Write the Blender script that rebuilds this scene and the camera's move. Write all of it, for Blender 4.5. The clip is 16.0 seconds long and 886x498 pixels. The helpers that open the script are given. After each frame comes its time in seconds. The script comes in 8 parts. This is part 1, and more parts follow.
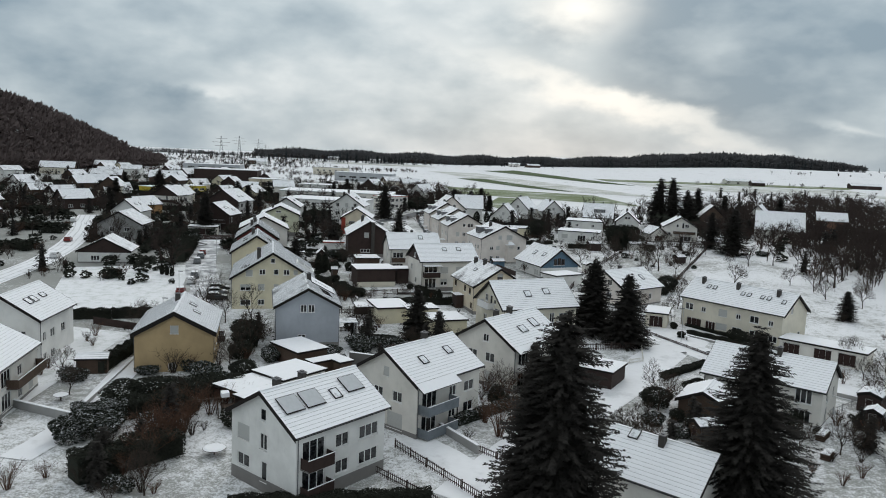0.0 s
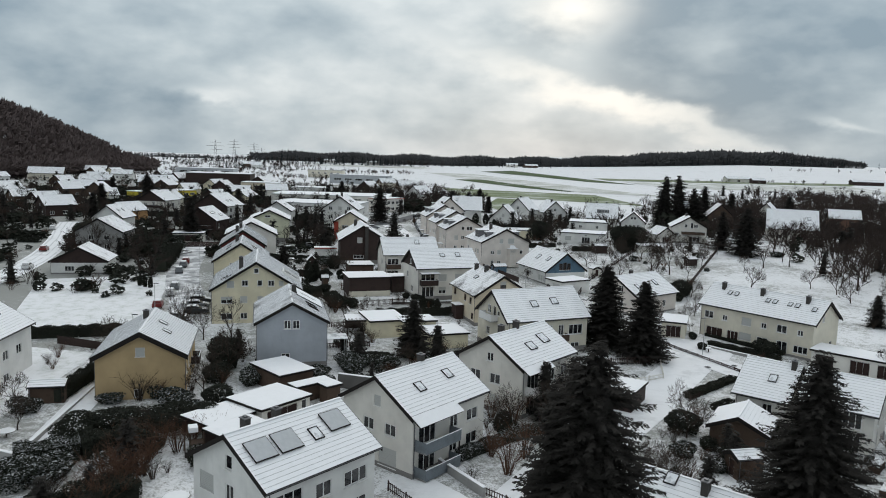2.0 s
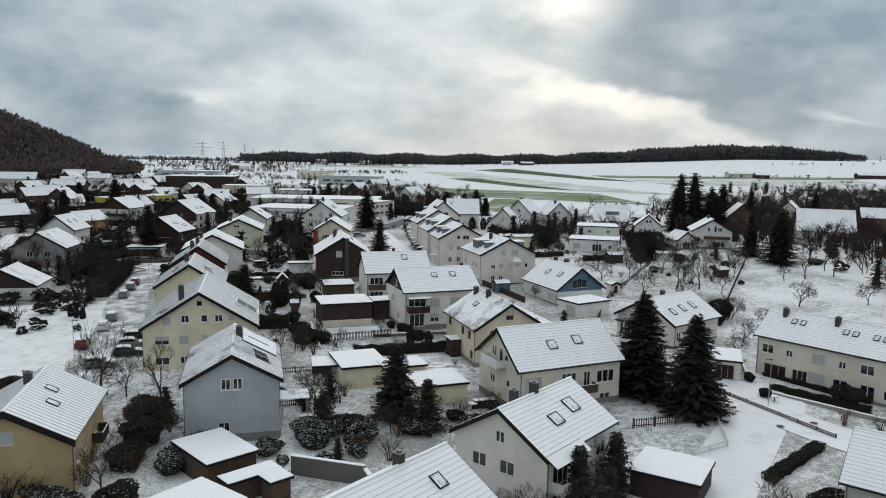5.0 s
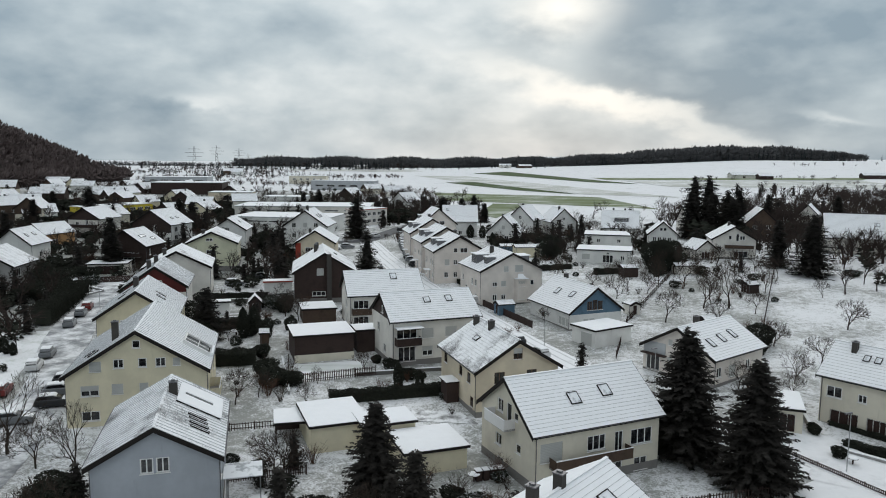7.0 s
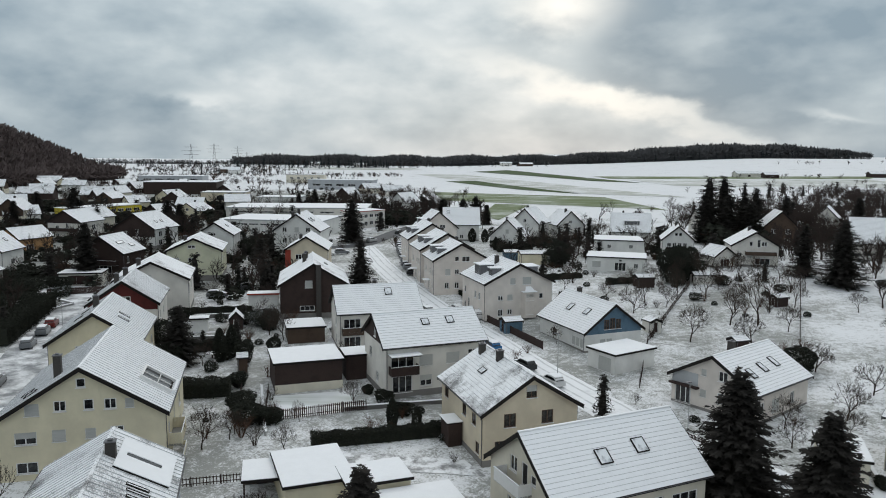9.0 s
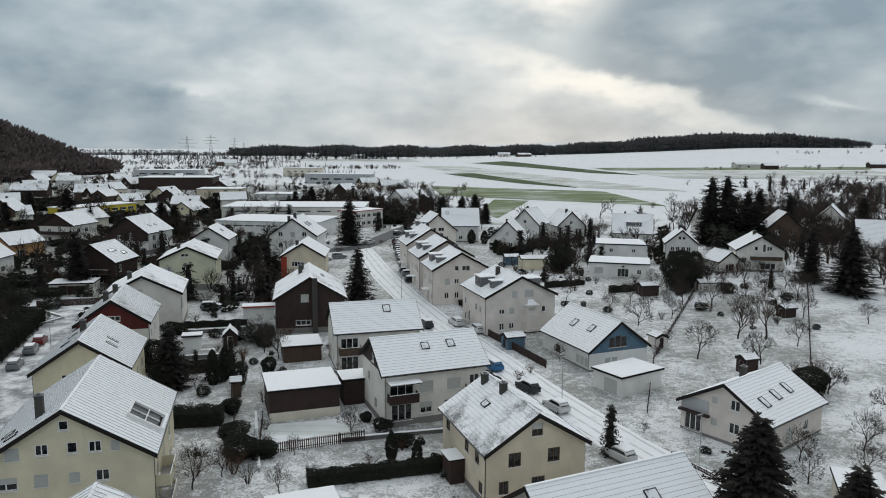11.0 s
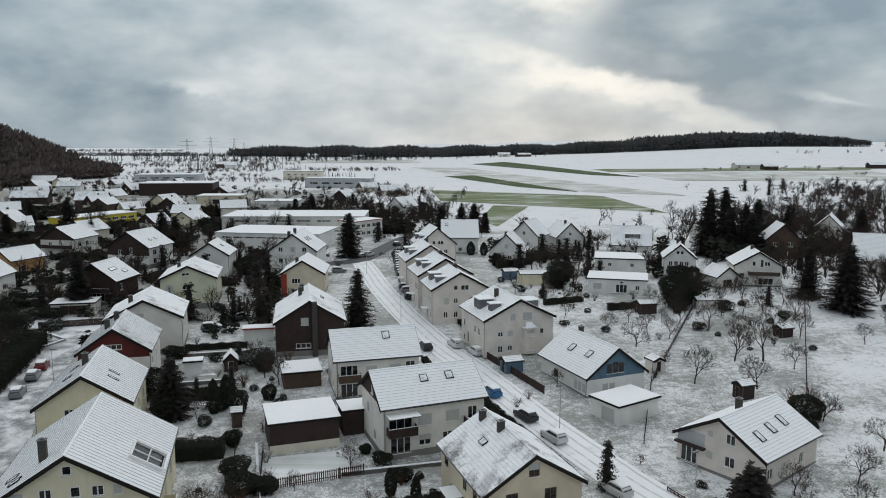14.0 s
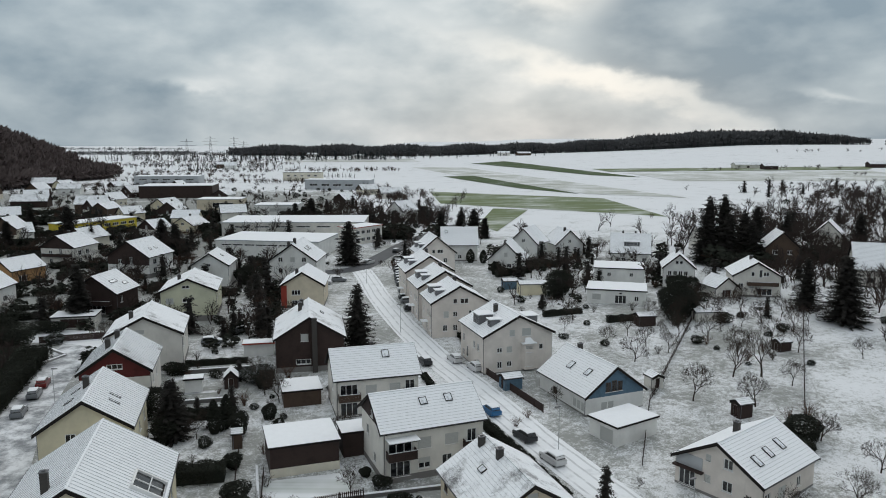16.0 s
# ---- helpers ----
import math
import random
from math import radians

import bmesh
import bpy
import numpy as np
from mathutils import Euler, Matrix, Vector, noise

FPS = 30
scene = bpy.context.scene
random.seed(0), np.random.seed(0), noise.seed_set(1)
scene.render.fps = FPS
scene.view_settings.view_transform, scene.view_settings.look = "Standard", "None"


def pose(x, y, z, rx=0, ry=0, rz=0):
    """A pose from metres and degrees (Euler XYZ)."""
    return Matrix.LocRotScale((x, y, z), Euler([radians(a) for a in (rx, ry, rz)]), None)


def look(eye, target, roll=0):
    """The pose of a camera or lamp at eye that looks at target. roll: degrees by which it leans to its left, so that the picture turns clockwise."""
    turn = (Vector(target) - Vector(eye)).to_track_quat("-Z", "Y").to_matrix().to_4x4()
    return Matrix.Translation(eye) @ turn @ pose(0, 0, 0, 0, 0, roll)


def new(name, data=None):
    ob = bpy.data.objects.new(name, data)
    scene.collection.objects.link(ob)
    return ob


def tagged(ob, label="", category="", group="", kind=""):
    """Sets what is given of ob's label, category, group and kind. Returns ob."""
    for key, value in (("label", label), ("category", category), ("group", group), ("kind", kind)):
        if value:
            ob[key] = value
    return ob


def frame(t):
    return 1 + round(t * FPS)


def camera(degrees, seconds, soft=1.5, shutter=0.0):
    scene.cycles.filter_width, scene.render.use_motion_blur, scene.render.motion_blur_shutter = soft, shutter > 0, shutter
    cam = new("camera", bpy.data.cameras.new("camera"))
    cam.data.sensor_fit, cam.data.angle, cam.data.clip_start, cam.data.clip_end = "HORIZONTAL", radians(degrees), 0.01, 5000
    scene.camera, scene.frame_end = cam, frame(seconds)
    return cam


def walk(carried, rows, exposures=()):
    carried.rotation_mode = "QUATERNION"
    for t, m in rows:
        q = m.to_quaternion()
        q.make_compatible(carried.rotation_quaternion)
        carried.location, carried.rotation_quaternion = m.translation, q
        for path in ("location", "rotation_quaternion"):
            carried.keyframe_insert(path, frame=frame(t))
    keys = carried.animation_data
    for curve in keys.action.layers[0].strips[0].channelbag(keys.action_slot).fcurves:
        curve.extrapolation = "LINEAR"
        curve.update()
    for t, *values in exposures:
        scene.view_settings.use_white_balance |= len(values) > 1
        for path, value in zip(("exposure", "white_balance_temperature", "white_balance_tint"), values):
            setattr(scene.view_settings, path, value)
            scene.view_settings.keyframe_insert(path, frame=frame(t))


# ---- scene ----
cam = camera(61.8, 16.0, soft=1.0)
PATH = [
    (0, (0.477, 0.556, 26.63), (0.433, 2.539, 26.369), 2.5),
    (0.5, (0.575, 2.566, 26.477), (0.53, 4.548, 26.217), 2.4),
    (1, (0.497, 5.242, 26.328), (0.453, 7.225, 26.071), 2.1),
    (1.5, (0.335, 8.208, 26.184), (0.293, 10.191, 25.925), 2.0),
    (2, (0.238, 11.622, 26.08), (0.199, 13.605, 25.823), 1.8),
    (2.5, (0.194, 15.187, 26.011), (0.158, 17.171, 25.755), 1.6),
    (3, (0.248, 19.407, 25.95), (0.213, 21.39, 25.693), 1.5),
    (3.5, (0.269, 23.644, 25.953), (0.236, 25.627, 25.694), 1.3),
    (4, (0.293, 28.441, 26.034), (0.262, 30.423, 25.773), 1.2),
    (6.5, (0.497, 52.154, 26.141), (0.474, 54.138, 25.883), 0.6),
    (7, (0.635, 56.981, 26.089), (0.613, 58.965, 25.837), 0.5),
    (7.5, (0.644, 60.793, 25.987), (0.622, 62.777, 25.741), 0.5),
    (8, (0.607, 64.098, 25.969), (0.584, 66.083, 25.723), 0.5),
    (10.5, (0.123, 74.015, 29.296), (0.105, 75.994, 29.01), 0.4),
    (11, (0.084, 73.998, 30.217), (0.067, 75.977, 29.929), 0.3),
    (11.5, (0.161, 73.931, 31.097), (0.143, 75.91, 30.808), 0.3),
    (12, (0.175, 73.898, 31.927), (0.157, 75.877, 31.636), 0.2),
    (12.5, (0.167, 73.848, 32.467), (0.149, 75.827, 32.175), 0.2),
    (13, (0.201, 73.842, 33.119), (0.183, 75.82, 32.826), 0.2),
    (13.5, (0.32, 73.766, 33.838), (0.302, 75.744, 33.544), 0.1),
    (14, (0.356, 73.801, 34.697), (0.338, 75.779, 34.403), 0.1),
    (14.5, (0.371, 73.887, 35.549), (0.354, 75.864, 35.25), 0.1),
    (15, (0.377, 73.917, 36.311), (0.359, 75.895, 36.012), 0.1),
    (15.5, (0.42, 73.941, 37.139), (0.403, 75.918, 36.838), 0.0),
    (16, (0.471, 73.937, 38.029), (0.453, 75.914, 37.727), 0.0),
]
walk(cam, [(t, look(eye, aim, roll)) for t, eye, aim, roll in PATH], [(0, 0.0), (8, 0.0), (11, -0.1), (16, -0.12)])
# ---- world and light ----
world = bpy.data.worlds.new("overcast_winter_sky")
scene.world = world
world.use_nodes = True
wt = world.node_tree
wn, wl = wt.nodes, wt.links
wn.clear()


def wnode(kind, **values):
    n = wn.new(kind)
    for key, value in values.items():
        n.inputs[key].default_value = value
    return n


def wmath(op, a, b=None, c=None):
    n = wn.new("ShaderNodeMath")
    n.operation = op
    for k, v in enumerate((a, b, c)):
        if v is None:
            continue
        if isinstance(v, (int, float)):
            n.inputs[k].default_value = v
        else:
            wl.new(v, n.inputs[k])
    return n.outputs[0]


SUN_AZ, SUN_EL = 8.0, 8.0  # degrees to the right of +y, and up
SUN_DIR = Vector((math.sin(radians(SUN_AZ)) * math.cos(radians(SUN_EL)), math.cos(radians(SUN_AZ)) * math.cos(radians(SUN_EL)), math.sin(radians(SUN_EL))))
wcoord = wn.new("ShaderNodeTexCoord").outputs["Generated"]
wsep = wn.new("ShaderNodeSeparateXYZ")
wl.new(wcoord, wsep.inputs[0])
up = wmath("MAXIMUM", wsep.outputs["Z"], 0.0)


def wnoise(scale, detail, rough, shift, squash):
    """Cloud noise over the dome of directions, flattened into layers."""
    m = wn.new("ShaderNodeMapping")
    m.inputs["Location"].default_value = shift
    m.inputs["Scale"].default_value = (1.0, 1.0, squash)
    wl.new(wcoord, m.inputs["Vector"])
    n = wnode("ShaderNodeTexNoise", Scale=scale, Detail=detail, Roughness=rough)
    wl.new(m.outputs[0], n.inputs["Vector"])
    return n.outputs["Fac"]


def wstep(v, lo, hi):
    n = wn.new("ShaderNodeMapRange")
    n.interpolation_type = "SMOOTHSTEP"
    n.inputs["From Min"].default_value, n.inputs["From Max"].default_value = lo, hi
    wl.new(v, n.inputs["Value"])
    return n.outputs["Result"]


def wbell(v, width):
    return wmath("POWER", 2.718, wmath("MULTIPLY", wmath("POWER", wmath("ABSOLUTE", wmath("DIVIDE", v, width)), 2.0), -1.0))


def wsum(*vals):
    out = vals[0]
    for v in vals[1:]:
        out = wmath("ADD", out, v)
    return out


big = wnoise(4.6, 4.0, 0.48, (3.1, 0.8, 1.4), 2.3)
small = wnoise(12.0, 5.0, 0.5, (4.3, 0.6, 0.9), 1.9)
off_big, off_small = wmath("SUBTRACT", big, 0.5), wmath("SUBTRACT", small, 0.5)
# the deck parts in a bright seam in front of the veiled sun, and is thicker beyond it
az = wsum(wmath("MULTIPLY", wmath("ARCTAN2", wsep.outputs["X"], wsep.outputs["Y"]), 57.296), wmath("MULTIPLY", off_small, 5.0))
el = wsum(wmath("MULTIPLY", wmath("ARCSINE", wsep.outputs["Z"]), 57.296), wmath("MULTIPLY", off_small, 3.5))
line = wmath("SUBTRACT", 6.9, wmath("MULTIPLY", wmath("SUBTRACT", az, 2.5), 0.33))
seam = wsum(wmath("SUBTRACT", el, line), wmath("MULTIPLY", off_big, 4.0))
above = wstep(seam, 0.1, 1.5)
bank = wmath("MULTIPLY", above, wstep(wsum(az, wmath("MULTIPLY", off_big, 12.0)), 8.5, 12.0))
open_seam = wmath("MULTIPLY", wbell(seam, 0.95), wbell(wmath("SUBTRACT", az, 11.0), 8.0))
gap = wmath("MULTIPLY", wbell(wmath("SUBTRACT", az, 7.8), 3.3), wbell(wmath("SUBTRACT", el, 10.6), 1.7))
low_light = wmath("MULTIPLY", wmath("SUBTRACT", 1.0, above), wbell(wmath("SUBTRACT", az, 9.0), 15.0))
far_left = wstep(az, -10.0, -26.0)
low_left = wmath("MULTIPLY", wbell(wmath("ADD", az, 30.0), 17.0), wbell(wmath("SUBTRACT", el, 1.8), 2.6))
streak = wmath("MULTIPLY", wbell(wmath("ADD", az, 18.0), 3.2), wbell(wmath("SUBTRACT", el, 4.0), 0.55))
rift = wmath("MULTIPLY", wbell(wmath("SUBTRACT", az, 26.5), 2.4), wbell(wmath("SUBTRACT", el, 2.6), 0.4))
level = wsum(0.50, wmath("MULTIPLY", off_big, 0.46), wmath("MULTIPLY", off_small, 0.34), wmath("MULTIPLY", bank, -0.125), wmath("MULTIPLY", low_light, 0.085), wmath("MULTIPLY", far_left, -0.055),
             wmath("MULTIPLY", low_left, -0.05), wmath("MULTIPLY", streak, 0.16), wmath("MULTIPLY", rift, 0.16))
ramp = wn.new("ShaderNodeValToRGB")
wl.new(level, ramp.inputs[0])
cr = ramp.color_ramp
cr.elements[0].position, cr.elements[0].color = 0.32, (0.292, 0.385, 0.46, 1)
cr.elements[1].position, cr.elements[1].color = 0.68, (0.885, 0.935, 0.945, 1)
mid_el = cr.elements.new(0.50)
mid_el.color = (0.558, 0.645, 0.693, 1)
glow = wmath("MINIMUM", wsum(wmath("MULTIPLY", open_seam, 0.95), wmath("MULTIPLY", gap, 1.0)), 1.0)
gcol = wn.new("ShaderNodeMix")
gcol.data_type = "RGBA"
wl.new(glow, gcol.inputs["Factor"])
wl.new(ramp.outputs[0], gcol.inputs["A"])
gcol.inputs["B"].default_value = (1.10, 1.09, 1.03, 1)
# clear sky above the clouds tints them
nishita = wn.new("ShaderNodeTexSky")
nishita.sky_type = "NISHITA"
nishita.sun_disc = False
nishita.sun_elevation = radians(SUN_EL)
nishita.sun_rotation = radians(SUN_AZ)
tint = wn.new("ShaderNodeMix")
tint.data_type = "RGBA"
tint.blend_type = "ADD"
tint.inputs["Factor"].default_value = 0.002
wl.new(gcol.outputs["Result"], tint.inputs["A"])
wl.new(nishita.outputs[0], tint.inputs["B"])
# an overcast sky is brighter towards the zenith
lift = wmath("ADD", 0.86, wmath("MULTIPLY", wmath("POWER", up, 1.2), 0.6))
white_top = wn.new("ShaderNodeMix")
white_top.data_type = "RGBA"
wl.new(wmath("MINIMUM", wmath("MULTIPLY", wmath("MAXIMUM", wmath("SUBTRACT", up, 0.2), 0.0), 2.4), 1.0), white_top.inputs["Factor"])
wl.new(tint.outputs["Result"], white_top.inputs["A"])
white_top.inputs["B"].default_value = (0.552, 0.596, 0.628, 1)
bg = wn.new("ShaderNodeBackground")
wl.new(white_top.outputs["Result"], bg.inputs["Color"])
wl.new(lift, bg.inputs["Strength"])
wout = wn.new("ShaderNodeOutputWorld")
wl.new(bg.outputs[0], wout.inputs["Surface"])

sun_data = bpy.data.lights.new("veiled_sun", "SUN")
sun_data.energy, sun_data.angle, sun_data.color = 0.62, radians(25), (1.0, 0.96, 0.9)
new("veiled_sun", sun_data).matrix_world = look(SUN_DIR * 100 + Vector((0, 0, 60)), (0, 0, 0))


# ---- materials ----
class Mat:
    """A node material that is put together step by step."""

    def __init__(self, name, rough=0.8, metal=0.0, spec=0.3):
        self.m = bpy.data.materials.new(name)
        self.m.use_nodes = True
        self.t = self.m.node_tree
        self.b = self.t.nodes["Principled BSDF"]
        self.b.inputs["Roughness"].default_value = rough
        self.b.inputs["Metallic"].default_value = metal
        self.b.inputs["Specular IOR Level"].default_value = spec
        self.c = self.t.nodes.new("ShaderNodeTexCoord")

    def link(self, a, b):
        self.t.links.new(a, b)
        return b

    def noise(self, scale, detail=4.0, rough=0.6, coord="Object", stretch=None, shift=None):
        n = self.t.nodes.new("ShaderNodeTexNoise")
        n.inputs["Scale"].default_value, n.inputs["Detail"].default_value, n.inputs["Roughness"].default_value = scale, detail, rough
        src = self.c.outputs[coord]
        if stretch or shift:
            mp = self.t.nodes.new("ShaderNodeMapping")
            mp.inputs["Scale"].default_value = stretch or (1, 1, 1)
            mp.inputs["Location"].default_value = shift or (0, 0, 0)
            self.link(src, mp.inputs["Vector"])
            src = mp.outputs[0]
        self.link(src, n.inputs["Vector"])
        return n.outputs["Fac"]

    def step(self, fac, lo, hi):
        n = self.t.nodes.new("ShaderNodeMapRange")
        n.interpolation_type = "SMOOTHSTEP"
        n.inputs["From Min"].default_value, n.inputs["From Max"].default_value = lo, hi
        self.link(fac, n.inputs["Value"])
        return n.outputs["Result"]

    def math(self, op, a, b):
        n = self.t.nodes.new("ShaderNodeMath")
        n.operation = op
        for k, v in enumerate((a, b)):
            if isinstance(v, (int, float)):
                n.inputs[k].default_value = v
            else:
                self.link(v, n.inputs[k])
        return n.outputs[0]

    def mix(self, fac, a, b):
        n = self.t.nodes.new("ShaderNodeMix")
        n.data_type = "RGBA"
        for key, v in (("Factor", fac), ("A", a), ("B", b)):
            if isinstance(v, tuple):
                n.inputs[key].default_value = (*v, 1)
            elif isinstance(v, (int, float)):
                n.inputs[key].default_value = v
            else:
                self.link(v, n.inputs[key])
        return n.outputs["Result"]

    def upward(self):
        """How far the surface faces up, from 0 to 1."""
        g = self.t.nodes.new("ShaderNodeNewGeometry")
        s = self.t.nodes.new("ShaderNodeSeparateXYZ")
        self.link(g.outputs["Normal"], s.inputs[0])
        return s.outputs["Z"]

    def color(self, c):
        if isinstance(c, tuple):
            self.b.inputs["Base Color"].default_value = (*c, 1)
        else:
            self.link(c, self.b.inputs["Base Color"])
        return self

    def bump(self, fac, strength, dist=0.02):
        n = self.t.nodes.new("ShaderNodeBump")
        n.inputs["Strength"].default_value, n.inputs["Distance"].default_value = strength, dist
        self.link(fac, n.inputs["Height"])
        self.link(n.outputs[0], self.b.inputs["Normal"])
        return self


def scaled(c, k):
    return tuple(min(v * k, 1.0) for v in c)


def render_wall(name, c):
    """Roughcast render with faint streaks and stains."""
    m = Mat(name, 0.9)
    a, d = m.noise(0.35, 4), m.noise(1.6, 5, 0.7, stretch=(1, 1, 0.18))
    body = m.mix(m.step(a, 0.3, 0.75), scaled(c, 0.88), scaled(c, 1.06))
    body = m.mix(m.math("MULTIPLY", m.step(d, 0.55, 0.8), 0.3), body, scaled(c, 0.62))
    return m.color(body).bump(m.noise(28, 2), 0.25, 0.01).m


def wood(name, c, lines=7.0):
    m = Mat(name, 0.75)
    g = m.noise(lines, 5, 0.6, stretch=(6, 6, 0.4))
    body = m.mix(g, scaled(c, 0.55), scaled(c, 1.35))
    return m.color(m.mix(m.step(m.noise(0.8), 0.45, 0.8), body, scaled(c, 0.6))).bump(g, 0.3, 0.01).m


SNOW = (0.90, 0.91, 0.925)


def snow_roof(name, tile, bare, lo, hi, patch=0.45, lines=0.0):
    """Thin snow on roof tiles: bare is how much shows through in patches."""
    m = Mat(name, 0.85, 0, 0.2)
    big_n, fine = m.noise(patch, 5, 0.65), m.noise(5.0, 4, 0.7, stretch=(1, 2.2, 2.2))
    blend = m.math("ADD", m.math("MULTIPLY", big_n, 0.68), m.math("MULTIPLY", fine, 0.32))
    show = m.math("MULTIPLY", m.step(blend, lo, hi), bare)
    faint = m.mix(m.noise(1.1, 4), scaled(SNOW, 0.9), SNOW)
    grain = m.mix(m.math("MULTIPLY", m.step(m.noise(9, 3, 0.6, stretch=(0.6, 1.5, 1.5)), 0.5, 0.75), 0.11), faint, (0.42, 0.44, 0.46))
    return m.color(m.mix(show, grain, tile)).bump(fine, 0.25, 0.02).m


ROOF_CLEAN = snow_roof("snow_on_tiles", (0.10, 0.095, 0.09), 0.5, 0.66, 0.80)
ROOF_PATCHY = snow_roof("thin_snow_on_tiles", (0.055, 0.05, 0.05), 0.9, 0.47, 0.62, 0.22)
ROOF_THIN = snow_roof("melting_snow_on_tiles", (0.12, 0.105, 0.095), 0.75, 0.50, 0.68, 0.35)
FLAT_SNOW = snow_roof("snow_on_flat_roof", (0.22, 0.22, 0.23), 0.45, 0.62, 0.80, 0.2)
m = Mat("roof_tile_edge", 0.8)
TILE_EDGE = m.color(m.mix(m.noise(3.0, 4), (0.30, 0.30, 0.30), (0.78, 0.79, 0.80))).m
m = Mat("standing_seam_edge", 0.7)
SEAM_EDGE = m.color(m.mix(m.noise(2.0, 3), (0.30, 0.31, 0.32), (0.7, 0.71, 0.72))).m
m = Mat("packed_snow", 0.85, 0, 0.2)
PURE_SNOW = m.color(m.mix(m.noise(1.5, 4), scaled(SNOW, 0.9), SNOW)).bump(m.noise(4, 4), 0.3, 0.03).m
WHITE = render_wall("white_render", (0.74, 0.735, 0.71))
CREAM = render_wall("cream_render", (0.68, 0.635, 0.53))
BEIGE = render_wall("beige_render", (0.63, 0.555, 0.43))
YELLOWISH = render_wall("pale_yellow_render", (0.70, 0.64, 0.475))
TAN = render_wall("tan_render", (0.47, 0.345, 0.19))
GREY = render_wall("grey_blue_render", (0.40, 0.425, 0.46))
PINK = render_wall("pale_rose_render", (0.69, 0.635, 0.585))
OFFWHITE = render_wall("off_white_render", (0.70, 0.675, 0.625))
GREENISH = render_wall("pale_green_cream_render", (0.62, 0.615, 0.46))
RED_BOARD = wood("red_stained_boards", (0.11, 0.022, 0.02))
BLUE_BOARD = wood("blue_stained_boards", (0.10, 0.17, 0.235))
DARK_WOOD = wood("dark_stained_boards", (0.045, 0.028, 0.024))
BROWN_WOOD = wood("brown_boards", (0.085, 0.056, 0.04))
ORANGE_WALL = render_wall("orange_brown_render", (0.42, 0.24, 0.11))
RED_WALL = render_wall("signal_red_render", (0.34, 0.06, 0.04))
SCHOOL_YELLOW = render_wall("bright_yellow_render", (0.62, 0.50, 0.06))
BRICK = render_wall("brown_brick_wall", (0.22, 0.12, 0.085))
CONCRETE = render_wall("grey_concrete", (0.33, 0.325, 0.315))
PLINTH = render_wall("dark_plinth_render", (0.22, 0.21, 0.20))
METAL_WALL = render_wall("grey_metal_cladding", (0.42, 0.435, 0.45))
STONE = render_wall("dark_natural_stone", (0.13, 0.125, 0.12))
m = Mat("dark_trim_boards", 0.8, 0, 0.12)
TRIM = m.color(m.mix(m.noise(4), (0.014, 0.012, 0.011), (0.03, 0.026, 0.024))).m
m = Mat("white_frame", 0.5)
FRAME = m.color(m.mix(m.noise(3), (0.70, 0.69, 0.67), (0.8, 0.8, 0.79))).m
m = Mat("brown_frame", 0.5)
BROWN_FRAME = m.color(m.mix(m.noise(3), (0.07, 0.045, 0.03), (0.11, 0.07, 0.05))).m
m = Mat("window_glass", 0.06, 0, 0.6)
GLASS = m.color(m.mix(m.step(m.noise(0.9, 2), 0.45, 0.62), (0.012, 0.013, 0.015), (0.055, 0.055, 0.055))).m
m = Mat("roller_shutter", 0.6)
SHUTTER = m.color(m.mix(m.noise(3, 3, stretch=(0.3, 0.3, 9)), (0.40, 0.405, 0.39), (0.52, 0.52, 0.50))).m
m = Mat("snowed_skylight_glass", 0.3)
SKYGLASS = m.color(m.mix(m.step(m.noise(0.9, 3), 0.34, 0.50), (0.34, 0.36, 0.38), (0.80, 0.82, 0.84))).m
m = Mat("solar_panel_glass", 0.25, 0, 0.5)
SOLAR = m.color(m.mix(m.noise(2.0, 3), (0.36, 0.38, 0.40), (0.52, 0.54, 0.55))).m
m = Mat("sheet_metal", 0.45, 0.6)
METAL = m.color(m.mix(m.noise(5), (0.10, 0.10, 0.105), (0.22, 0.22, 0.23))).m
m = Mat("galvanised_steel", 0.4, 0.8)
STEEL = m.color(m.mix(m.noise(6), (0.35, 0.36, 0.37), (0.5, 0.51, 0.52))).m
m = Mat("chimney_cladding", 0.8)
CHIMNEY = m.color(m.mix(m.noise(6, 3, stretch=(1, 1, 3)), (0.035, 0.032, 0.03), (0.075, 0.068, 0.062))).m
GARAGE_DOOR = wood("brown_garage_door", (0.036, 0.019, 0.016))
RUBBER = Mat("tyre_rubber", 0.9).color((0.02, 0.02, 0.02)).m


def bark(name, lo, hi, snow_from=0.55, snow_to=0.95):
    m = Mat(name, 0.9, 0, 0.1)
    body = m.mix(m.noise(3, 4), lo, hi)
    rough = m.math("ADD", m.upward(), m.math("MULTIPLY", m.math("SUBTRACT", m.noise(1.3, 3), 0.5), 0.8))
    return m.color(m.mix(m.step(rough, snow_from, snow_to), body, (0.62, 0.64, 0.66))).m


BARK = bark("bare_twig_bark", (0.032, 0.025, 0.021), (0.070, 0.054, 0.044), 0.86, 1.35)
FAR_TWIGS = bark("far_twigs", (0.028, 0.022, 0.020), (0.065, 0.049, 0.042), 1.2, 1.8)
FAR_TWIGS_RED = bark("far_reddish_twigs", (0.045, 0.028, 0.022), (0.09, 0.056, 0.040), 1.2, 1.8)
BARK_RED = bark("reddish_twigs", (0.06, 0.034, 0.025), (0.12, 0.068, 0.045), 0.8, 1.3)
TRUNK = bark("conifer_trunk", (0.03, 0.022, 0.018), (0.06, 0.045, 0.035), 0.9, 1.3)
NEEDLES = bark("fir_needles", (0.023, 0.021, 0.019), (0.048, 0.044, 0.039), 1.1, 1.75)
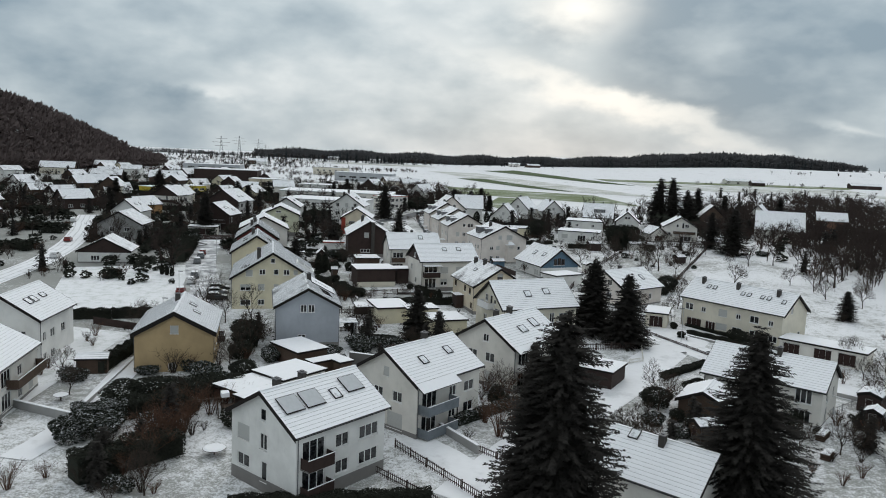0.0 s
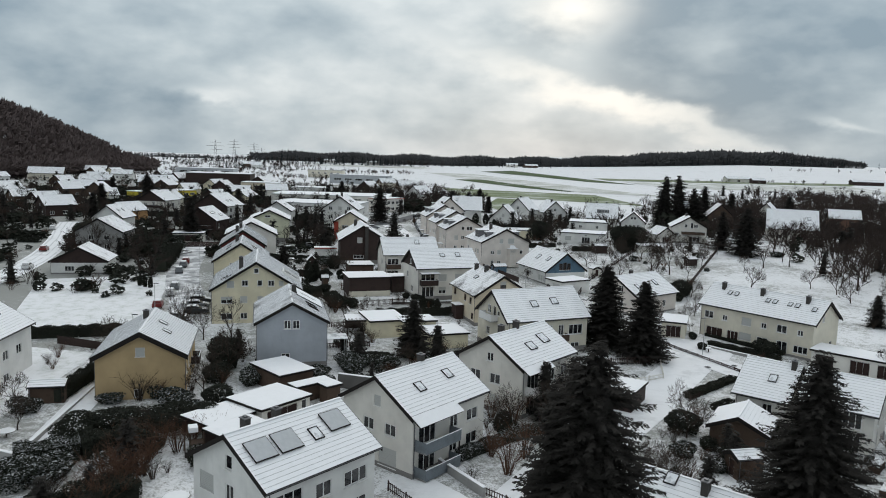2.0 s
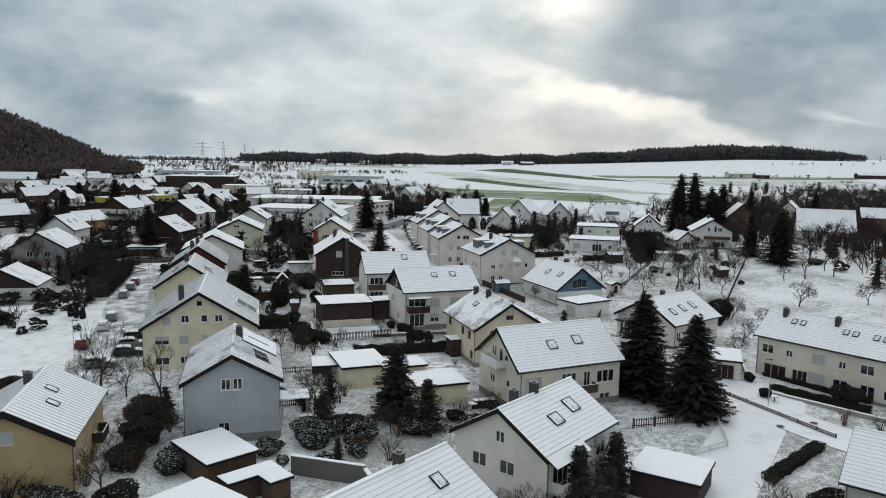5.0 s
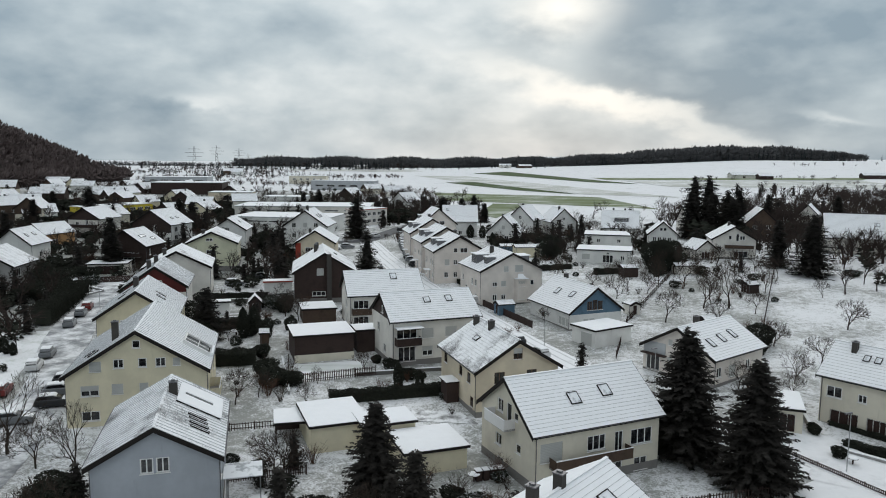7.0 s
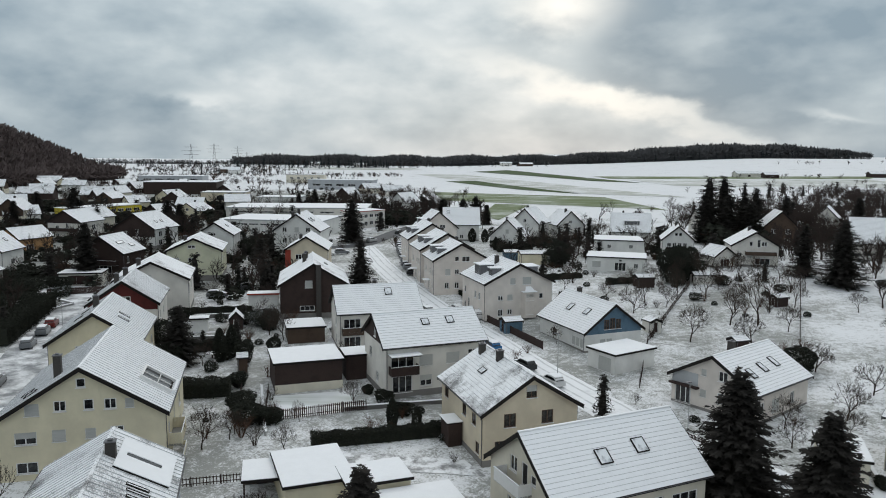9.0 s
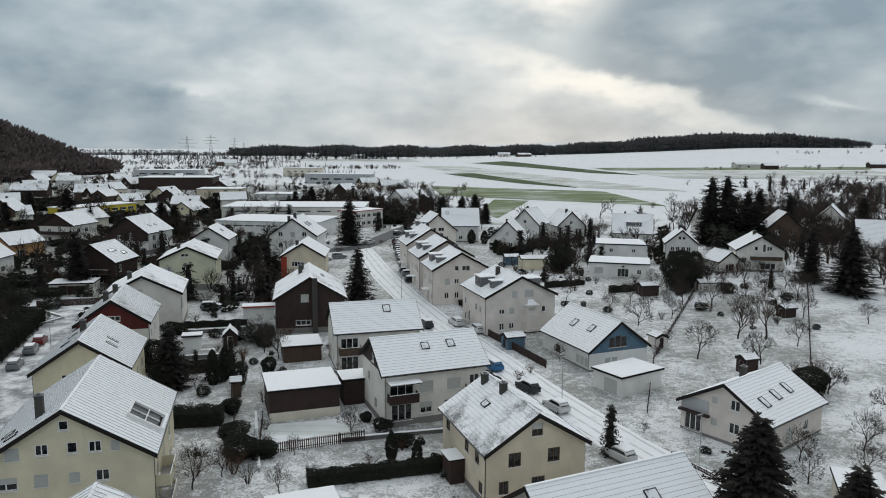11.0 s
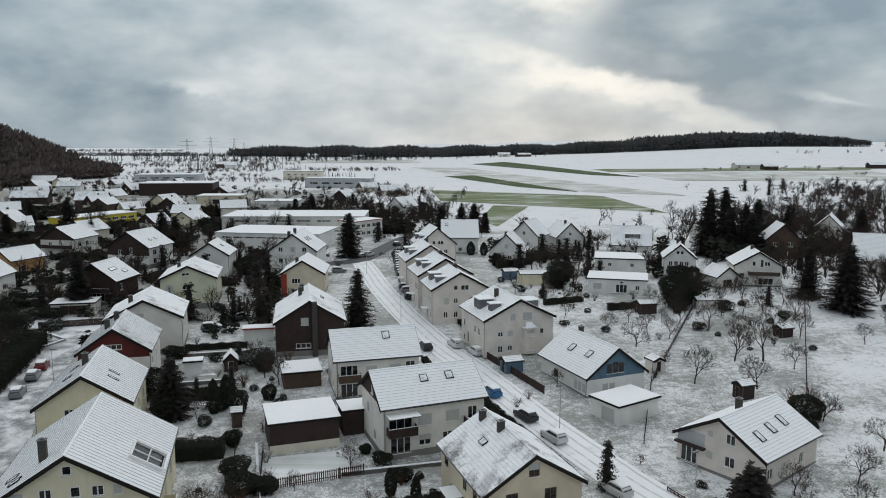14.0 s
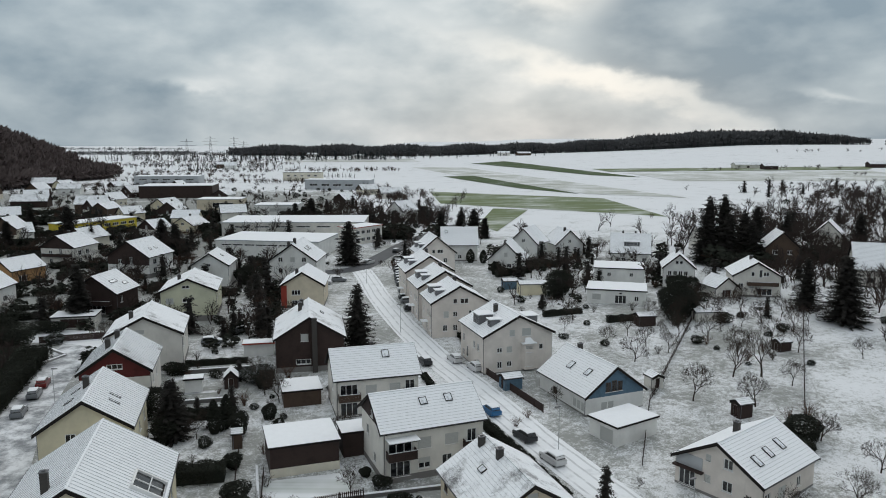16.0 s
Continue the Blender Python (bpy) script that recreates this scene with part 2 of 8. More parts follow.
LEAVES = bark("evergreen_hedge_leaves", (0.017, 0.020, 0.016), (0.046, 0.048, 0.037), 1.05, 1.6)
SNOWY_LEAVES = bark("snowy_hedge_leaves", (0.016, 0.02, 0.015), (0.045, 0.048, 0.036), 0.62, 1.2)
# hillside twigs, painted lighter than near bark to take in the haze
HAZY_WOODLAND = bark("hazy_leafless_wood", (0.07, 0.056, 0.055), (0.19, 0.15, 0.14), 1.25, 2.0)
# far forest: the pale bluish haze of distance is mixed into its colour
HAZY_BELT = bark("hazy_forest_belt", (0.06, 0.062, 0.066), (0.14, 0.136, 0.134), 1.3, 2.0)
FAR_FIR = bark("far_fir_wood", (0.016, 0.021, 0.023), (0.036, 0.042, 0.043), 1.3, 2.0)

# ground: thin snow with grass tips showing
m = Mat("thin_snow_on_grass", 0.9, 0, 0.15)
n1, n2, n3 = m.noise(0.06, 6, 0.65), m.noise(0.9, 5, 0.7), m.noise(4.2, 4, 0.75)
mixn = m.math("ADD", m.math("ADD", m.math("MULTIPLY", n1, 0.36), m.math("MULTIPLY", n2, 0.28)), m.math("MULTIPLY", n3, 0.36))
sepg = m.t.nodes.new("ShaderNodeSeparateXYZ")
m.link(m.c.outputs["Object"], sepg.inputs[0])
side_x = m.step(sepg.outputs["X"], -30.0, -80.0)
gardens = m.step(m.math("SUBTRACT", sepg.outputs["Y"], m.math("MULTIPLY", side_x, 230.0)), 420.0, 320.0)  # trodden gardens show more soil than the open fields
gardens = m.math("MULTIPLY", gardens, m.step(sepg.outputs["X"], 130.0, 45.0))
worn = m.math("ADD", mixn, m.math("MULTIPLY", gardens, m.math("ADD", 0.09, m.math("MULTIPLY", side_x, 0.06))))
grassy = m.math("MULTIPLY", m.step(worn, 0.53, 0.64), 0.74)
GROUND = m.color(m.mix(grassy, m.mix(n2, scaled(SNOW, 0.80), scaled(SNOW, 0.90)), m.mix(n3, (0.06, 0.062, 0.045), (0.20, 0.205, 0.165)))).bump(n3, 0.35, 0.05).m

m = Mat("even_snow_on_meadow", 0.9, 0, 0.15)
n1, n2 = m.noise(0.5, 5, 0.7), m.noise(6.0, 3, 0.7)
MEADOW = m.color(m.mix(m.math("MULTIPLY", m.step(m.math("ADD", m.math("MULTIPLY", n1, 0.6), m.math("MULTIPLY", n2, 0.4)), 0.45, 0.70), 0.55), scaled(SNOW, 0.88), (0.21, 0.26, 0.18))).bump(n2, 0.3, 0.04).m


def field_mat(name, c, lo, hi, turn):
    """Winter crop under thin snow, in drill rows."""
    m = Mat(name, 0.9, 0, 0.15)
    mp = m.t.nodes.new("ShaderNodeMapping")
    mp.inputs["Rotation"].default_value = (0, 0, radians(turn))
    mp.inputs["Scale"].default_value = (0.012, 0.40, 1)
    m.link(m.c.outputs["Object"], mp.inputs["Vector"])
    n = m.t.nodes.new("ShaderNodeTexNoise")
    n.inputs["Scale"].default_value, n.inputs["Detail"].default_value = 1.0, 4.0
    m.link(mp.outputs[0], n.inputs["Vector"])
    mixed = m.math("ADD", m.math("MULTIPLY", n.outputs["Fac"], 0.5), m.math("MULTIPLY", m.noise(0.03, 5, 0.65), 0.5))
    return m.color(m.mix(m.step(mixed, lo, hi), scaled(SNOW, 0.92), c)).m


FIELD_DARK = field_mat("green_winter_crop", (0.055, 0.085, 0.030), 0.22, 0.46, 12)
FIELD_PALE = field_mat("snowy_winter_crop", (0.15, 0.185, 0.09), 0.24, 0.54, 12)
FIELD_STUBBLE = field_mat("snowy_stubble", (0.30, 0.31, 0.25), 0.34, 0.66, 20)
# road: snow with wheel tracks; the u of the uv runs across it
m = Mat("snowy_asphalt", 0.75, 0, 0.3)
uvs = m.t.nodes.new("ShaderNodeSeparateXYZ")
m.link(m.c.outputs["UV"], uvs.inputs[0])
across = m.math("ADD", uvs.outputs["X"], m.math("MULTIPLY", m.math("SUBTRACT", m.noise(0.06, 3), 0.5), 0.22))
wob = m.math("ABSOLUTE", m.math("SUBTRACT", m.math("FRACT", m.math("MULTIPLY", across, 4.0), 0.0), 0.5), 0.0)
track = m.math("MULTIPLY", m.step(wob, 0.16, 0.05), m.step(m.noise(0.5, 4), 0.3, 0.55))
dirt = m.math("MULTIPLY", m.step(m.noise(0.22, 5, 0.7), 0.52, 0.75), 0.35)
ROAD = m.color(m.mix(m.math("MAXIMUM", m.math("MULTIPLY", track, 0.42), dirt), m.mix(m.noise(1.2), scaled(SNOW, 0.88), scaled(SNOW, 0.97)), (0.20, 0.205, 0.21))).m
m = Mat("trodden_snow", 0.8, 0, 0.2)
ROAD_PLAIN = m.color(m.mix(m.math("MULTIPLY", m.step(m.noise(0.25, 5, 0.7), 0.5, 0.78), 0.4), m.mix(m.noise(1.2), scaled(SNOW, 0.82), scaled(SNOW, 0.92)), (0.26, 0.265, 0.27))).bump(m.noise(3.0), 0.2, 0.03).m
m = Mat("slushy_asphalt", 0.7, 0, 0.3)
SLUSH = m.color(m.mix(m.step(m.noise(0.3, 5, 0.7), 0.35, 0.65), scaled(SNOW, 0.86), m.mix(m.noise(2.0, 4), (0.15, 0.155, 0.165), (0.32, 0.33, 0.34)))).m
m = Mat("wet_asphalt", 0.75, 0, 0.2)
WET = m.color(m.mix(m.noise(0.5, 5), (0.055, 0.056, 0.06), (0.13, 0.133, 0.138))).m
m = Mat("swept_paving", 0.8)
PAVING = m.color(m.mix(m.step(m.noise(0.7, 5, 0.7), 0.4, 0.65), scaled(SNOW, 0.95), (0.25, 0.25, 0.25))).m


# ---- builders ----
def box(bm, x0, x1, y0, y1, z0, z1, mat=0, m=None):
    vs = [bm.verts.new((x, y, z)) for z in (z0, z1) for x, y in ((x0, y0), (x1, y0), (x1, y1), (x0, y1))]
    if m is not None:
        for v in vs:
            v.co = m @ v.co
    out = []
    for q in ((0, 3, 2, 1), (4, 5, 6, 7), (0, 1, 5, 4), (1, 2, 6, 5), (2, 3, 7, 6), (3, 0, 4, 7)):
        f = bm.faces.new([vs[i] for i in q])
        f.material_index = mat
        out.append(f)
    return out


def quad(bm, pts, mat=0):
    f = bm.faces.new([bm.verts.new(p) for p in pts])
    f.material_index = mat
    return f


def tube(bm, a, b, ra, rb, sides=5, mat=0):
    a, b = Vector(a), Vector(b)
    q = (b - a).to_track_quat("Z", "Y")
    rings = []
    for c, r in ((a, ra), (b, rb)):
        rings.append([bm.verts.new(c + q @ Vector((r * math.cos(i * math.tau / sides), r * math.sin(i * math.tau / sides), 0))) for i in range(sides)])
    for i in range(sides):
        f = bm.faces.new((rings[0][i], rings[0][(i + 1) % sides], rings[1][(i + 1) % sides], rings[1][i]))
        f.material_index = mat
    f = bm.faces.new(rings[1])
    f.material_index = mat


def mesh_of(name, bm, mats):
    me = bpy.data.meshes.new(name)
    bm.to_mesh(me)
    bm.free()
    for mt in mats if isinstance(mats, (list, tuple)) else (mats,):
        me.materials.append(mt)
    return me


def part(name, bm, mats, parent, label="", m=None):
    """One mesh object under a thing or a part."""
    me = bm if isinstance(bm, bpy.types.Mesh) else mesh_of(name, bm, mats)
    ob = new(name, me)
    ob.parent = parent
    if m is not None:
        ob.matrix_basis = m
    return tagged(ob, label) if label else ob


def thing(name, m, label, category, group=""):
    ob = new(name)
    ob.empty_display_size = 0.3
    ob.matrix_basis = m
    return tagged(ob, label, category, group)


# ---- ground ----
def sstep(v, lo, hi):
    k = min(max((v - lo) / (hi - lo), 0.0), 1.0)
    return k * k * (3 - 2 * k)


def gz(x, y):
    """Height of the ground: a gentle rise away from the village, a wooded hill and a far slope."""
    a = -5.0 + 0.024 * min(max(y - 100, -60), 150)
    a += 0.02 * min(max(x, 0), 90) * min(max((y - 140) / 100, 0), 1)
    a += (61 * sstep(-x, 326, 395)) * sstep(y, 180, 420) * (1 - min(max((y - 480) / 380, 0), 1) ** 2)
    a += 17 * sstep(y, 700, 1500) * sstep(x, 100, 600) + 3.5 * sstep(y, 700, 1300)
    a -= 26 * sstep(y, 1300, 2600) * sstep(-x, 150, 500)
    return a


def near_axis(lo, mid0, mid1, hi, step, far):
    """Positions that lie close together in the middle and far apart outside."""
    vals, v = [], lo
    while v < hi:
        vals.append(v)
        v += step if mid0 <= v < mid1 else far
    return vals + [hi]


GX = near_axis(-3000, -600, 400, 3000, 10, 75)
GY = near_axis(-300, -100, 1100, 4600, 10, 75)
bm = bmesh.new()
rows = [[bm.verts.new((x, y, gz(x, y))) for x in GX] for y in GY]
for j in range(len(GY) - 1):
    for i in range(len(GX) - 1):
        bm.faces.new((rows[j][i], rows[j][i + 1], rows[j + 1][i + 1], rows[j + 1][i])).smooth = True
tagged(new("ground", mesh_of("ground", bm, GROUND)), "grassy ground under a thin layer of snow", "ground", kind="structure")


LANES, FOOT = [], []  # road pieces and house plans, to keep plants off them


def strip(name, pts, width, mat, label, category, lift_by=0.06, step=4.0):
    """A ribbon on the ground along a line of points, smoothed, with u across it."""
    ctrl = [Vector((*p, 0)) for p in pts]
    LANES.extend((p0, p1, width / 2) for p0, p1 in zip(ctrl, ctrl[1:]))
    line = []
    for k in range(len(ctrl) - 1):
        p0, p1, p2, p3 = ctrl[max(k - 1, 0)], ctrl[k], ctrl[k + 1], ctrl[min(k + 2, len(ctrl) - 1)]
        n = max(int((p2 - p1).length / step), 1)
        for i in range(n):
            t = i / n
            line.append(0.5 * (2 * p1 + (p2 - p0) * t + (2 * p0 - 5 * p1 + 4 * p2 - p3) * t * t + (3 * p1 - p0 - 3 * p2 + p3) * t**3))
    line.append(ctrl[-1])
    bm = bmesh.new()
    uv = bm.loops.layers.uv.new()
    rings = []
    for k, p in enumerate(line):
        d = (line[min(k + 1, len(line) - 1)] - line[max(k - 1, 0)]).normalized()
        s = Vector((d.y, -d.x, 0))
        ring = []
        for u in (-0.5, -0.25, 0, 0.25, 0.5):
            q = p + s * u * width
            ring.append((bm.verts.new((q.x, q.y, gz(q.x, q.y) + lift_by)), u + 0.5, k))
        rings.append(ring)
    for a, b in zip(rings, rings[1:]):
        for i in range(4):
            f = bm.faces.new((a[i][0], a[i + 1][0], b[i + 1][0], b[i][0]))
            for lp, src in zip(f.loops, (a[i], a[i + 1], b[i + 1], b[i])):
                lp[uv].uv = (src[1], src[2] * step)
    return tagged(new(name, mesh_of(name, bm, mat)), label, category, kind="structure")


def patch(name, pts, mat, label, category, lift_by=0.05, step=12.0):
    """A four-sided sheet draped over the ground."""
    a, b, c, d = (Vector((*p, 0)) for p in pts)
    nu = max(int(max((b - a).length, (c - d).length) / step), 1)
    nv = max(int(max((d - a).length, (c - b).length) / step), 1)
    bm = bmesh.new()
    g = []
    for j in range(nv + 1):
        row = []
        for i in range(nu + 1):
            p = a.lerp(b, i / nu).lerp(d.lerp(c, i / nu), j / nv)
            row.append(bm.verts.new((p.x, p.y, gz(p.x, p.y) + lift_by)))
        g.append(row)
    for j in range(nv):
        for i in range(nu):
            bm.faces.new((g[j][i], g[j][i + 1], g[j + 1][i + 1], g[j + 1][i]))
    return tagged(new(name, mesh_of(name, bm, mat)), label, category, kind="structure")


strip("road", [(43, 118), (32, 136), (22.3, 150), (18.2, 158), (12, 172), (5.4, 188.5), (-2.6, 208), (-10.8, 232), (-17.4, 255), (-22, 275), (-26, 291)], 6.0, ROAD, "residential street with wheel tracks in the snow", "road")
strip("road", [(-46, 281), (-33, 287.5), (-26.5, 294), (-22.5, 312), (-16.5, 340), (-9, 366), (4, 402)], 6.4, WET, "wet dark asphalt street curving between gardens", "road", 0.09)
strip("road", [(-40, 100), (-46, 132), (-51, 150), (-58.4, 166.7), (-64.6, 184.6), (-69, 201), (-73, 220)], 7.0, SLUSH, "slushy side street with parked cars", "road")
strip("road", [(-84, 219), (-73, 218), (-62, 214)], 9.0, ROAD_PLAIN, "snowy turning place at the street's end", "road", 0.08)
strip("road", [(-94, 130), (-97, 160), (-99.5, 176), (-106, 199), (-115, 222), (-125, 244), (-133, 262)], 6.5, ROAD, "snowy side street between gardens", "road")
strip("road", [(2, 66), (12, 84), (24, 102), (32, 115), (38.5, 124), (43, 118), (52, 108), (66, 96)], 7.0, ROAD_PLAIN, "snowy street at a junction", "road", 0.08)
strip("road", [(38, 123), (41, 128), (37, 136)], 7.5, ROAD_PLAIN, "snowy street at a junction", "road", 0.10)
strip("pavement", [(-5, 81), (0, 76), (4.5, 70)], 4.0, ROAD_PLAIN, "snowy driveway between fences", "driveway", 0.07)
strip("pavement", [(-43, 70), (-42, 80), (-43.5, 92), (-45.5, 104)], 3.6, ROAD_PLAIN, "snowy driveway beside the tan house", "driveway", 0.07)

patch("meadow", [(-89, 166), (-64, 176), (-51, 130.5), (-72, 125)], MEADOW, "even snowy meadow with grass tips showing", "meadow", 0.05)
patch("meadow", [(-75, 120), (-52, 116), (-50, 74), (-80, 70)], MEADOW, "snowy lawn with grass tips showing", "lawn", 0.05)
patch("field", [(29, 1065), (77, 1116), (176, 755), (137, 789)], FIELD_DARK, "long green strip of winter crop in the snow", "field", 0.30)
patch("field", [(-6, 799), (24, 800), (86, 560), (52, 622)], FIELD_DARK, "green strip of winter crop in the snow", "field", 0.22)
patch("field", [(-14, 606), (94, 525), (103, 421), (-5, 509)], FIELD_PALE, "pale green drilled field under thin snow", "field", 0.12)
patch("field", [(24, 474), (42, 464), (20, 377), (13, 401)], FIELD_PALE, "small drilled field under thin snow", "field", 0.14)
patch("field", [(-46, 982), (16, 976), (146, 530), (90, 560)], FIELD_STUBBLE, "snowy stubble field", "field", 0.16)
patch("field", [(159, 908), (479, 914), (446, 868), (166, 850)], FIELD_PALE, "narrow green verge along a field track", "field", 0.3)
patch("field", [(-230, 1120), (-40, 1130), (-60, 1250), (-260, 1240)], FIELD_STUBBLE, "snowy stubble field", "field", 0.3)
patch("field", [(190, 700), (420, 700), (440, 850), (180, 830)], FIELD_STUBBLE, "snowy stubble field", "field", 0.2)


# ---- houses ----
WINDOW_MESHES = {}


def lattice(xs, zs, y0, y1):
    """A window frame in one piece: the even cells of the grid are bars, the odd ones open."""
    bm = bmesh.new()
    grid = {(i, k, y): bm.verts.new((x, y, z)) for i, x in enumerate(xs) for k, z in enumerate(zs) for y in (y0, y1)}
    nx, nz = len(xs) - 1, len(zs) - 1

    def solid(i, k):
        return 0 <= i < nx and 0 <= k < nz and not (i % 2 and k % 2)

    for i in range(nx):
        for k in range(nz):
            if not solid(i, k):
                continue
            c = ((i, k), (i + 1, k), (i + 1, k + 1), (i, k + 1))
            bm.faces.new([grid[(*q, y0)] for q in c])
            bm.faces.new([grid[(*q, y1)] for q in c[::-1]])
            for (p, q), (di, dk) in zip(zip(c, c[1:] + c[:1]), ((0, -1), (1, 0), (0, 1), (-1, 0))):
                if not solid(i + di, k + dk):
                    bm.faces.new((grid[(*q, y0)], grid[(*p, y0)], grid[(*p, y1)], grid[(*q, y1)]))
    return bm


def ribbed(bm, a0, a1, b0, b1, n, y0, y1, upright=False):
    """A leaf in one piece whose face is stepped into n ribs. a: along the ribs, b: across them."""
    prof = []
    for k in range(n):
        p, q = b0 + (b1 - b0) * k / n, b0 + (b1 - b0) * (k + 1) / n
        prof += [(p, y0 + 0.02), (p + 0.012, y0), (q - 0.012, y0), (q, y0 + 0.02)]
    prof += [(b1, y1), (b0, y1)]
    ends = [[bm.verts.new((b, y, a) if upright else (a, y, b)) for b, y in prof] for a in (a0, a1)]
    for i in range(len(prof)):
        j = (i + 1) % len(prof)
        bm.faces.new((ends[0][i], ends[0][j], ends[1][j], ends[1][i]))


def window_meshes(w, h, frame_mat, kind):
    """Frame, pane and sill meshes of a window in the xz plane that looks to -y, its foot in the middle at the origin."""
    key = (round(w, 2), round(h, 2), frame_mat.name, kind)
    if key in WINDOW_MESHES:
        return WINDOW_MESHES[key]
    f = 0.10
    n = 1 if w < 0.95 else 2 if w < 2.0 else 3
    xs = [-w / 2, -w / 2 + f]
    for k in range(1, n):
        xs += [-w / 2 + w * k / n - f / 2, -w / 2 + w * k / n + f / 2]
    frame_me = mesh_of("frame", lattice(xs + [w / 2 - f, w / 2], [0, f, h - f, h], 0.05, 0.12), frame_mat)
    bm = bmesh.new()
    if kind == "s":
        ribbed(bm, -w / 2 + 0.03, w / 2 - 0.03, 0.0, h, max(int(h / 0.14), 4), 0.03, 0.08)
        pane_me = mesh_of("shutter", bm, SHUTTER)
    elif kind == "g":
        ribbed(bm, 0.0, h, -w / 2, w / 2, max(int(w / 0.16), 4), 0.05, 0.1, True)
        pane_me = mesh_of("door_leaf", bm, GARAGE_DOOR)
    else:
        box(bm, -w / 2 + 0.02, w / 2 - 0.02, 0.085, 0.10, 0.02, h - 0.02)
        pane_me = mesh_of("pane", bm, GLASS)
    bm = bmesh.new()
    box(bm, -w / 2 - 0.06, w / 2 + 0.06, -0.10, 0.06, -0.06, 0.0)
    sill_me = mesh_of("sill", bm, FRAME)
    half_me = None
    if kind == "h":
        bm = bmesh.new()
        ribbed(bm, -w / 2 + 0.03, w / 2 - 0.03, h * 0.5, h, 6, 0.03, 0.08)
        half_me = mesh_of("shutter", bm, SHUTTER)
    WINDOW_MESHES[key] = (frame_me, pane_me, sill_me, half_me)
    return WINDOW_MESHES[key]


def add_window(parent, at, turn, w, h, kind="w", frame_mat=None, sill=True):
    frame_me, pane_me, sill_me, half_me = window_meshes(w, h, frame_mat or FRAME, kind)
    name = {"g": "garage_door", "d": "door"}.get(kind, "window")
    fr = part(name, frame_me, None, parent, m=pose(*at, 0, 0, turn))
    part("shutter" if kind == "s" else "leaf" if kind == "g" else "pane", pane_me, None, fr)
    if half_me:
        part("shutter", half_me, None, fr)
    if sill and kind in "wsh":
        part("sill", sill_me, None, fr)
    return fr


def facade(bm, place, s0, s1, z0, top, holes, breaks=(), depth=0.13, mat=0):
    """A wall face with real openings. place(s, z, d): the point s along the wall at height z, d metres inside it."""
    cols = sorted({s0, s1, *breaks, *[h[0] for h in holes], *[h[1] for h in holes]})
    for a, b in zip(cols, cols[1:]):
        if b - a < 1e-4:
            continue
        mid = (a + b) / 2
        zs = sorted((h[2], h[3]) for h in holes if h[0] < mid < h[1])
        low = z0
        for h0, h1 in zs:
            if h0 > low + 1e-4:
                quad(bm, [place(a, low, 0), place(b, low, 0), place(b, h0, 0), place(a, h0, 0)], mat)
            low = h1
        quad(bm, [place(a, low, 0), place(b, low, 0), place(b, top(b), 0), place(a, top(a), 0)], mat)
    for a, b, c, d in holes:
        for p, q in (((a, c), (b, c)), ((b, c), (b, d)), ((b, d), (a, d)), ((a, d), (a, c))):
            quad(bm, [place(*p, 0), place(*q, 0), place(*q, depth), place(*p, depth)], mat)


def roof_mesh(L, W, hE, hR, style, mats, thick=0.2, v_to=None):
    """Two slopes with tile courses (or standing seams) and a thickness. v_to: how far down each side reaches."""
    bm = bmesh.new()
    slope = hR / (W / 2)
    for side in (-1, 1):
        reach = (v_to or {}).get(side, W / 2)
        run = math.hypot(reach, reach * slope)
        n = max(int(run / 0.42), 3)

        def at(u, k, up):
            v = reach * (1 - k / n)
            return (u, side * v, hE + hR - v * slope + up)

        for k in range(n if style == "tile" else 1):
            k0, k1 = (k, k + 1) if style == "tile" else (0, n)
            lo = [at(-L / 2, k0, 0.035), at(L / 2, k0, 0.035)]
            hi = [at(L / 2, k1, 0.0 if style == "tile" else 0.045), at(-L / 2, k1, 0.0 if style == "tile" else 0.045)]
            pts = lo + hi
            quad(bm, pts if side < 0 else pts[::-1], 0)
            pts = [at(-L / 2, k0, 0.0), at(L / 2, k0, 0.0), lo[1], lo[0]]
            quad(bm, pts if side < 0 else pts[::-1], 1)
        if style == "seam":
            m_count = max(int(L / 0.62), 3)
            for i in range(m_count + 1):
                u = -L / 2 + L * i / m_count
                a0, a1 = at(u, 0, 0.045), at(u, n, 0.045)
                for du0, du1, z0, z1, mt in ((-0.035, -0.035, 0, 0.06, 1), (-0.035, 0.035, 0.06, 0.06, 0), (0.035, 0.035, 0.06, 0, 1)):
                    quad(bm, [(a0[0] + du0, a0[1], a0[2] + z0), (a0[0] + du1, a0[1], a0[2] + z1), (a1[0] + du1, a1[1], a1[2] + z1), (a1[0] + du0, a1[1], a1[2] + z0)], mt)
        # underside, eave and verge faces
        e0, e1, r1, r0 = at(-L / 2, 0, 0.0), at(L / 2, 0, 0.0), at(L / 2, n, 0.0), at(-L / 2, n, 0.0)
        down = [(p[0], p[1], p[2] - thick) for p in (e0, e1, r1, r0)]
        quad(bm, down[::-1] if side < 0 else down, 2)
        quad(bm, [e0, e1, down[1], down[0]], 2)
        for p, q, i, j in ((e0, r0, 0, 3), (e1, r1, 1, 2)):
            quad(bm, [p, q, down[j], down[i]], 2)
    # ridge cap
    for i in range(max(int(L / 0.45), 2)):
        c = max(int(L / 0.45), 2)
        u0, u1 = -L / 2 + L * i / c, -L / 2 + L * (i + 1) / c
        box(bm, u0 + 0.01, u1, -0.12, 0.12, hE + hR - 0.05, hE + hR + 0.075, 0)
    return mesh_of("roof", bm, mats)


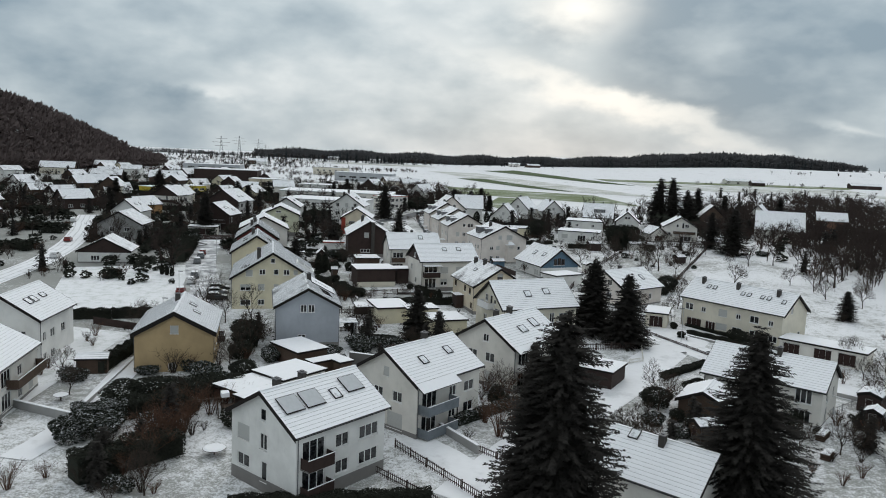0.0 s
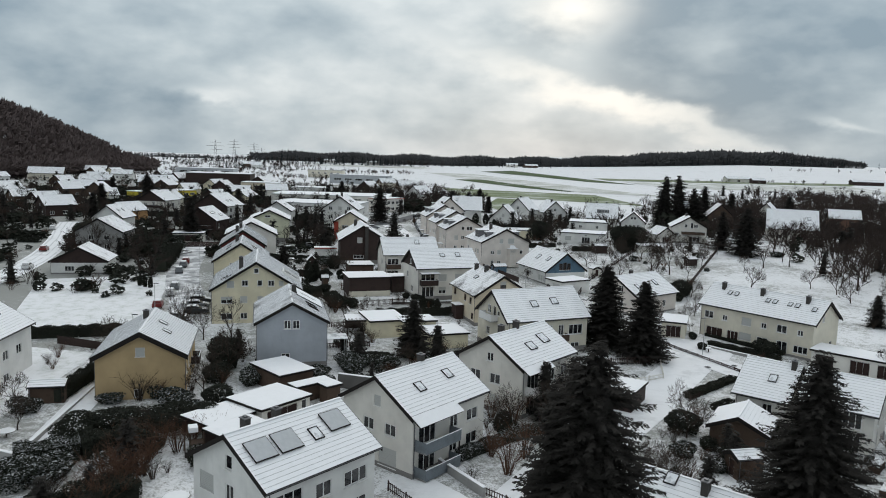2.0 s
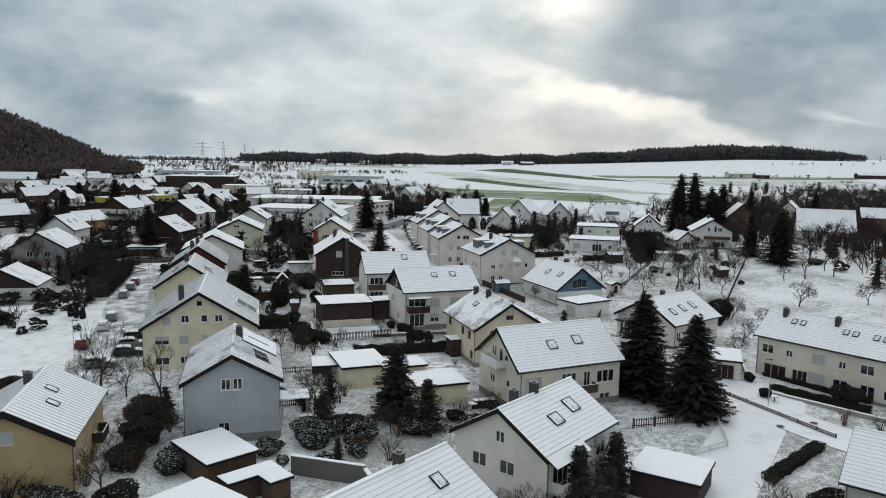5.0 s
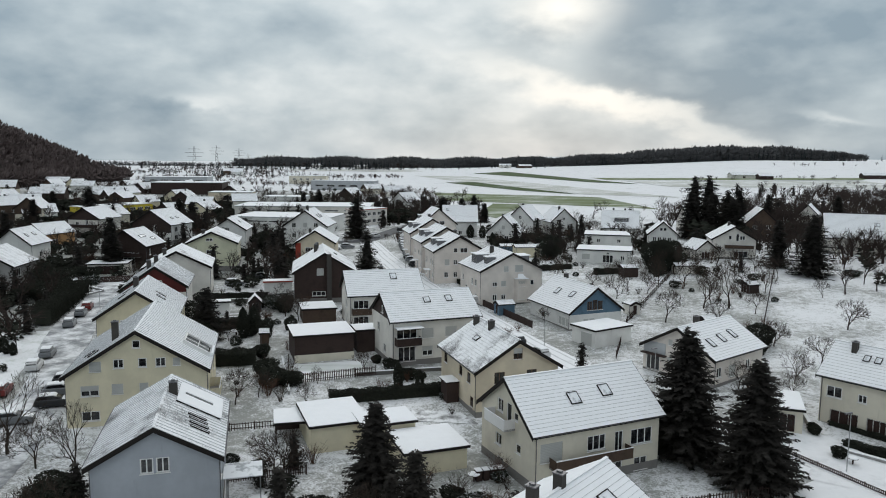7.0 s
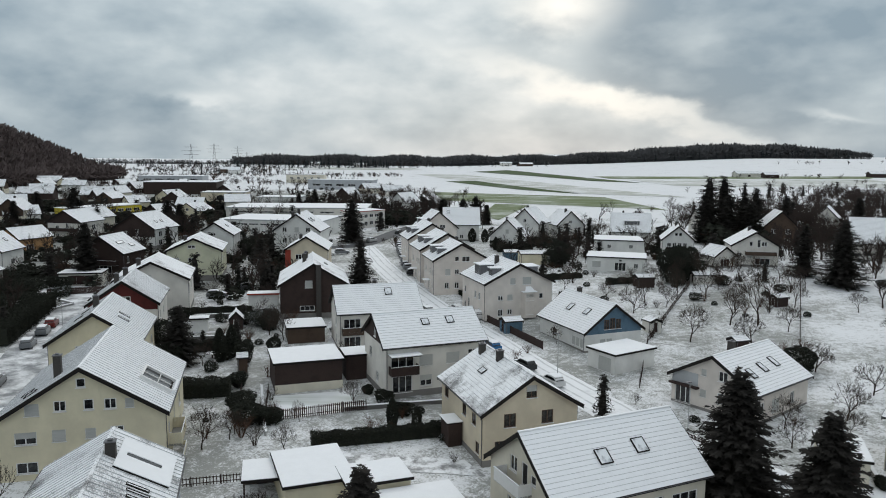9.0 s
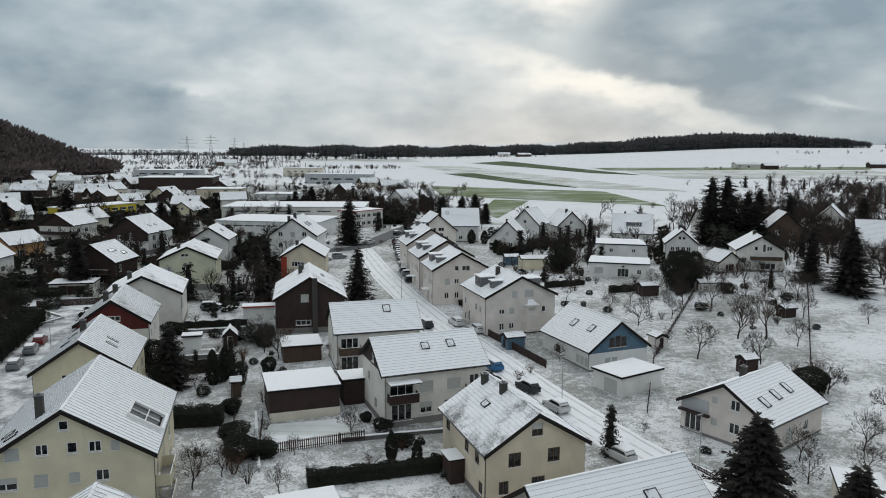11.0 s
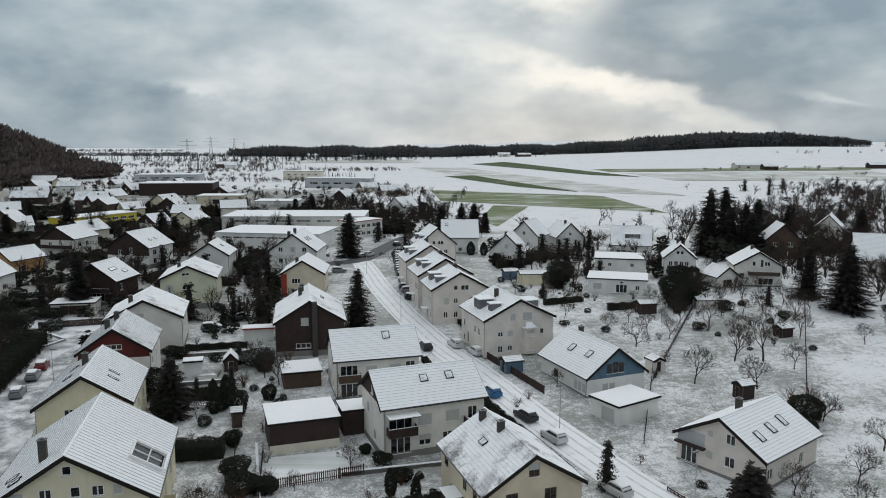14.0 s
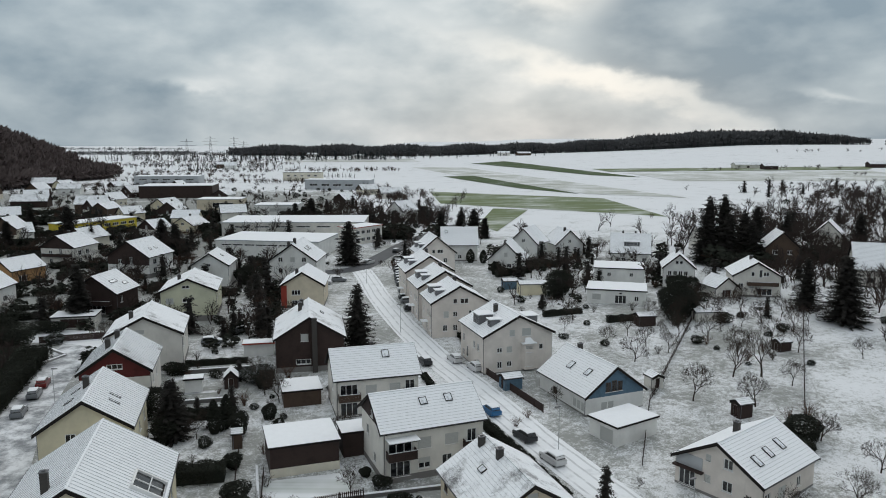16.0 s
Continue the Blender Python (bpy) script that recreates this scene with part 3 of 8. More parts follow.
def on_roof(L, W, hE, hR, u, v, up=0.05):
    """A pose on the slope at u along the ridge and v across, its z along the slope's normal and y up the slope."""
    slope = hR / (W / 2)
    z = hE + hR - abs(v) * slope
    turn = 0 if v < 0 else 180
    return pose(u, v, z, 0, 0, turn) @ pose(0, 0, 0, math.degrees(math.atan(slope)), 0, 0) @ pose(0, 0, up)


def skylight(parent, m, w, h, open_pane=False):
    bm = bmesh.new()
    f = 0.065
    for x0, x1, y0, y1 in ((-w / 2, w / 2, 0, f), (-w / 2, w / 2, h - f, h), (-w / 2, -w / 2 + f, f, h - f), (w / 2 - f, w / 2, f, h - f)):
        box(bm, x0, x1, y0, y1, -0.02, 0.10)
    sk = part("skylight", bm, TRIM, parent, "dark framed roof window under snow", m)
    bm = bmesh.new()
    box(bm, -w / 2 + f, w / 2 - f, f, h - f, 0.02, 0.06)
    part("pane", bm, SKYGLASS, sk)
    return sk


def chimney(parent, u, v, z_foot, z_top, w=0.55, d=0.7, label="dark clad chimney"):
    bm = bmesh.new()
    box(bm, -w / 2, w / 2, -d / 2, d / 2, z_foot, z_top)
    ch = part("chimney", bm, CHIMNEY, parent, label, pose(u, v, 0))
    bm = bmesh.new()
    box(bm, -w / 2 - 0.06, w / 2 + 0.06, -d / 2 - 0.06, d / 2 + 0.06, z_top, z_top + 0.08)
    box(bm, -w / 4, w / 4, -d / 4, d / 4, z_top + 0.08, z_top + 0.2)
    part("cap", bm, METAL, ch)
    return ch


def balcony(parent, at, turn, w, d, h=1.0, mat=None, slab=0.18, posts=False, drop=2.6, glass=False):
    """A balcony in front of a wall that looks to -y."""
    m0 = pose(*at, 0, 0, turn)
    bm = bmesh.new()
    box(bm, -w / 2, w / 2, -d, 0.0, -slab, 0)
    b = part("balcony", bm, CONCRETE, parent, "", m0)
    bm = bmesh.new()
    n = max(int(w / 0.14), 6)
    for k in range(n):
        box(bm, -w / 2 + w * k / n + 0.008, -w / 2 + w * (k + 1) / n, -d - 0.04, -d, -0.12, h)
    for x in (-w / 2, w / 2 - 0.04):
        for k in range(max(int(d / 0.14), 4)):
            c = max(int(d / 0.14), 4)
            box(bm, x, x + 0.04, -d + d * k / c, -d + d * (k + 1) / c - 0.012, -0.12, h)
    part("railing", bm, mat or DARK_WOOD, b)
    bm = bmesh.new()
    box(bm, -w / 2 - 0.03, w / 2 + 0.03, -d - 0.07, -d + 0.03, h, h + 0.05)
    part("handrail", bm, PURE_SNOW, b, "handrail covered with snow")
    if posts:
        for x in (-w / 2 + 0.1, w / 2 - 0.1):
            bm = bmesh.new()
            box(bm, x - 0.06, x + 0.06, -d + 0.04, -d + 0.16, -slab - drop, -slab)
            part("post", bm, TRIM, b)
    return b


def house(name, p, wall, roof=None, label="", wins=(), chimneys=(), skylights=(), style="tile", gable=None, gable_from=None,
          plinth=True, frame_mat=None, category="house", group="", trim=None, over=0.45, tile_edge=None, verge=0.42):
    """A gabled house. p: x, y, turn, roof length and width, eave height, rise, foot height.
    wins: (side, s, z, w, h, kind), side a or b: the gables at -u and +u; c or d: the long walls at -v and +v; s runs to the right as seen from outside."""
    x, y, yaw, L, W, hE, hR, zg = p
    FOOT.append((x, y, yaw, L, W))
    th = thing(name, pose(x, y, zg, 0, 0, yaw), label, category, group)
    roof = roof or ROOF_CLEAN
    a, b = L / 2 - over, W / 2 - over
    slope = hR / (W / 2)
    h_wall = hE + over * slope - 0.12
    apex = hE + hR - 0.14
    sides = {
        "a": (b, lambda s, z, d: (-a + d, -s, z), lambda s: apex - abs(s) * slope, 270),
        "b": (b, lambda s, z, d: (a - d, s, z), lambda s: apex - abs(s) * slope, 90),
        "c": (a, lambda s, z, d: (s, -b + d, z), lambda s: h_wall, 0),
        "d": (a, lambda s, z, d: (-s, b - d, z), lambda s: h_wall, 180),
    }
    bm = bmesh.new()
    for key, (half, place, top, turn) in sides.items():
        holes = [(s - w / 2, s + w / 2, z, z + h) for sd, s, z, w, h, kind in wins if sd == key]
        cut = gable_from if gable and key in "ab" else None
        if cut is None:
            facade(bm, place, -half, half, -1.6, top, holes, (0.0,) if key in "ab" else ())
        else:
            low = [h for h in holes if h[3] <= cut]
            high = [h for h in holes if h[2] >= cut]
            facade(bm, place, -half, half, -1.6, lambda s: min(cut, top(s)), low, (0.0,))
            edge = min(half, max((apex - cut) / slope, 0.3))
            facade(bm, place, -edge, edge, cut, top, high, (0.0,), mat=1)
    part("wall", bm, [wall, gable or wall], th)
    for sd, s, z, w, h, kind in wins:
        half, place, top, turn = sides[sd]
        add_window(th, place(s, z, 0), turn, w, h, kind, frame_mat)
    part("roof", roof_mesh(L, W, hE, hR, style, [roof, tile_edge or (TILE_EDGE if style == "tile" else SEAM_EDGE), trim or TRIM]), None, th, "roof under a thin layer of snow")
    # verge boards on the gables, gutters and downpipes along the eaves
    for u in (-L / 2, L / 2):
        for side in (-1, 1):
            bm = bmesh.new()
            o = 0.03 if u > 0 else -0.03
            p0, p1 = Vector((u, side * W / 2, hE)), Vector((u, 0, hE + hR))
            for d0, d1, z0, z1 in ((0, o, 0.03, 0.03), (o, o, 0.03, -verge), (o, 0, -verge, -verge)):
                quad(bm, [p0 + Vector((d0, 0, z0)), p1 + Vector((d0, 0, z0)), p1 + Vector((d1, 0, z1)), p0 + Vector((d1, 0, z1))])
            part("verge_board", bm, trim or TRIM, th)
    for side in (-1, 1):
        bm = bmesh.new()
        yv = side * (W / 2 + 0.05)
        for k in range(5):
            t0, t1 = math.pi * k / 5, math.pi * (k + 1) / 5
            quad(bm, [(-L / 2, yv + 0.07 * math.cos(t0), hE - 0.02 - 0.07 * math.sin(t0)), (L / 2, yv + 0.07 * math.cos(t0), hE - 0.02 - 0.07 * math.sin(t0)),
                      (L / 2, yv + 0.07 * math.cos(t1), hE - 0.02 - 0.07 * math.sin(t1)), (-L / 2, yv + 0.07 * math.cos(t1), hE - 0.02 - 0.07 * math.sin(t1))])
        part("gutter", bm, METAL, th)
        bm = bmesh.new()
        tube(bm, (-a + 0.15, side * (b + 0.06), -0.4), (-a + 0.15, side * (b + 0.06), hE - 0.1), 0.045, 0.045, 6)
        part("downpipe", bm, METAL, th)
    if plinth:
        bm = bmesh.new()
        e = 0.025
        for x0, x1, y0, y1 in ((-a - e, a + e, -b - e, -b), (-a - e, a + e, b, b + e), (-a - e, -a, -b, b), (a, a + e, -b, b)):
            box(bm, x0, x1, y0, y1, -1.6, 0.38)
        part("plinth", bm, PLINTH, th)
    for u, v, rise_by in chimneys:
        z = hE + hR - abs(v) * slope
        chimney(th, u, v, z - 0.5, z + rise_by)
    for u, v, w, h in skylights:
        skylight(th, on_roof(L, W, hE, hR, u, v), w, h)
    return th


def flat_box(name, p, wall, label, wins=(), category="garage", roof=None, edge=None, group="", over=0.25, open_side=False):
    """A low building with a flat roof under snow. p as for house."""
    x, y, yaw, L, W, hE, _, zg = p
    FOOT.append((x, y, yaw, L, W))
    th = thing(name, pose(x, y, zg, 0, 0, yaw), label, category, group)
    a, b = L / 2 - over, W / 2 - over
    sides = {"a": (b, lambda s, z, d: (-a + d, -s, z), 270), "b": (b, lambda s, z, d: (a - d, s, z), 90),
             "c": (a, lambda s, z, d: (s, -b + d, z), 0), "d": (a, lambda s, z, d: (-s, b - d, z), 180)}
    if open_side:
        for px, py in ((-a, -b), (a, -b), (a, b), (-a, b)):
            bm = bmesh.new()
            box(bm, px - 0.07, px + 0.07, py - 0.07, py + 0.07, -1.2, hE - 0.2)
            part("post", bm, wall, th)
        bm = bmesh.new()
        box(bm, -a, a, b - 0.06, b, -1.0, hE - 0.25)
        part("back_wall", bm, wall, th)
    else:
        bm = bmesh.new()
        for key, (half, place, turn) in sides.items():
            holes = [(s - w / 2, s + w / 2, z, z + h) for sd, s, z, w, h, kind in wins if sd == key]
            facade(bm, place, -half, half, -1.2, lambda s: hE - 0.2, holes)
        part("wall", bm, wall, th)
    for sd, s, z, w, h, kind in wins:
        half, place, turn = sides[sd]
        add_window(th, place(s, z, 0), turn, w, h, kind)
    bm = bmesh.new()
    box(bm, -L / 2, L / 2, -W / 2, W / 2, hE - 0.28, hE - 0.02)
    part("roof", bm, edge or TRIM, th)
    bm = bmesh.new()
    n = 6
    for i in range(n):
        for j in range(n):
            u0, u1 = -L / 2 + 0.03 + (L - 0.06) * i / n, -L / 2 + 0.03 + (L - 0.06) * (i + 1) / n
            v0, v1 = -W / 2 + 0.03 + (W - 0.06) * j / n, -W / 2 + 0.03 + (W - 0.06) * (j + 1) / n
            q = [(u, v, hE + 0.03 + (0.05 if 0 < (i + du) < n and 0 < (j + dv) < n else 0.0)) for (u, du), (v, dv) in (((u0, 0), (v0, 0)), ((u1, 1), (v0, 0)), ((u1, 1), (v1, 1)), ((u0, 0), (v1, 1)))]
            quad(bm, q)
    for s, t in (((-1, -1), (1, -1)), ((1, -1), (1, 1)), ((1, 1), (-1, 1)), ((-1, 1), (-1, -1))):
        l2, w2 = L / 2 - 0.03, W / 2 - 0.03
        quad(bm, [(s[0] * l2, s[1] * w2, hE - 0.02), (t[0] * l2, t[1] * w2, hE - 0.02), (t[0] * l2, t[1] * w2, hE + 0.03), (s[0] * l2, s[1] * w2, hE + 0.03)])
    part("snow_cover", bm, roof or FLAT_SNOW, th, "layer of snow on the flat roof")
    return th


def floors(side, xs, zs, w=1.1, h=1.25, kinds="w"):
    """A grid of windows on one side."""
    out = []
    k = 0
    for z in zs:
        for s in xs:
            out.append((side, s, z, w, h, kinds[k % len(kinds)]))
            k += 1
    return out
# ---- the houses, nearest first ----
h1 = house("house", (-13.53, 70.58, 51.9, 12.12, 10.66, 5.91, 3.07, -4.88), WHITE, None, "white rendered two-storey house with solar collectors on its snowy roof",
      [("a", 0.0, 6.0, 0.9, 1.2, "w"), ("a", -3.0, 3.4, 1.9, 1.5, "s"), ("a", 0.1, 3.2, 1.1, 1.6, "w"), ("a", -3.0, 0.7, 1.9, 1.3, "w"), ("a", 0.2, 0.1, 0.9, 2.0, "w"),
       ("c", -3.6, 2.9, 2.7, 2.2, "w"), ("c", -3.6, 0.2, 2.7, 2.2, "w"), ("c", -0.1, 3.4, 1.7, 1.35, "w"), ("c", 3.4, 3.4, 2.6, 1.35, "w"),
       ("c", -0.1, 0.8, 1.7, 1.35, "w"), ("c", 3.4, 0.8, 2.6, 1.35, "w"), ("b", 0, 3.3, 1.2, 1.3, "w"), ("d", 2, 3.3, 1.2, 1.3, "w")],
      [(-3.4, 0.9, 0.9), (-0.4, 0.8, 0.9)], [(1.2, -2.9, 1.0, 1.3)])
balcony(h1, (-3.6, -4.9, 2.75), 0, 3.1, 1.1, 1.0, DARK_WOOD)
balcony(h1, (-3.6, -4.9, 0.05), 0, 3.1, 1.1, 1.0, DARK_WOOD)
for su, sv in ((-4.2, -2.95), (-1.7, -2.95), (3.7, -2.6)):
    m0 = on_roof(12.12, 10.66, 5.91, 3.07, su, sv, 0.1)
    bm = bmesh.new()
    box(bm, -1.1, 1.1, -0.1, 1.95, 0.0, 0.09)
    sp = part("solar_collector", bm, TRIM, h1, "grey solar collector dusted with snow", m0)
    bm = bmesh.new()
    box(bm, -1.05, 1.05, -0.02, 1.9, 0.09, 0.1)
    part("pane", bm, SOLAR, sp)
h2 = house("house", (-39.66, 104.97, 104.59, 14.13, 11.19, 6.14, 3.03, -5.7), TAN, None, "tan rendered house with a blank gable and dark verge boards",
      [("a", 0.0, 6.0, 1.1, 1.15, "s"), ("a", -0.3, 0.9, 1.0, 1.0, "w"), ("c", -4.5, 3.2, 1.2, 1.3, "w"), ("c", -1.5, 3.2, 1.2, 1.3, "w"), ("c", 2.5, 3.2, 1.2, 1.3, "w"), ("c", -3.5, 0.5, 1.2, 1.3, "w"), ("c", 1.5, 0.2, 1.1, 2.1, "w")],
      [(2.0, 0.5, 1.0)], [(-1.5, -3.0, 1.0, 1.2), (1.5, -2.2, 1.0, 1.2)], "seam", verge=0.62)
balcony(h2, (2.5, -5.15, 2.8), 0, 3.0, 1.0, 0.9, DARK_WOOD)
h3 = house("house", (-3.69, 87.38, 52.11, 12.44, 10.55, 6.07, 3.2, -5.26), OFFWHITE, None, "off-white gabled house with grey balconies and two roof windows",
      [("a", 0.0, 6.1, 0.9, 1.1, "s"), ("a", -1.2, 3.4, 1.5, 1.25, "w"), ("a", 1.8, 3.4, 1.5, 1.25, "w"), ("a", 1.5, 0.2, 2.4, 1.9, "s"), ("a", -2.5, 0.8, 1.2, 1.2, "w"),
       ("c", -3.6, 2.95, 2.6, 2.1, "w"), ("c", -3.6, 0.2, 2.6, 2.1, "w"), ("c", 0.6, 3.4, 1.3, 1.3, "w"), ("c", 3.7, 3.4, 1.9, 1.3, "w"), ("c", 0.6, 0.8, 1.3, 1.3, "w"), ("c", 3.7, 0.8, 1.9, 1.3, "w"),
       ("b", 0, 3.4, 1.2, 1.3, "w")],
      [(1.0, 0.25, 0.9)], [(-2.2, -3.0, 1.05, 1.25), (2.7, -2.6, 1.05, 1.25)])
BALC_GREY = wood("grey_painted_boards", (0.18, 0.205, 0.225))
balcony(h3, (-2.8, -4.83, 2.8), 0, 5.4, 1.5, 1.0, BALC_GREY, posts=True)
balcony(h3, (-2.8, -4.83, 0.1), 0, 5.4, 1.5, 1.0, BALC_GREY)


def eave_extension(parent, p, u0, u1, reach):
    """A lower strip of roof that runs on past the eave, over a balcony."""
    x, y, yaw, L, W, hE, hR, zg = p
    m0 = on_roof(L, W, hE, hR, (u0 + u1) / 2, -W / 2 - reach, 0.02)
    w = (u1 - u0) / 2
    bm = bmesh.new()
    box(bm, -w, w, 0, reach * 1.2 + 0.4, -0.16, 0.0)
    e = part("eave_extension", bm, TRIM, parent, "lower strip of roof over the balcony", m0)
    bm = bmesh.new()
    box(bm, -w - 0.03, w + 0.03, -0.03, reach * 1.2 + 0.35, 0.0, 0.06)
    part("snow_cover", bm, PURE_SNOW, e)


eave_extension(h3, (-3.69, 87.38, 52.11, 12.44, 10.55, 6.07, 3.2, -5.26), -6.2, 0.4, 0.9)
h4 = house("house", (8.28, 104.01, 50.89, 12.3, 10.6, 6.01, 3.2, -4.9), OFFWHITE, None, "off-white gabled house with two dark chimneys and roof windows",
      [("a", 0.0, 6.0, 1.0, 1.1, "w"), ("a", -2.2, 3.3, 1.6, 1.3, "w"), ("a", 0.8, 3.3, 1.6, 1.3, "w"), ("a", -2.2, 0.7, 1.6, 1.3, "w"), ("a", 0.8, 0.7, 1.6, 1.3, "s"),
       ("c", -3.4, 2.95, 2.5, 2.1, "w"), ("c", 0.8, 3.4, 1.3, 1.3, "w"), ("c", 3.7, 3.4, 1.6, 1.3, "w"), ("c", -3.4, 0.2, 2.5, 2.1, "w"), ("c", 3.7, 0.8, 1.6, 1.3, "w")],
      [(-2.4, 0.9, 1.1), (-0.2, 0.2, 1.0)], [(-1.0, -3.3, 1.5, 1.3), (2.4, -2.9, 1.5, 1.6)])
balcony(h4, (-3.2, -4.85, 2.8), 0, 3.8, 1.3, 1.0, FRAME)
eave_extension(h4, (8.28, 104.01, 50.89, 12.3, 10.6, 6.01, 3.2, -4.9), -6.1, -0.6, 0.8)
h5 = house("house", (-24.24, 118.89, 105.09, 14.31, 10.48, 6.14, 2.9, -4.15), GREY, ROOF_PATCHY, "grey-blue rendered house with a glazed veranda",
      [("a", -0.65, 5.15, 1.0, 1.25, "w"), ("a", 0.55, 5.15, 1.0, 1.25, "w"), ("a", -0.9, 0.6, 1.2, 1.1, "w"), ("c", -4, 3.2, 1.2, 1.3, "w"), ("c", 0, 3.2, 1.2, 1.3, "w"), ("c", 3.5, 3.2, 1.2, 1.3, "w"), ("c", 3.5, 0.3, 1.2, 2.0, "w")],
      [(2.2, -0.6, 1.1)], [(-3.7 + 0.85 * k, -3.9 + 0.12 * k, 0.36, 1.7) for k in range(4)], "seam")
m0 = on_roof(14.31, 10.48, 6.14, 2.9, 3.0, -4.6, 0.05)
bm = bmesh.new()
box(bm, -2.6, 2.6, 0, 4.2, 0.0, 0.16)
pan = part("roof_panel", bm, TRIM, h5, "raised roof panel under snow with a slot of glass", m0)
for x0, x1, y0, y1 in ((-2.62, -0.3, -0.02, 4.22), (0.3, 2.62, -0.02, 4.22), (-0.3, 0.3, -0.02, 0.9), (-0.3, 0.3, 3.6, 4.22)):
    bm = bmesh.new()
    box(bm, x0, x1, y0, y1, 0.16, 0.22)
    part("snow_cover", bm, PURE_SNOW, pan)
bm = bmesh.new()
box(bm, -0.26, 0.26, 0.95, 3.55, 0.16, 0.19)
part("pane", bm, GLASS, pan)
bm = bmesh.new()
for px in (-3.4, -0.6):
    for py in (-8.0, -5.2):
        box(bm, px - 0.05, px + 0.05, py - 0.05, py + 0.05, -0.6, 2.7)
ver = part("veranda", bm, STEEL, h5, "glass roofed veranda on steel posts")
bm = bmesh.new()
box(bm, -3.6, -0.4, -8.2, -4.9, 2.7, 2.78)
part("roof", bm, SKYGLASS, ver)
h6 = house("apartment_house", (-36.27, 144.56, 104.54, 17.25, 15.64, 6.63, 4.88, -4.92), YELLOWISH, ROOF_CLEAN, "large cream apartment house with a standing-seam roof under snow",
      [("a", 0.0, 9.45, 0.85, 0.9, "w"), ("a", -4.3, 7.0, 1.25, 1.15, "s"), ("a", -1.9, 7.25, 1.1, 1.05, "w"), ("a", 0.6, 7.25, 0.9, 1.05, "w"), ("a", 2.5, 7.2, 1.1, 1.05, "w"), ("a", 4.2, 7.25, 0.8, 0.9, "s"),
       ("a", -4.95, 4.25, 1.9, 1.2, "h"), ("a", -2.1, 4.35, 1.2, 1.15, "s"), ("a", 0.65, 4.45, 0.95, 1.0, "s"), ("a", 3.0, 4.4, 1.2, 1.1, "w"),
       ("a", -4.95, 1.45, 1.9, 1.1, "w"), ("a", -2.1, 1.5, 1.2, 1.1, "w"), ("a", 3.0, 1.5, 1.2, 1.1, "w"),
       ("c", -5.5, 3.2, 1.4, 1.4, "w"), ("c", -1.0, 3.0, 1.1, 2.1, "w"), ("c", 4.0, 3.2, 1.4, 1.4, "w"), ("c", -5.5, 0.3, 1.4, 1.4, "w"), ("c", -1.0, 0.2, 1.1, 2.1, "w"), ("c", 4.0, 0.5, 1.4, 1.4, "w")],
      [(-5.2, 2.6, 2.0)], [(-6.6, 5.2, 0.9, 1.2), (-4.9, 5.9, 0.9, 1.2)], "seam")
balcony(h6, (-5.0, -7.37, 2.9), 0, 4.6, 1.3, 1.1, YELLOWISH)
balcony(h6, (-5.0, -7.37, 0.3), 0, 4.6, 1.3, 1.1, YELLOWISH)
# roof terrace set into the slope, glazed between white frames
m0 = on_roof(17.25, 15.64, 6.63, 4.88, -1.9, -7.3, 0.03)
bm = bmesh.new()
box(bm, -1.75, 1.75, 0, 3.3, 0, 0.06)
ter = part("roof_terrace", bm, TRIM, h6, "dark roof terrace glazed between white frames", m0)
for x0, x1, y0, y1, z1 in ((-1.9, -1.7, -0.1, 3.4, 0.38), (1.7, 1.9, -0.1, 3.4, 0.38), (-1.7, 1.7, 3.2, 3.4, 0.45), (-0.06, 0.06, 0.2, 3.2, 0.26), (-1.7, 1.7, 1.5, 1.6, 0.26)):
    bm = bmesh.new()
    box(bm, x0, x1, y0, y1, 0.0, z1)
    part("frame_bar", bm, FRAME, ter)
for x0, x1, y0, y1 in ((-1.65, -0.1, 1.65, 3.15), (0.1, 1.65, 1.65, 3.15), (-1.65, -0.1, 0.25, 1.45), (0.1, 1.65, 0.25, 1.45)):
    bm = bmesh.new()
    box(bm, x0, x1, y0, y1, 0.06, 0.16)
    part("pane", bm, GLASS, ter)
bm = bmesh.new()
box(bm, -1.9, 1.9, -0.35, -0.1, 0.0, 0.5)
part("parapet", bm, PURE_SNOW, ter, "parapet covered with snow")
h7 = house("house", (12.59, 128.65, 25.42, 15.13, 11.06, 4.98, 4.0, -3.87), CREAM, ROOF_CLEAN, "cream rendered house with a white balcony and long snowy tiled roof",
      [("a", -1.3, 5.2, 1.1, 1.3, "w"), ("a", 0.4, 4.6, 0.9, 1.95, "w"), ("a", 1.7, 5.2, 0.8, 0.8, "w"), ("a", -1.6, 1.7, 1.2, 1.2, "w"), ("a", -1.2, -0.6, 1.2, 1.2, "w"), ("a", 2.2, 2.2, 0.9, 0.9, "w"),
       ("c", -5.3, 2.2, 2.4, 1.8, "s"), ("c", -0.3, 2.5, 2.1, 1.5, "w"), ("c", 2.3, 1.9, 1.0, 2.1, "w"), ("c", 5.0, 2.3, 2.6, 1.6, "w"), ("c", 2.0, -0.3, 1.6, 1.3, "w"), ("c", 5.0, -0.3, 1.6, 1.3, "w"), ("b", 0, 2.3, 1.4, 1.4, "w")],
      [], [(-1.4, -3.3, 1.2, 1.35), (2.4, -3.0, 1.2, 1.35)])
balcony(h7, (-7.1, 0.4, 4.4), 270, 3.9, 1.2, 0.95, FRAME)
balcony(h7, (-1.2, -5.05, 1.75), 0, 8.6, 1.2, 0.9, BROWN_WOOD)
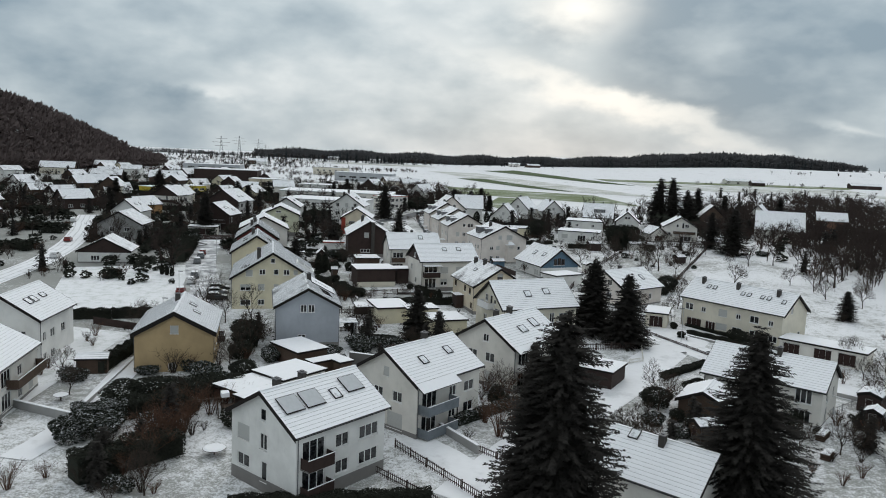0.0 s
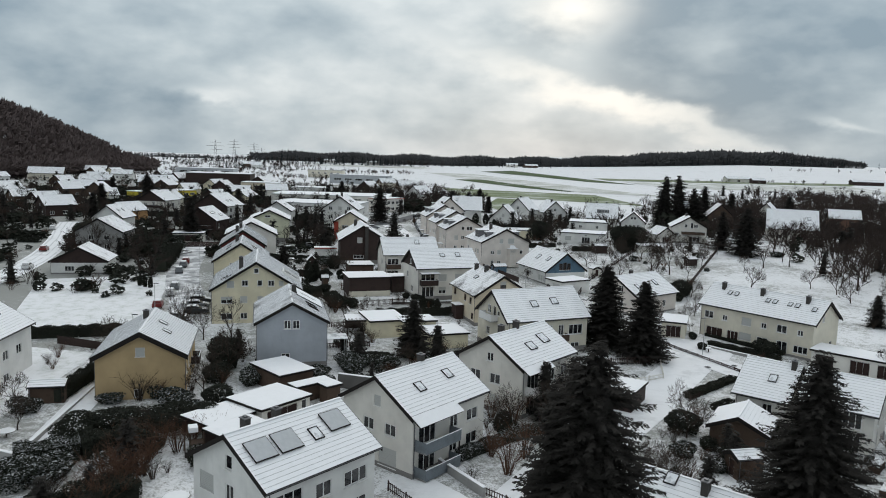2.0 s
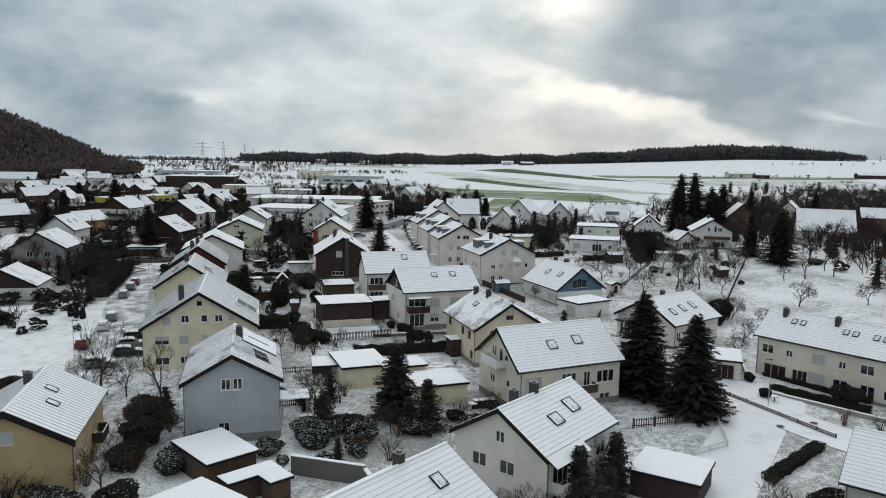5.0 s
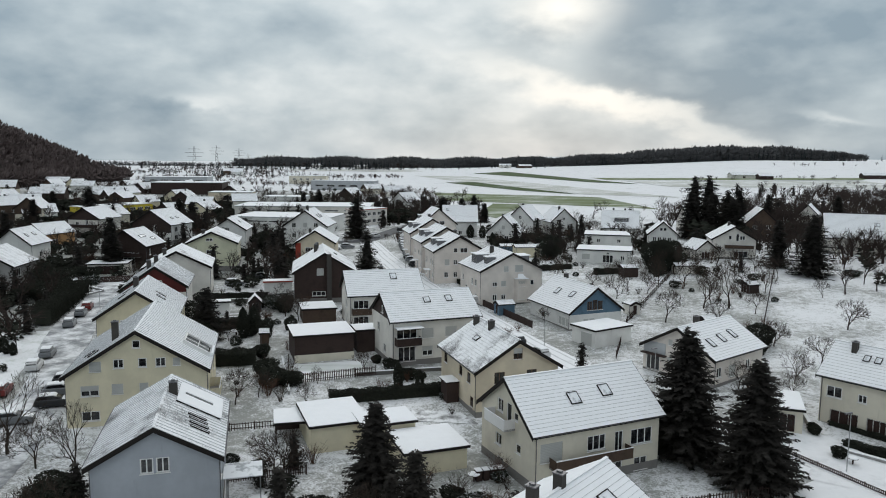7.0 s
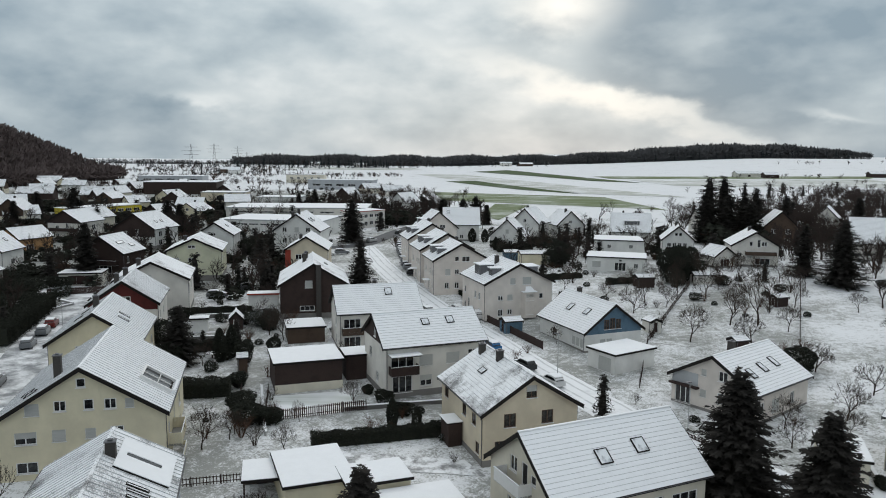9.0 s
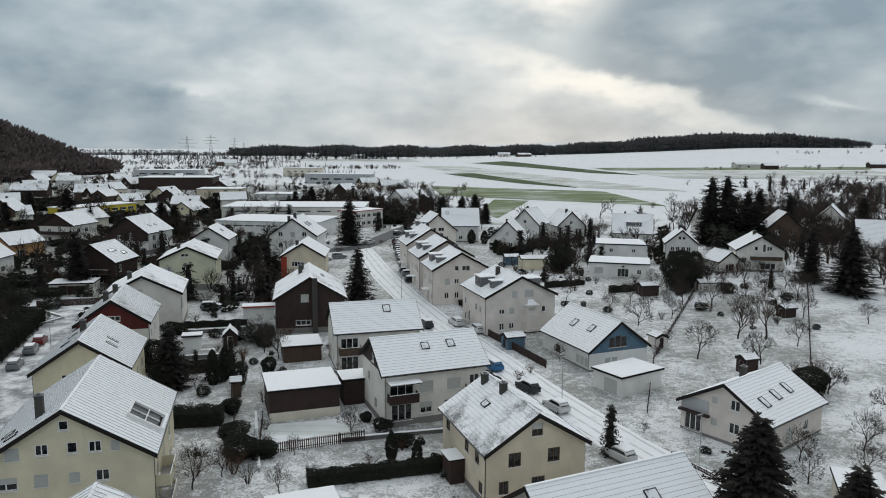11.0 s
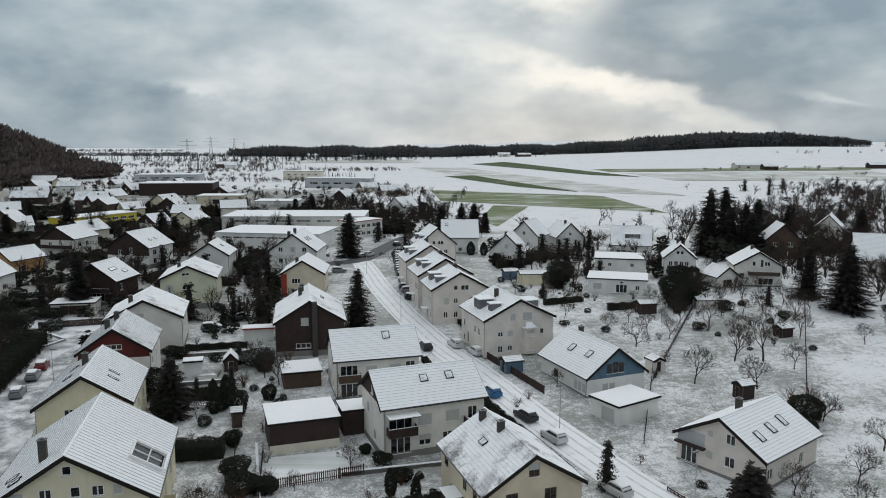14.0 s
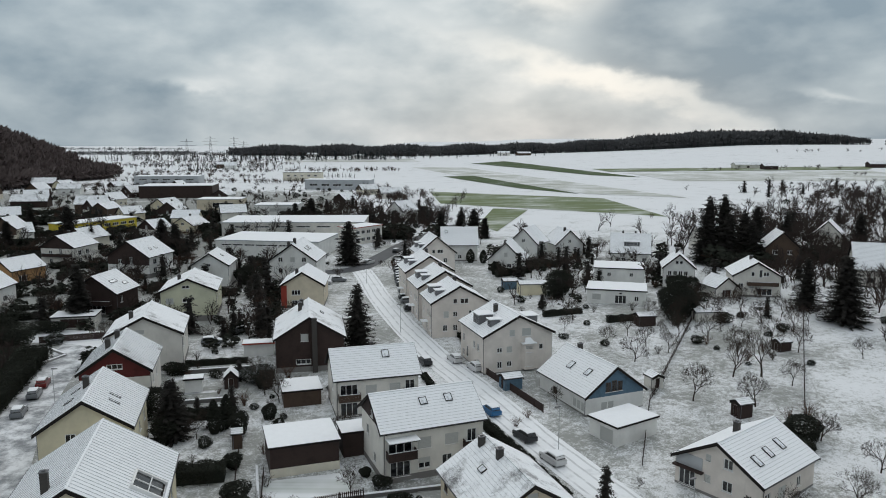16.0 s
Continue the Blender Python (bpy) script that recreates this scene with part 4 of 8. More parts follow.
h8 = house("house", (6.5, 147.08, 109.42, 13.41, 11.28, 5.17, 3.48, -3.75), BEIGE, ROOF_PATCHY, "beige rendered semi-detached house with patches of bare roof tiles",
      [("a", 0.0, 6.3, 1.15, 1.3, "h"), ("a", -2.3, 3.5, 1.3, 1.4, "w"), ("a", 1.8, 3.5, 1.3, 1.4, "w"), ("a", 0.2, 0.9, 1.4, 1.3, "w"), ("a", -3.4, 0.9, 1.0, 1.3, "w"),
       ("d", -4.6, 3.4, 1.2, 1.25, "w"), ("d", 3.8, 3.2, 1.1, 1.25, "w"), ("d", -3.0, 0.7, 1.1, 1.3, "w"), ("d", 1.0, 3.3, 1.1, 1.25, "w"), ("d", 4.8, 0.6, 1.0, 1.2, "w")],
      [(4.9, 0.9, 1.0), (0.8, 0.5, 1.0)], [(1.0, 2.7, 1.2, 0.8)], frame_mat=BROWN_FRAME)
bm = bmesh.new()
box(bm, -1.3, 1.3, -1.7, 0, 2.3, 2.45)
can = part("porch", bm, TRIM, h8, "porch roof under snow", pose(0.5, 5.25, 0, 0, 0, 180))
bm = bmesh.new()
box(bm, -1.35, 1.35, -1.75, 0, 2.45, 2.53)
part("snow_cover", bm, PURE_SNOW, can)
bm = bmesh.new()
box(bm, -1.2, 1.2, -1.55, -0.05, -0.8, 2.3)
part("porch_wall", bm, DARK_WOOD, can)
h9 = house("house", (-3.17, 164.69, 21.9, 14.0, 10.53, 6.08, 3.31, -3.09), OFFWHITE, ROOF_CLEAN, "off-white semi-detached house with a dark wooden gable and balcony",
      [("a", 0.0, 6.4, 1.0, 1.1, "w"), ("a", 1.0, 0.8, 1.1, 1.3, "w"), ("a", -2, 3.4, 1.1, 1.3, "w"),
       ("c", -4.4, 3.0, 3.0, 2.1, "w"), ("c", -4.4, 0.25, 2.6, 2.1, "w"), ("c", -1.3, 3.4, 1.8, 1.4, "s"), ("c", -1.3, 0.8, 1.6, 1.4, "h"), ("c", 2.3, 3.4, 1.8, 1.4, "s"), ("c", 1.7, 0.8, 1.4, 1.4, "w"), ("c", 5.0, 3.0, 1.3, 2.0, "w"), ("c", 5.0, 0.2, 1.3, 2.0, "w")],
      [], [(-0.4, -2.3, 1.0, 1.1), (3.0, -2.3, 1.0, 1.2)], gable=DARK_WOOD, gable_from=6.0)
balcony(h9, (-4.4, -4.83, 2.85), 0, 3.6, 1.2, 1.0, DARK_WOOD)
balcony(h9, (5.0, -4.83, 2.85), 0, 2.4, 1.0, 1.0, DARK_WOOD)
bm = bmesh.new()
box(bm, -6.2, -2.4, -6.4, -4.8, 5.1, 5.2)
aw = part("balcony_roof", bm, TRIM, h9)
bm = bmesh.new()
box(bm, -6.25, -2.35, -6.45, -4.8, 5.2, 5.3)
part("snow_cover", bm, PURE_SNOW, aw)
bm = bmesh.new()
for k in range(4):
    box(bm, -3.9 + 0.3 * k, -0.5 + 0.3 * k, -7.4 - 0.35 * k, -7.05 - 0.35 * k, -1.2, -0.15 - 0.16 * k)
part("terrace_steps", bm, CONCRETE, h9)
h10 = house("house", (-11.47, 183.78, 16.69, 13.31, 10.0, 5.82, 3.53, -3.1), OFFWHITE, ROOF_CLEAN, "off-white semi-detached house with brown balconies",
      [("c", -4.3, 3.0, 2.6, 2.0, "w"), ("c", -4.3, 0.25, 2.6, 2.0, "w"), ("c", -1.0, 3.3, 1.7, 1.4, "s"), ("c", -1.0, 0.8, 1.7, 1.4, "w"), ("c", 2.6, 3.3, 1.7, 1.4, "s"), ("c", 4.9, 3.0, 1.5, 2.0, "w"), ("a", 1, 3.3, 1.1, 1.3, "w"), ("a", 1, 0.7, 1.1, 1.3, "w")],
      [(0.0, 0.4, 0.8)], [(1.8, -2.0, 1.1, 1.4)])
balcony(h10, (-4.3, -4.57, 2.85), 0, 3.2, 1.1, 1.0, BROWN_WOOD)
balcony(h10, (5.0, -4.57, 2.85), 0, 2.2, 1.1, 1.0, GARAGE_DOOR)
h11 = house("house", (-25.23, 205.75, 101.27, 16.0, 12.56, 5.44, 3.82, -2.07), DARK_WOOD, ROOF_THIN, "dark brown boarded house with a wide snowy roof",
      [("a", -0.9, 4.9, 1.3, 1.3, "s"), ("a", -1.2, 0.8, 2.6, 0.9, "w"), ("c", 0, 3, 1.2, 1.2, "w")], [(1.5, 1.6, 1.5), (4.0, 1.3, 1.3)], [(1.0, -2.6, 1.2, 0.7)])
bm = bmesh.new()
box(bm, -8.35, -7.5, -1.25, -0.35, -1.5, 9.0)
part("chimney", bm, CHIMNEY, h11, "dark brick chimney on the gable")
h12 = house("apartment_house", (10.56, 204.15, 108.42, 12.79, 13.65, 6.9, 3.39, -2.74), PINK, ROOF_CLEAN, "pale rose apartment house with a bay window and dormers",
      [("a", -1.2, 6.6, 1.0, 1.1, "s"), ("a", 1.5, 6.5, 1.7, 1.3, "s"), ("a", -3.5, 3.8, 1.0, 0.9, "w"), ("a", -1.7, 3.8, 1.0, 1.0, "s"), ("a", 4.3, 3.8, 0.8, 1.0, "w"),
       ("a", -3.5, 1.0, 0.95, 1.25, "w"), ("a", -1.7, 1.2, 0.95, 1.0, "w"), ("d", -4.5, 3.6, 0.8, 1.3, "w"), ("d", -2.5, 1, 0.9, 2.0, "w"), ("d", 1, 3.6, 1.0, 1.3, "w"), ("d", 3, 3.6, 1.0, 1.3, "w"), ("d", 3, 0.8, 1.0, 1.3, "w"), ("d", -4.5, 0.8, 0.8, 1.3, "w")],
      [(0.8, 1.6, 1.3)], [])
bm = bmesh.new()
quad(bm, [(-5.94, -3.0, 0.6), (-6.8, -2.6, 0.6), (-6.8, -2.6, 5.3), (-5.94, -3.0, 5.3)])
quad(bm, [(-6.8, -2.6, 0.6), (-6.8, -0.9, 0.6), (-6.8, -0.9, 5.3), (-6.8, -2.6, 5.3)])
quad(bm, [(-6.8, -0.9, 0.6), (-5.94, -0.5, 0.6), (-5.94, -0.5, 5.3), (-6.8, -0.9, 5.3)])
bay = part("bay_window", bm, PINK, h12)
bm = bmesh.new()
for p0, p1 in (((-6.95, -2.75), (-6.95, -1.75)), ((-6.95, -1.75), (-6.95, -0.75))):
    quad(bm, [(p0[0], p0[1], 5.3), (p1[0], p1[1], 5.3), (-5.94, p1[1] * 0.5 - 0.9, 6.1), (-5.94, p0[1] * 0.5 - 0.9, 6.1)])
box(bm, -6.95, -5.94, -3.1, -0.4, 5.2, 5.32)
part("roof", bm, PURE_SNOW, bay)
for z in (1.2, 3.7):
    add_window(bay, (-6.83, -1.75, z), 270, 1.4, 1.15, "w" if z < 2 else "h")


def dormer(parent, p, u, v, w, h, depth):
    """A small shed dormer with a snowy lid on the slope at v."""
    x, y, yaw, L, W, hE, hR, zg = p
    z = hE + hR - abs(v) * hR / (W / 2)
    side = -1 if v < 0 else 1
    m0 = pose(u, v, z, 0, 0, 0 if side < 0 else 180)
    bm = bmesh.new()
    box(bm, -w / 2, w / 2, 0.0, depth, -0.3, h)
    d = part("dormer", bm, METAL, parent, "small roof dormer under snow", m0)
    bm = bmesh.new()
    box(bm, -w / 2 - 0.15, w / 2 + 0.15, -0.25, depth + 0.3, h, h + 0.14)
    part("roof", bm, PURE_SNOW, d)
    add_window(d, (0, -0.05, 0.25), 0, w * 0.75, h - 0.4, "w", sill=False)


P12 = (10.56, 204.15, 108.42, 12.79, 13.65, 6.9, 3.39, -2.74)
dormer(h12, P12, -3.6, 4.6, 1.5, 1.3, 1.8)
dormer(h12, P12, 0.6, 5.4, 3.0, 1.8, 2.6)
dormer(h12, P12, -1.5, -4.9, 3.0, 1.3, 2.2)
ROW = [("a", -3.0, 1.0, 0.95, 1.3, "w"), ("a", -0.9, 1.0, 0.95, 1.3, "w"), ("a", -2.8, 3.8, 1.1, 1.3, "s"), ("a", -0.9, 3.9, 0.95, 1.1, "w"), ("a", -0.9, 6.6, 0.9, 1.0, "w"), ("a", 1.0, 6.5, 1.7, 1.1, "w"),
       ("a", 2.5, 3.8, 1.2, 1.3, "w"), ("a", 2.5, 1.0, 1.2, 1.3, "w"), ("d", -3, 3.6, 1.0, 1.3, "w"), ("d", 1, 3.6, 1.0, 1.3, "w"), ("d", 3, 3.6, 1.0, 1.3, "w"), ("d", -3, 0.8, 1.0, 1.3, "w"), ("d", 0, 0.1, 1.0, 2.1, "w"), ("d", 3, 0.8, 1.0, 1.3, "w")]
for p in ((1.31, 224.35, 104.1, 10.6, 12.3, 6.9, 3.4, -1.9), (-1.9, 237.6, 104.6, 11.5, 12.6, 7.1, 3.6, -1.62), (-5.6, 254.6, 103.4, 12.0, 12.3, 7.15, 3.8, -1.31), (-4.4, 286.0, 104.0, 11.0, 11.6, 6.6, 4.8, -1.4)):
    hm = house("terraced_house", p, PINK, ROOF_CLEAN, "pale rose terraced house with a snowy dormer", ROW, [(2.5, -0.8, 0.9)], [], group="terrace along the street", plinth=False)
    dormer(hm, p, -2.2, 4.4, 1.5, 1.2, 1.7)
    dormer(hm, p, 2.0, 4.8, 2.4, 1.5, 2.2)
    bm = bmesh.new()
    box(bm, -1.0, 1.0, -1.4, 0, 2.3, 2.42)
    part("porch_roof", bm, PURE_SNOW, hm, "small porch roof under snow", pose(-0.5, p[4] / 2 - 0.45, 0, 0, 0, 180))
house("house", (22.62, 186.45, 113.29, 14.16, 11.14, 3.12, 4.14, -3.04), WHITE, ROOF_CLEAN, "white bungalow with a blue boarded gable and wide gable window",
      [("a", -0.2, 3.35, 0.95, 1.7, "w"), ("a", -1.25, 3.35, 0.95, 1.5, "w"), ("a", 0.85, 3.35, 0.95, 1.5, "w"), ("a", -1.9, 0.7, 0.95, 1.2, "s"), ("a", -0.7, 0.7, 0.95, 1.2, "s"),
       ("d", 3.6, 0.7, 0.95, 1.3, "s"), ("d", 4.7, 0.7, 0.95, 1.3, "s"), ("d", 5.8, 0.7, 0.8, 1.3, "s"), ("d", -2, 0.8, 1.2, 1.2, "w")],
      [(3.6, -0.4, 1.0)], [(1.5, 3.1, 1.1, 1.4), (-3.0, 2.9, 1.1, 1.3)], gable=BLUE_BOARD, gable_from=2.75, frame_mat=BROWN_FRAME)
h14 = house("house", (36.0, 158.4, 39.12, 12.97, 11.86, 3.71, 3.35, -3.61), PINK, ROOF_CLEAN, "pale grey house with a timber loggia and three roof windows",
      [("a", 1.3, 4.1, 1.2, 1.25, "w"), ("a", 1.3, 1.4, 1.3, 1.3, "w"), ("a", -1.2, 4.3, 0.7, 0.8, "s"), ("a", -1.2, 1.7, 0.8, 0.9, "s"), ("a", -3.9, 0.3, 2.2, 2.2, "w"),
       ("c", 2.3, 1.2, 1.0, 1.3, "w"), ("c", -1.6, 0.8, 1.7, 1.6, "s"), ("c", -4.8, 1.2, 1.2, 1.3, "w")],
      [(0.2, 1.4, 1.2)], [(-3.6, -4.0, 0.9, 1.5), (-0.6, -3.7, 0.9, 1.5), (2.4, -3.5, 0.9, 1.6)])
bm = bmesh.new()
box(bm, -6.1, -6.04, 1.9, 5.4, 2.75, 4.3)
part("loggia_screen", bm, METAL_WALL, h14, "grey lattice screen of the loggia")
bm = bmesh.new()
box(bm, -6.6, -6.0, 1.7, 5.6, 2.5, 2.72)
part("loggia_floor", bm, DARK_WOOD, h14)
WQ = []
for s0 in (-6.6, 0.3, 6.3):
    WQ += [("c", s0 - 1.6, 3.5, 1.7, 1.3, "w" if s0 != 0.3 else "s"), ("c", s0 + 1.4, 3.6, 0.95, 0.95, "w")]
WQ += [("c", -7.0, 0.1, 3.0, 2.0, "g"), ("c", -3.6, 0.1, 2.0, 2.0, "g"), ("c", -1.4, 1.0, 2.2, 1.2, "s"), ("c", 1.6, 0.0, 1.9, 2.1, "w"), ("c", 4.9, 0.0, 1.8, 2.2, "w"), ("c", 7.9, 0.8, 2.3, 1.2, "w"),
       ("b", -1.2, 5.9, 0.8, 1.2, "s"), ("b", 2.0, 0.6, 0.9, 1.8, "w")]
house("terraced_house", (52.89, 135.43, -49.63, 20.37, 9.46, 5.84, 3.3, -4.38), CREAM, ROOF_CLEAN, "long cream terrace with garages and three dark chimneys", WQ,
      [(-7.6, -0.9, 1.0), (-0.6, -0.9, 1.0), (7.0, -0.9, 1.0)], [(-6.0, -2.0, 0.7, 0.9), (-4.8, -2.0, 0.7, 0.9), (0.9, -2.2, 0.7, 0.9), (2.1, -2.2, 0.7, 0.9), (4.6, -2.2, 0.7, 0.9), (5.8, -2.2, 0.7, 0.9), (8.6, -2.4, 0.7, 0.9)])
house("house", (39.76, 101.19, -37.63, 6.6, 10.9, 4.4, 3.39, -5.83), OFFWHITE, ROOF_CLEAN, "off-white semi-detached house with a single roof window",
      [("c", 0.8, 2.0, 1.2, 1.8, "w"), ("c", -1.5, 0.8, 1.1, 1.2, "w"), ("c", 2.1, 0.3, 0.9, 2.0, "w")], [(2.4, -0.5, 0.9)], [(0.6, -3.0, 0.95, 1.2)])
house("house", (45.6, 95.4, -37.63, 8.4, 9.6, 4.9, 2.9, -5.5), OFFWHITE, ROOF_CLEAN, "off-white semi-detached house with a balcony",
      [("c", -1.8, 2.9, 1.3, 1.3, "w"), ("c", 1.6, 2.9, 2.0, 2.0, "w"), ("c", -1.8, 0.5, 1.3, 1.3, "w"), ("c", 1.6, 0.3, 2.0, 1.8, "w"), ("b", -1.5, 2.9, 0.9, 1.3, "w"), ("b", -1.5, 0.3, 1.0, 2.0, "w"), ("b", 2, 2.9, 0.9, 1.3, "w")],
      [(-2.6, -0.3, 0.9)], [])
house("house", (20.07, 66.46, -39.27, 10.5, 9.0, 4.33, 2.95, -5.91), OFFWHITE, ROOF_CLEAN, "low cream house with snow between its roof tiles",
      [("b", 0.5, 4.6, 0.8, 0.9, "s"), ("c", 0, 1.5, 1.2, 1.2, "w")], [(0.2, -0.6, 0.9)], [(-2.6, -0.9, 1.0, 1.1)])
hu = house("house", (-62.4, 103.8, 95.8, 11.9, 10.9, 6.9, 3.4, -5.7), WHITE, ROOF_CLEAN, "white house with a terrace and roof windows beside the gardens",
      [("a", 2.0, 3.4, 2.4, 1.9, "w"), ("a", -2.0, 3.4, 1.4, 1.3, "w"), ("a", 2, 0.6, 1.6, 1.3, "s"), ("c", -4, 3.6, 1.0, 1.3, "w"), ("c", -1.5, 3.6, 1.4, 1.3, "w"), ("c", -4, 0.6, 1.0, 1.3, "w"), ("c", -1.5, 0.6, 1.4, 1.3, "w"), ("c", 2.0, 3.6, 1.4, 1.3, "w")],
      [], [(-2.6, -2.8, 1.2, 1.3), (-1.0, -2.8, 1.2, 1.3), (1.8, -2.6, 1.4, 0.9)])
balcony(hu, (-5.5, -1.5, 2.9), 270, 6.5, 2.2, 1.0, OFFWHITE)
hu2 = house("house", (-55.8, 83.8, 101.0, 13.0, 10.0, 5.6, 2.6, -5.3), OFFWHITE, ROOF_CLEAN, "off-white house with a brown wooden balcony",
      [("c", -3.5, 3.0, 2.6, 2.0, "w"), ("c", 0.5, 3.2, 1.3, 1.3, "w"), ("c", -3.5, 0.3, 2.6, 2.0, "w"), ("c", 0.5, 0.5, 1.3, 1.3, "w"), ("c", 3.8, 0.5, 1.5, 1.6, "s"), ("a", 2.0, 3.2, 1.3, 1.3, "w"), ("a", 2.0, 0.5, 1.3, 1.3, "s")], [], [])
balcony(hu2, (1.0, -4.55, 2.8), 0, 9.0, 1.3, 1.0, BROWN_WOOD)
house("house", (-44.76, 163.85, 104.82, 13.63, 11.3, 6.49, 3.71, -3.17), YELLOWISH, ROOF_CLEAN, "pale yellow house with a snowy roof and two small roof windows",
      [("a", -1.6, 5.0, 1.2, 1.1, "w"), ("a", 1.4, 5.0, 1.2, 1.1, "w"), ("a", 2.6, 2.2, 1.1, 1.2, "w"), ("a", -2.6, 2.2, 1.1, 1.2, "w"), ("c", -4, 3.4, 1.2, 1.3, "w"), ("c", 0, 3.4, 1.2, 1.3, "w"), ("c", 4, 3.4, 1.2, 1.3, "w")],
      [(0.3, 0.9, 1.4)], [(-2.6, -3.4, 0.5, 1.5), (-0.7, -3.2, 0.5, 1.5), (-2.0, 3.0, 0.8, 1.2), (2.0, 3.0, 0.8, 1.2)], "seam")
house("house", (-50.22, 183.97, 104.64, 12.56, 10.62, 6.27, 3.56, -2.52), OFFWHITE, ROOF_THIN, "house with a red boarded gable and patchy snow on its roof",
      [("a", 0.0, 6.6, 2.2, 0.8, "w"), ("c", -3, 3.3, 1.2, 1.3, "w"), ("c", 1, 3.3, 1.2, 1.3, "w")], [(-2.0, 1.4, 1.4), (1.8, 0.7, 1.2)], [], "seam", gable=RED_BOARD, gable_from=5.3)
house("house", (-53.93, 203.62, 105.2, 13.11, 13.14, 6.16, 3.28, -2.11), OFFWHITE, ROOF_THIN, "off-white house with a wide roof under snow",
      [("a", -0.9, 6.3, 1.9, 0.7, "s"), ("c", -4, 2.9, 2.2, 2.0, "w"), ("c", 1, 3.3, 1.2, 1.3, "w")], [(-1.6, 2.6, 1.2)], [])
house("house", (-57.34, 236.37, 101.98, 13.75, 12.31, 5.9, 2.79, -0.97), GREENISH, ROOF_THIN, "pale green-cream house with stacked gable windows",
      [("a", -0.5, 6.4, 1.6, 0.7, "w"), ("a", -0.5, 3.4, 1.6, 0.9, "w"), ("a", -0.5, 0.6, 1.6, 0.9, "w"), ("a", -3.9, 3.2, 1.6, 1.2, "s"), ("c", -3, 3.4, 1.2, 1.3, "w"), ("c", 1, 3.4, 1.2, 1.3, "w")], [(-1.5, 2.4, 1.0)], [], gable=None)
house("house", (-62.31, 267.6, 95.1, 11.0, 10.32, 5.93, 3.28, -1.14), WHITE, ROOF_CLEAN, "white gabled house at the back of the gardens", [("a", -0.3, 5.6, 1.2, 0.8, "w"), ("a", -2, 2.8, 1.2, 1.2, "w")], [], [(0, -2.6, 0.8, 1.0)])
house("house", (-40.19, 269.44, 88.28, 13.18, 12.99, 7.13, 4.52, -1.22), WHITE, ROOF_CLEAN, "tall white apartment house with a snowy roof",
      floors("a", (-3.2, 0.0, 3.0), (1.0, 3.9, 6.8), 1.2, 1.3, "wsswswwsw"), [(-4.0, 1.4, 1.2), (-4.0, -0.2, 1.2)], [(-2, -3.4, 1.2, 1.4), (0.5, -3.4, 1.2, 1.4)])
hr = house("house", (-34.09, 247.72, 94.22, 12.6, 10.57, 5.2, 3.2, -1.39), BEIGE, ROOF_CLEAN, "beige house with a red painted corner", [("a", -1.5, 2.9, 2.0, 1.2, "w"), ("a", -1.5, 0.5, 2.0, 1.2, "w"), ("c", -2, 2.9, 1.2, 1.2, "w")], [(-2.5, 1.6, 1.0)], [])
bm = bmesh.new()
box(bm, -5.9, -5.8, 3.6, 4.86, -1.2, 5.2)
box(bm, -5.9, 5.8, 4.84, 4.9, -1.2, 5.3)
part("accent_wall", bm, RED_WALL, hr, "red painted wall")
house("house", (3.5, 311.7, 1.4, 12.1, 12.5, 5.1, 5.17, -1.27), WHITE, ROOF_CLEAN, "white house with a steep snowy roof and small dormer", floors("c", (-4, 0, 4), (0.8,), 1.2, 1.2), [(1.4, 0.2, 0.9)], [(-4.2, -2.2, 0.9, 1.2)])
STEEP = [("a", -1.9, 1.0, 1.3, 1.2, "w"), ("a", 1.0, 1.0, 1.3, 1.2, "w"), ("a", 3.4, 1.0, 1.2, 1.2, "s"), ("a", 0.0, 4.2, 1.0, 1.2, "s")]
house("house", (18.0, 291.5, 75, 10, 11.0, 3.2, 5.3, -1.0), WHITE, ROOF_CLEAN, "white settler house with a steep roof behind a hedge", STEEP, [(-2.0, 0.6, 0.8)], [], group="steep-roofed houses")
house("house", (25.8, 308.5, 64, 11, 10.2, 4.4, 4.9, 0.2), WHITE, ROOF_CLEAN, "white settler house with a steep roof at the field's edge", [("a", -2, 1.4, 1.2, 1.2, "w"), ("a", 1.5, 1.4, 1.2, 1.2, "s"), ("a", 0, 4.8, 1.0, 1.2, "w")], [(-1.5, 0.4, 0.9)], [], group="steep-roofed houses")
house("house", (37.4, 312.1, 104.4, 10.9, 10.0, 4.5, 4.6, -0.6), WHITE, ROOF_CLEAN, "white house with a steep roof half hidden by a tree", [("a", -1, 1.4, 1.0, 1.2, "w"), ("a", 0, 5.0, 1.0, 1.1, "w"), ("a", 2, 1.4, 1.0, 1.2, "w")], [(-2, 0.5, 0.9)], [], group="steep-roofed houses")
hz = house("house", (55.5, 297.8, -12.0, 12.0, 12.2, 3.7, 5.3, -0.25), WHITE, ROOF_CLEAN, "white house with a wide shed dormer on its snowy roof", floors("c", (-3.5, -2.0, 4.0), (1.2,), 1.2, 1.2, "ww"), [(-2.2, 0.3, 0.8), (1.5, 0.3, 0.8)], [])
dormer(hz, (55.5, 297.8, -12.0, 12.0, 12.2, 3.7, 5.3, -0.25), 0.4, -3.9, 4.4, 1.3, 2.2)
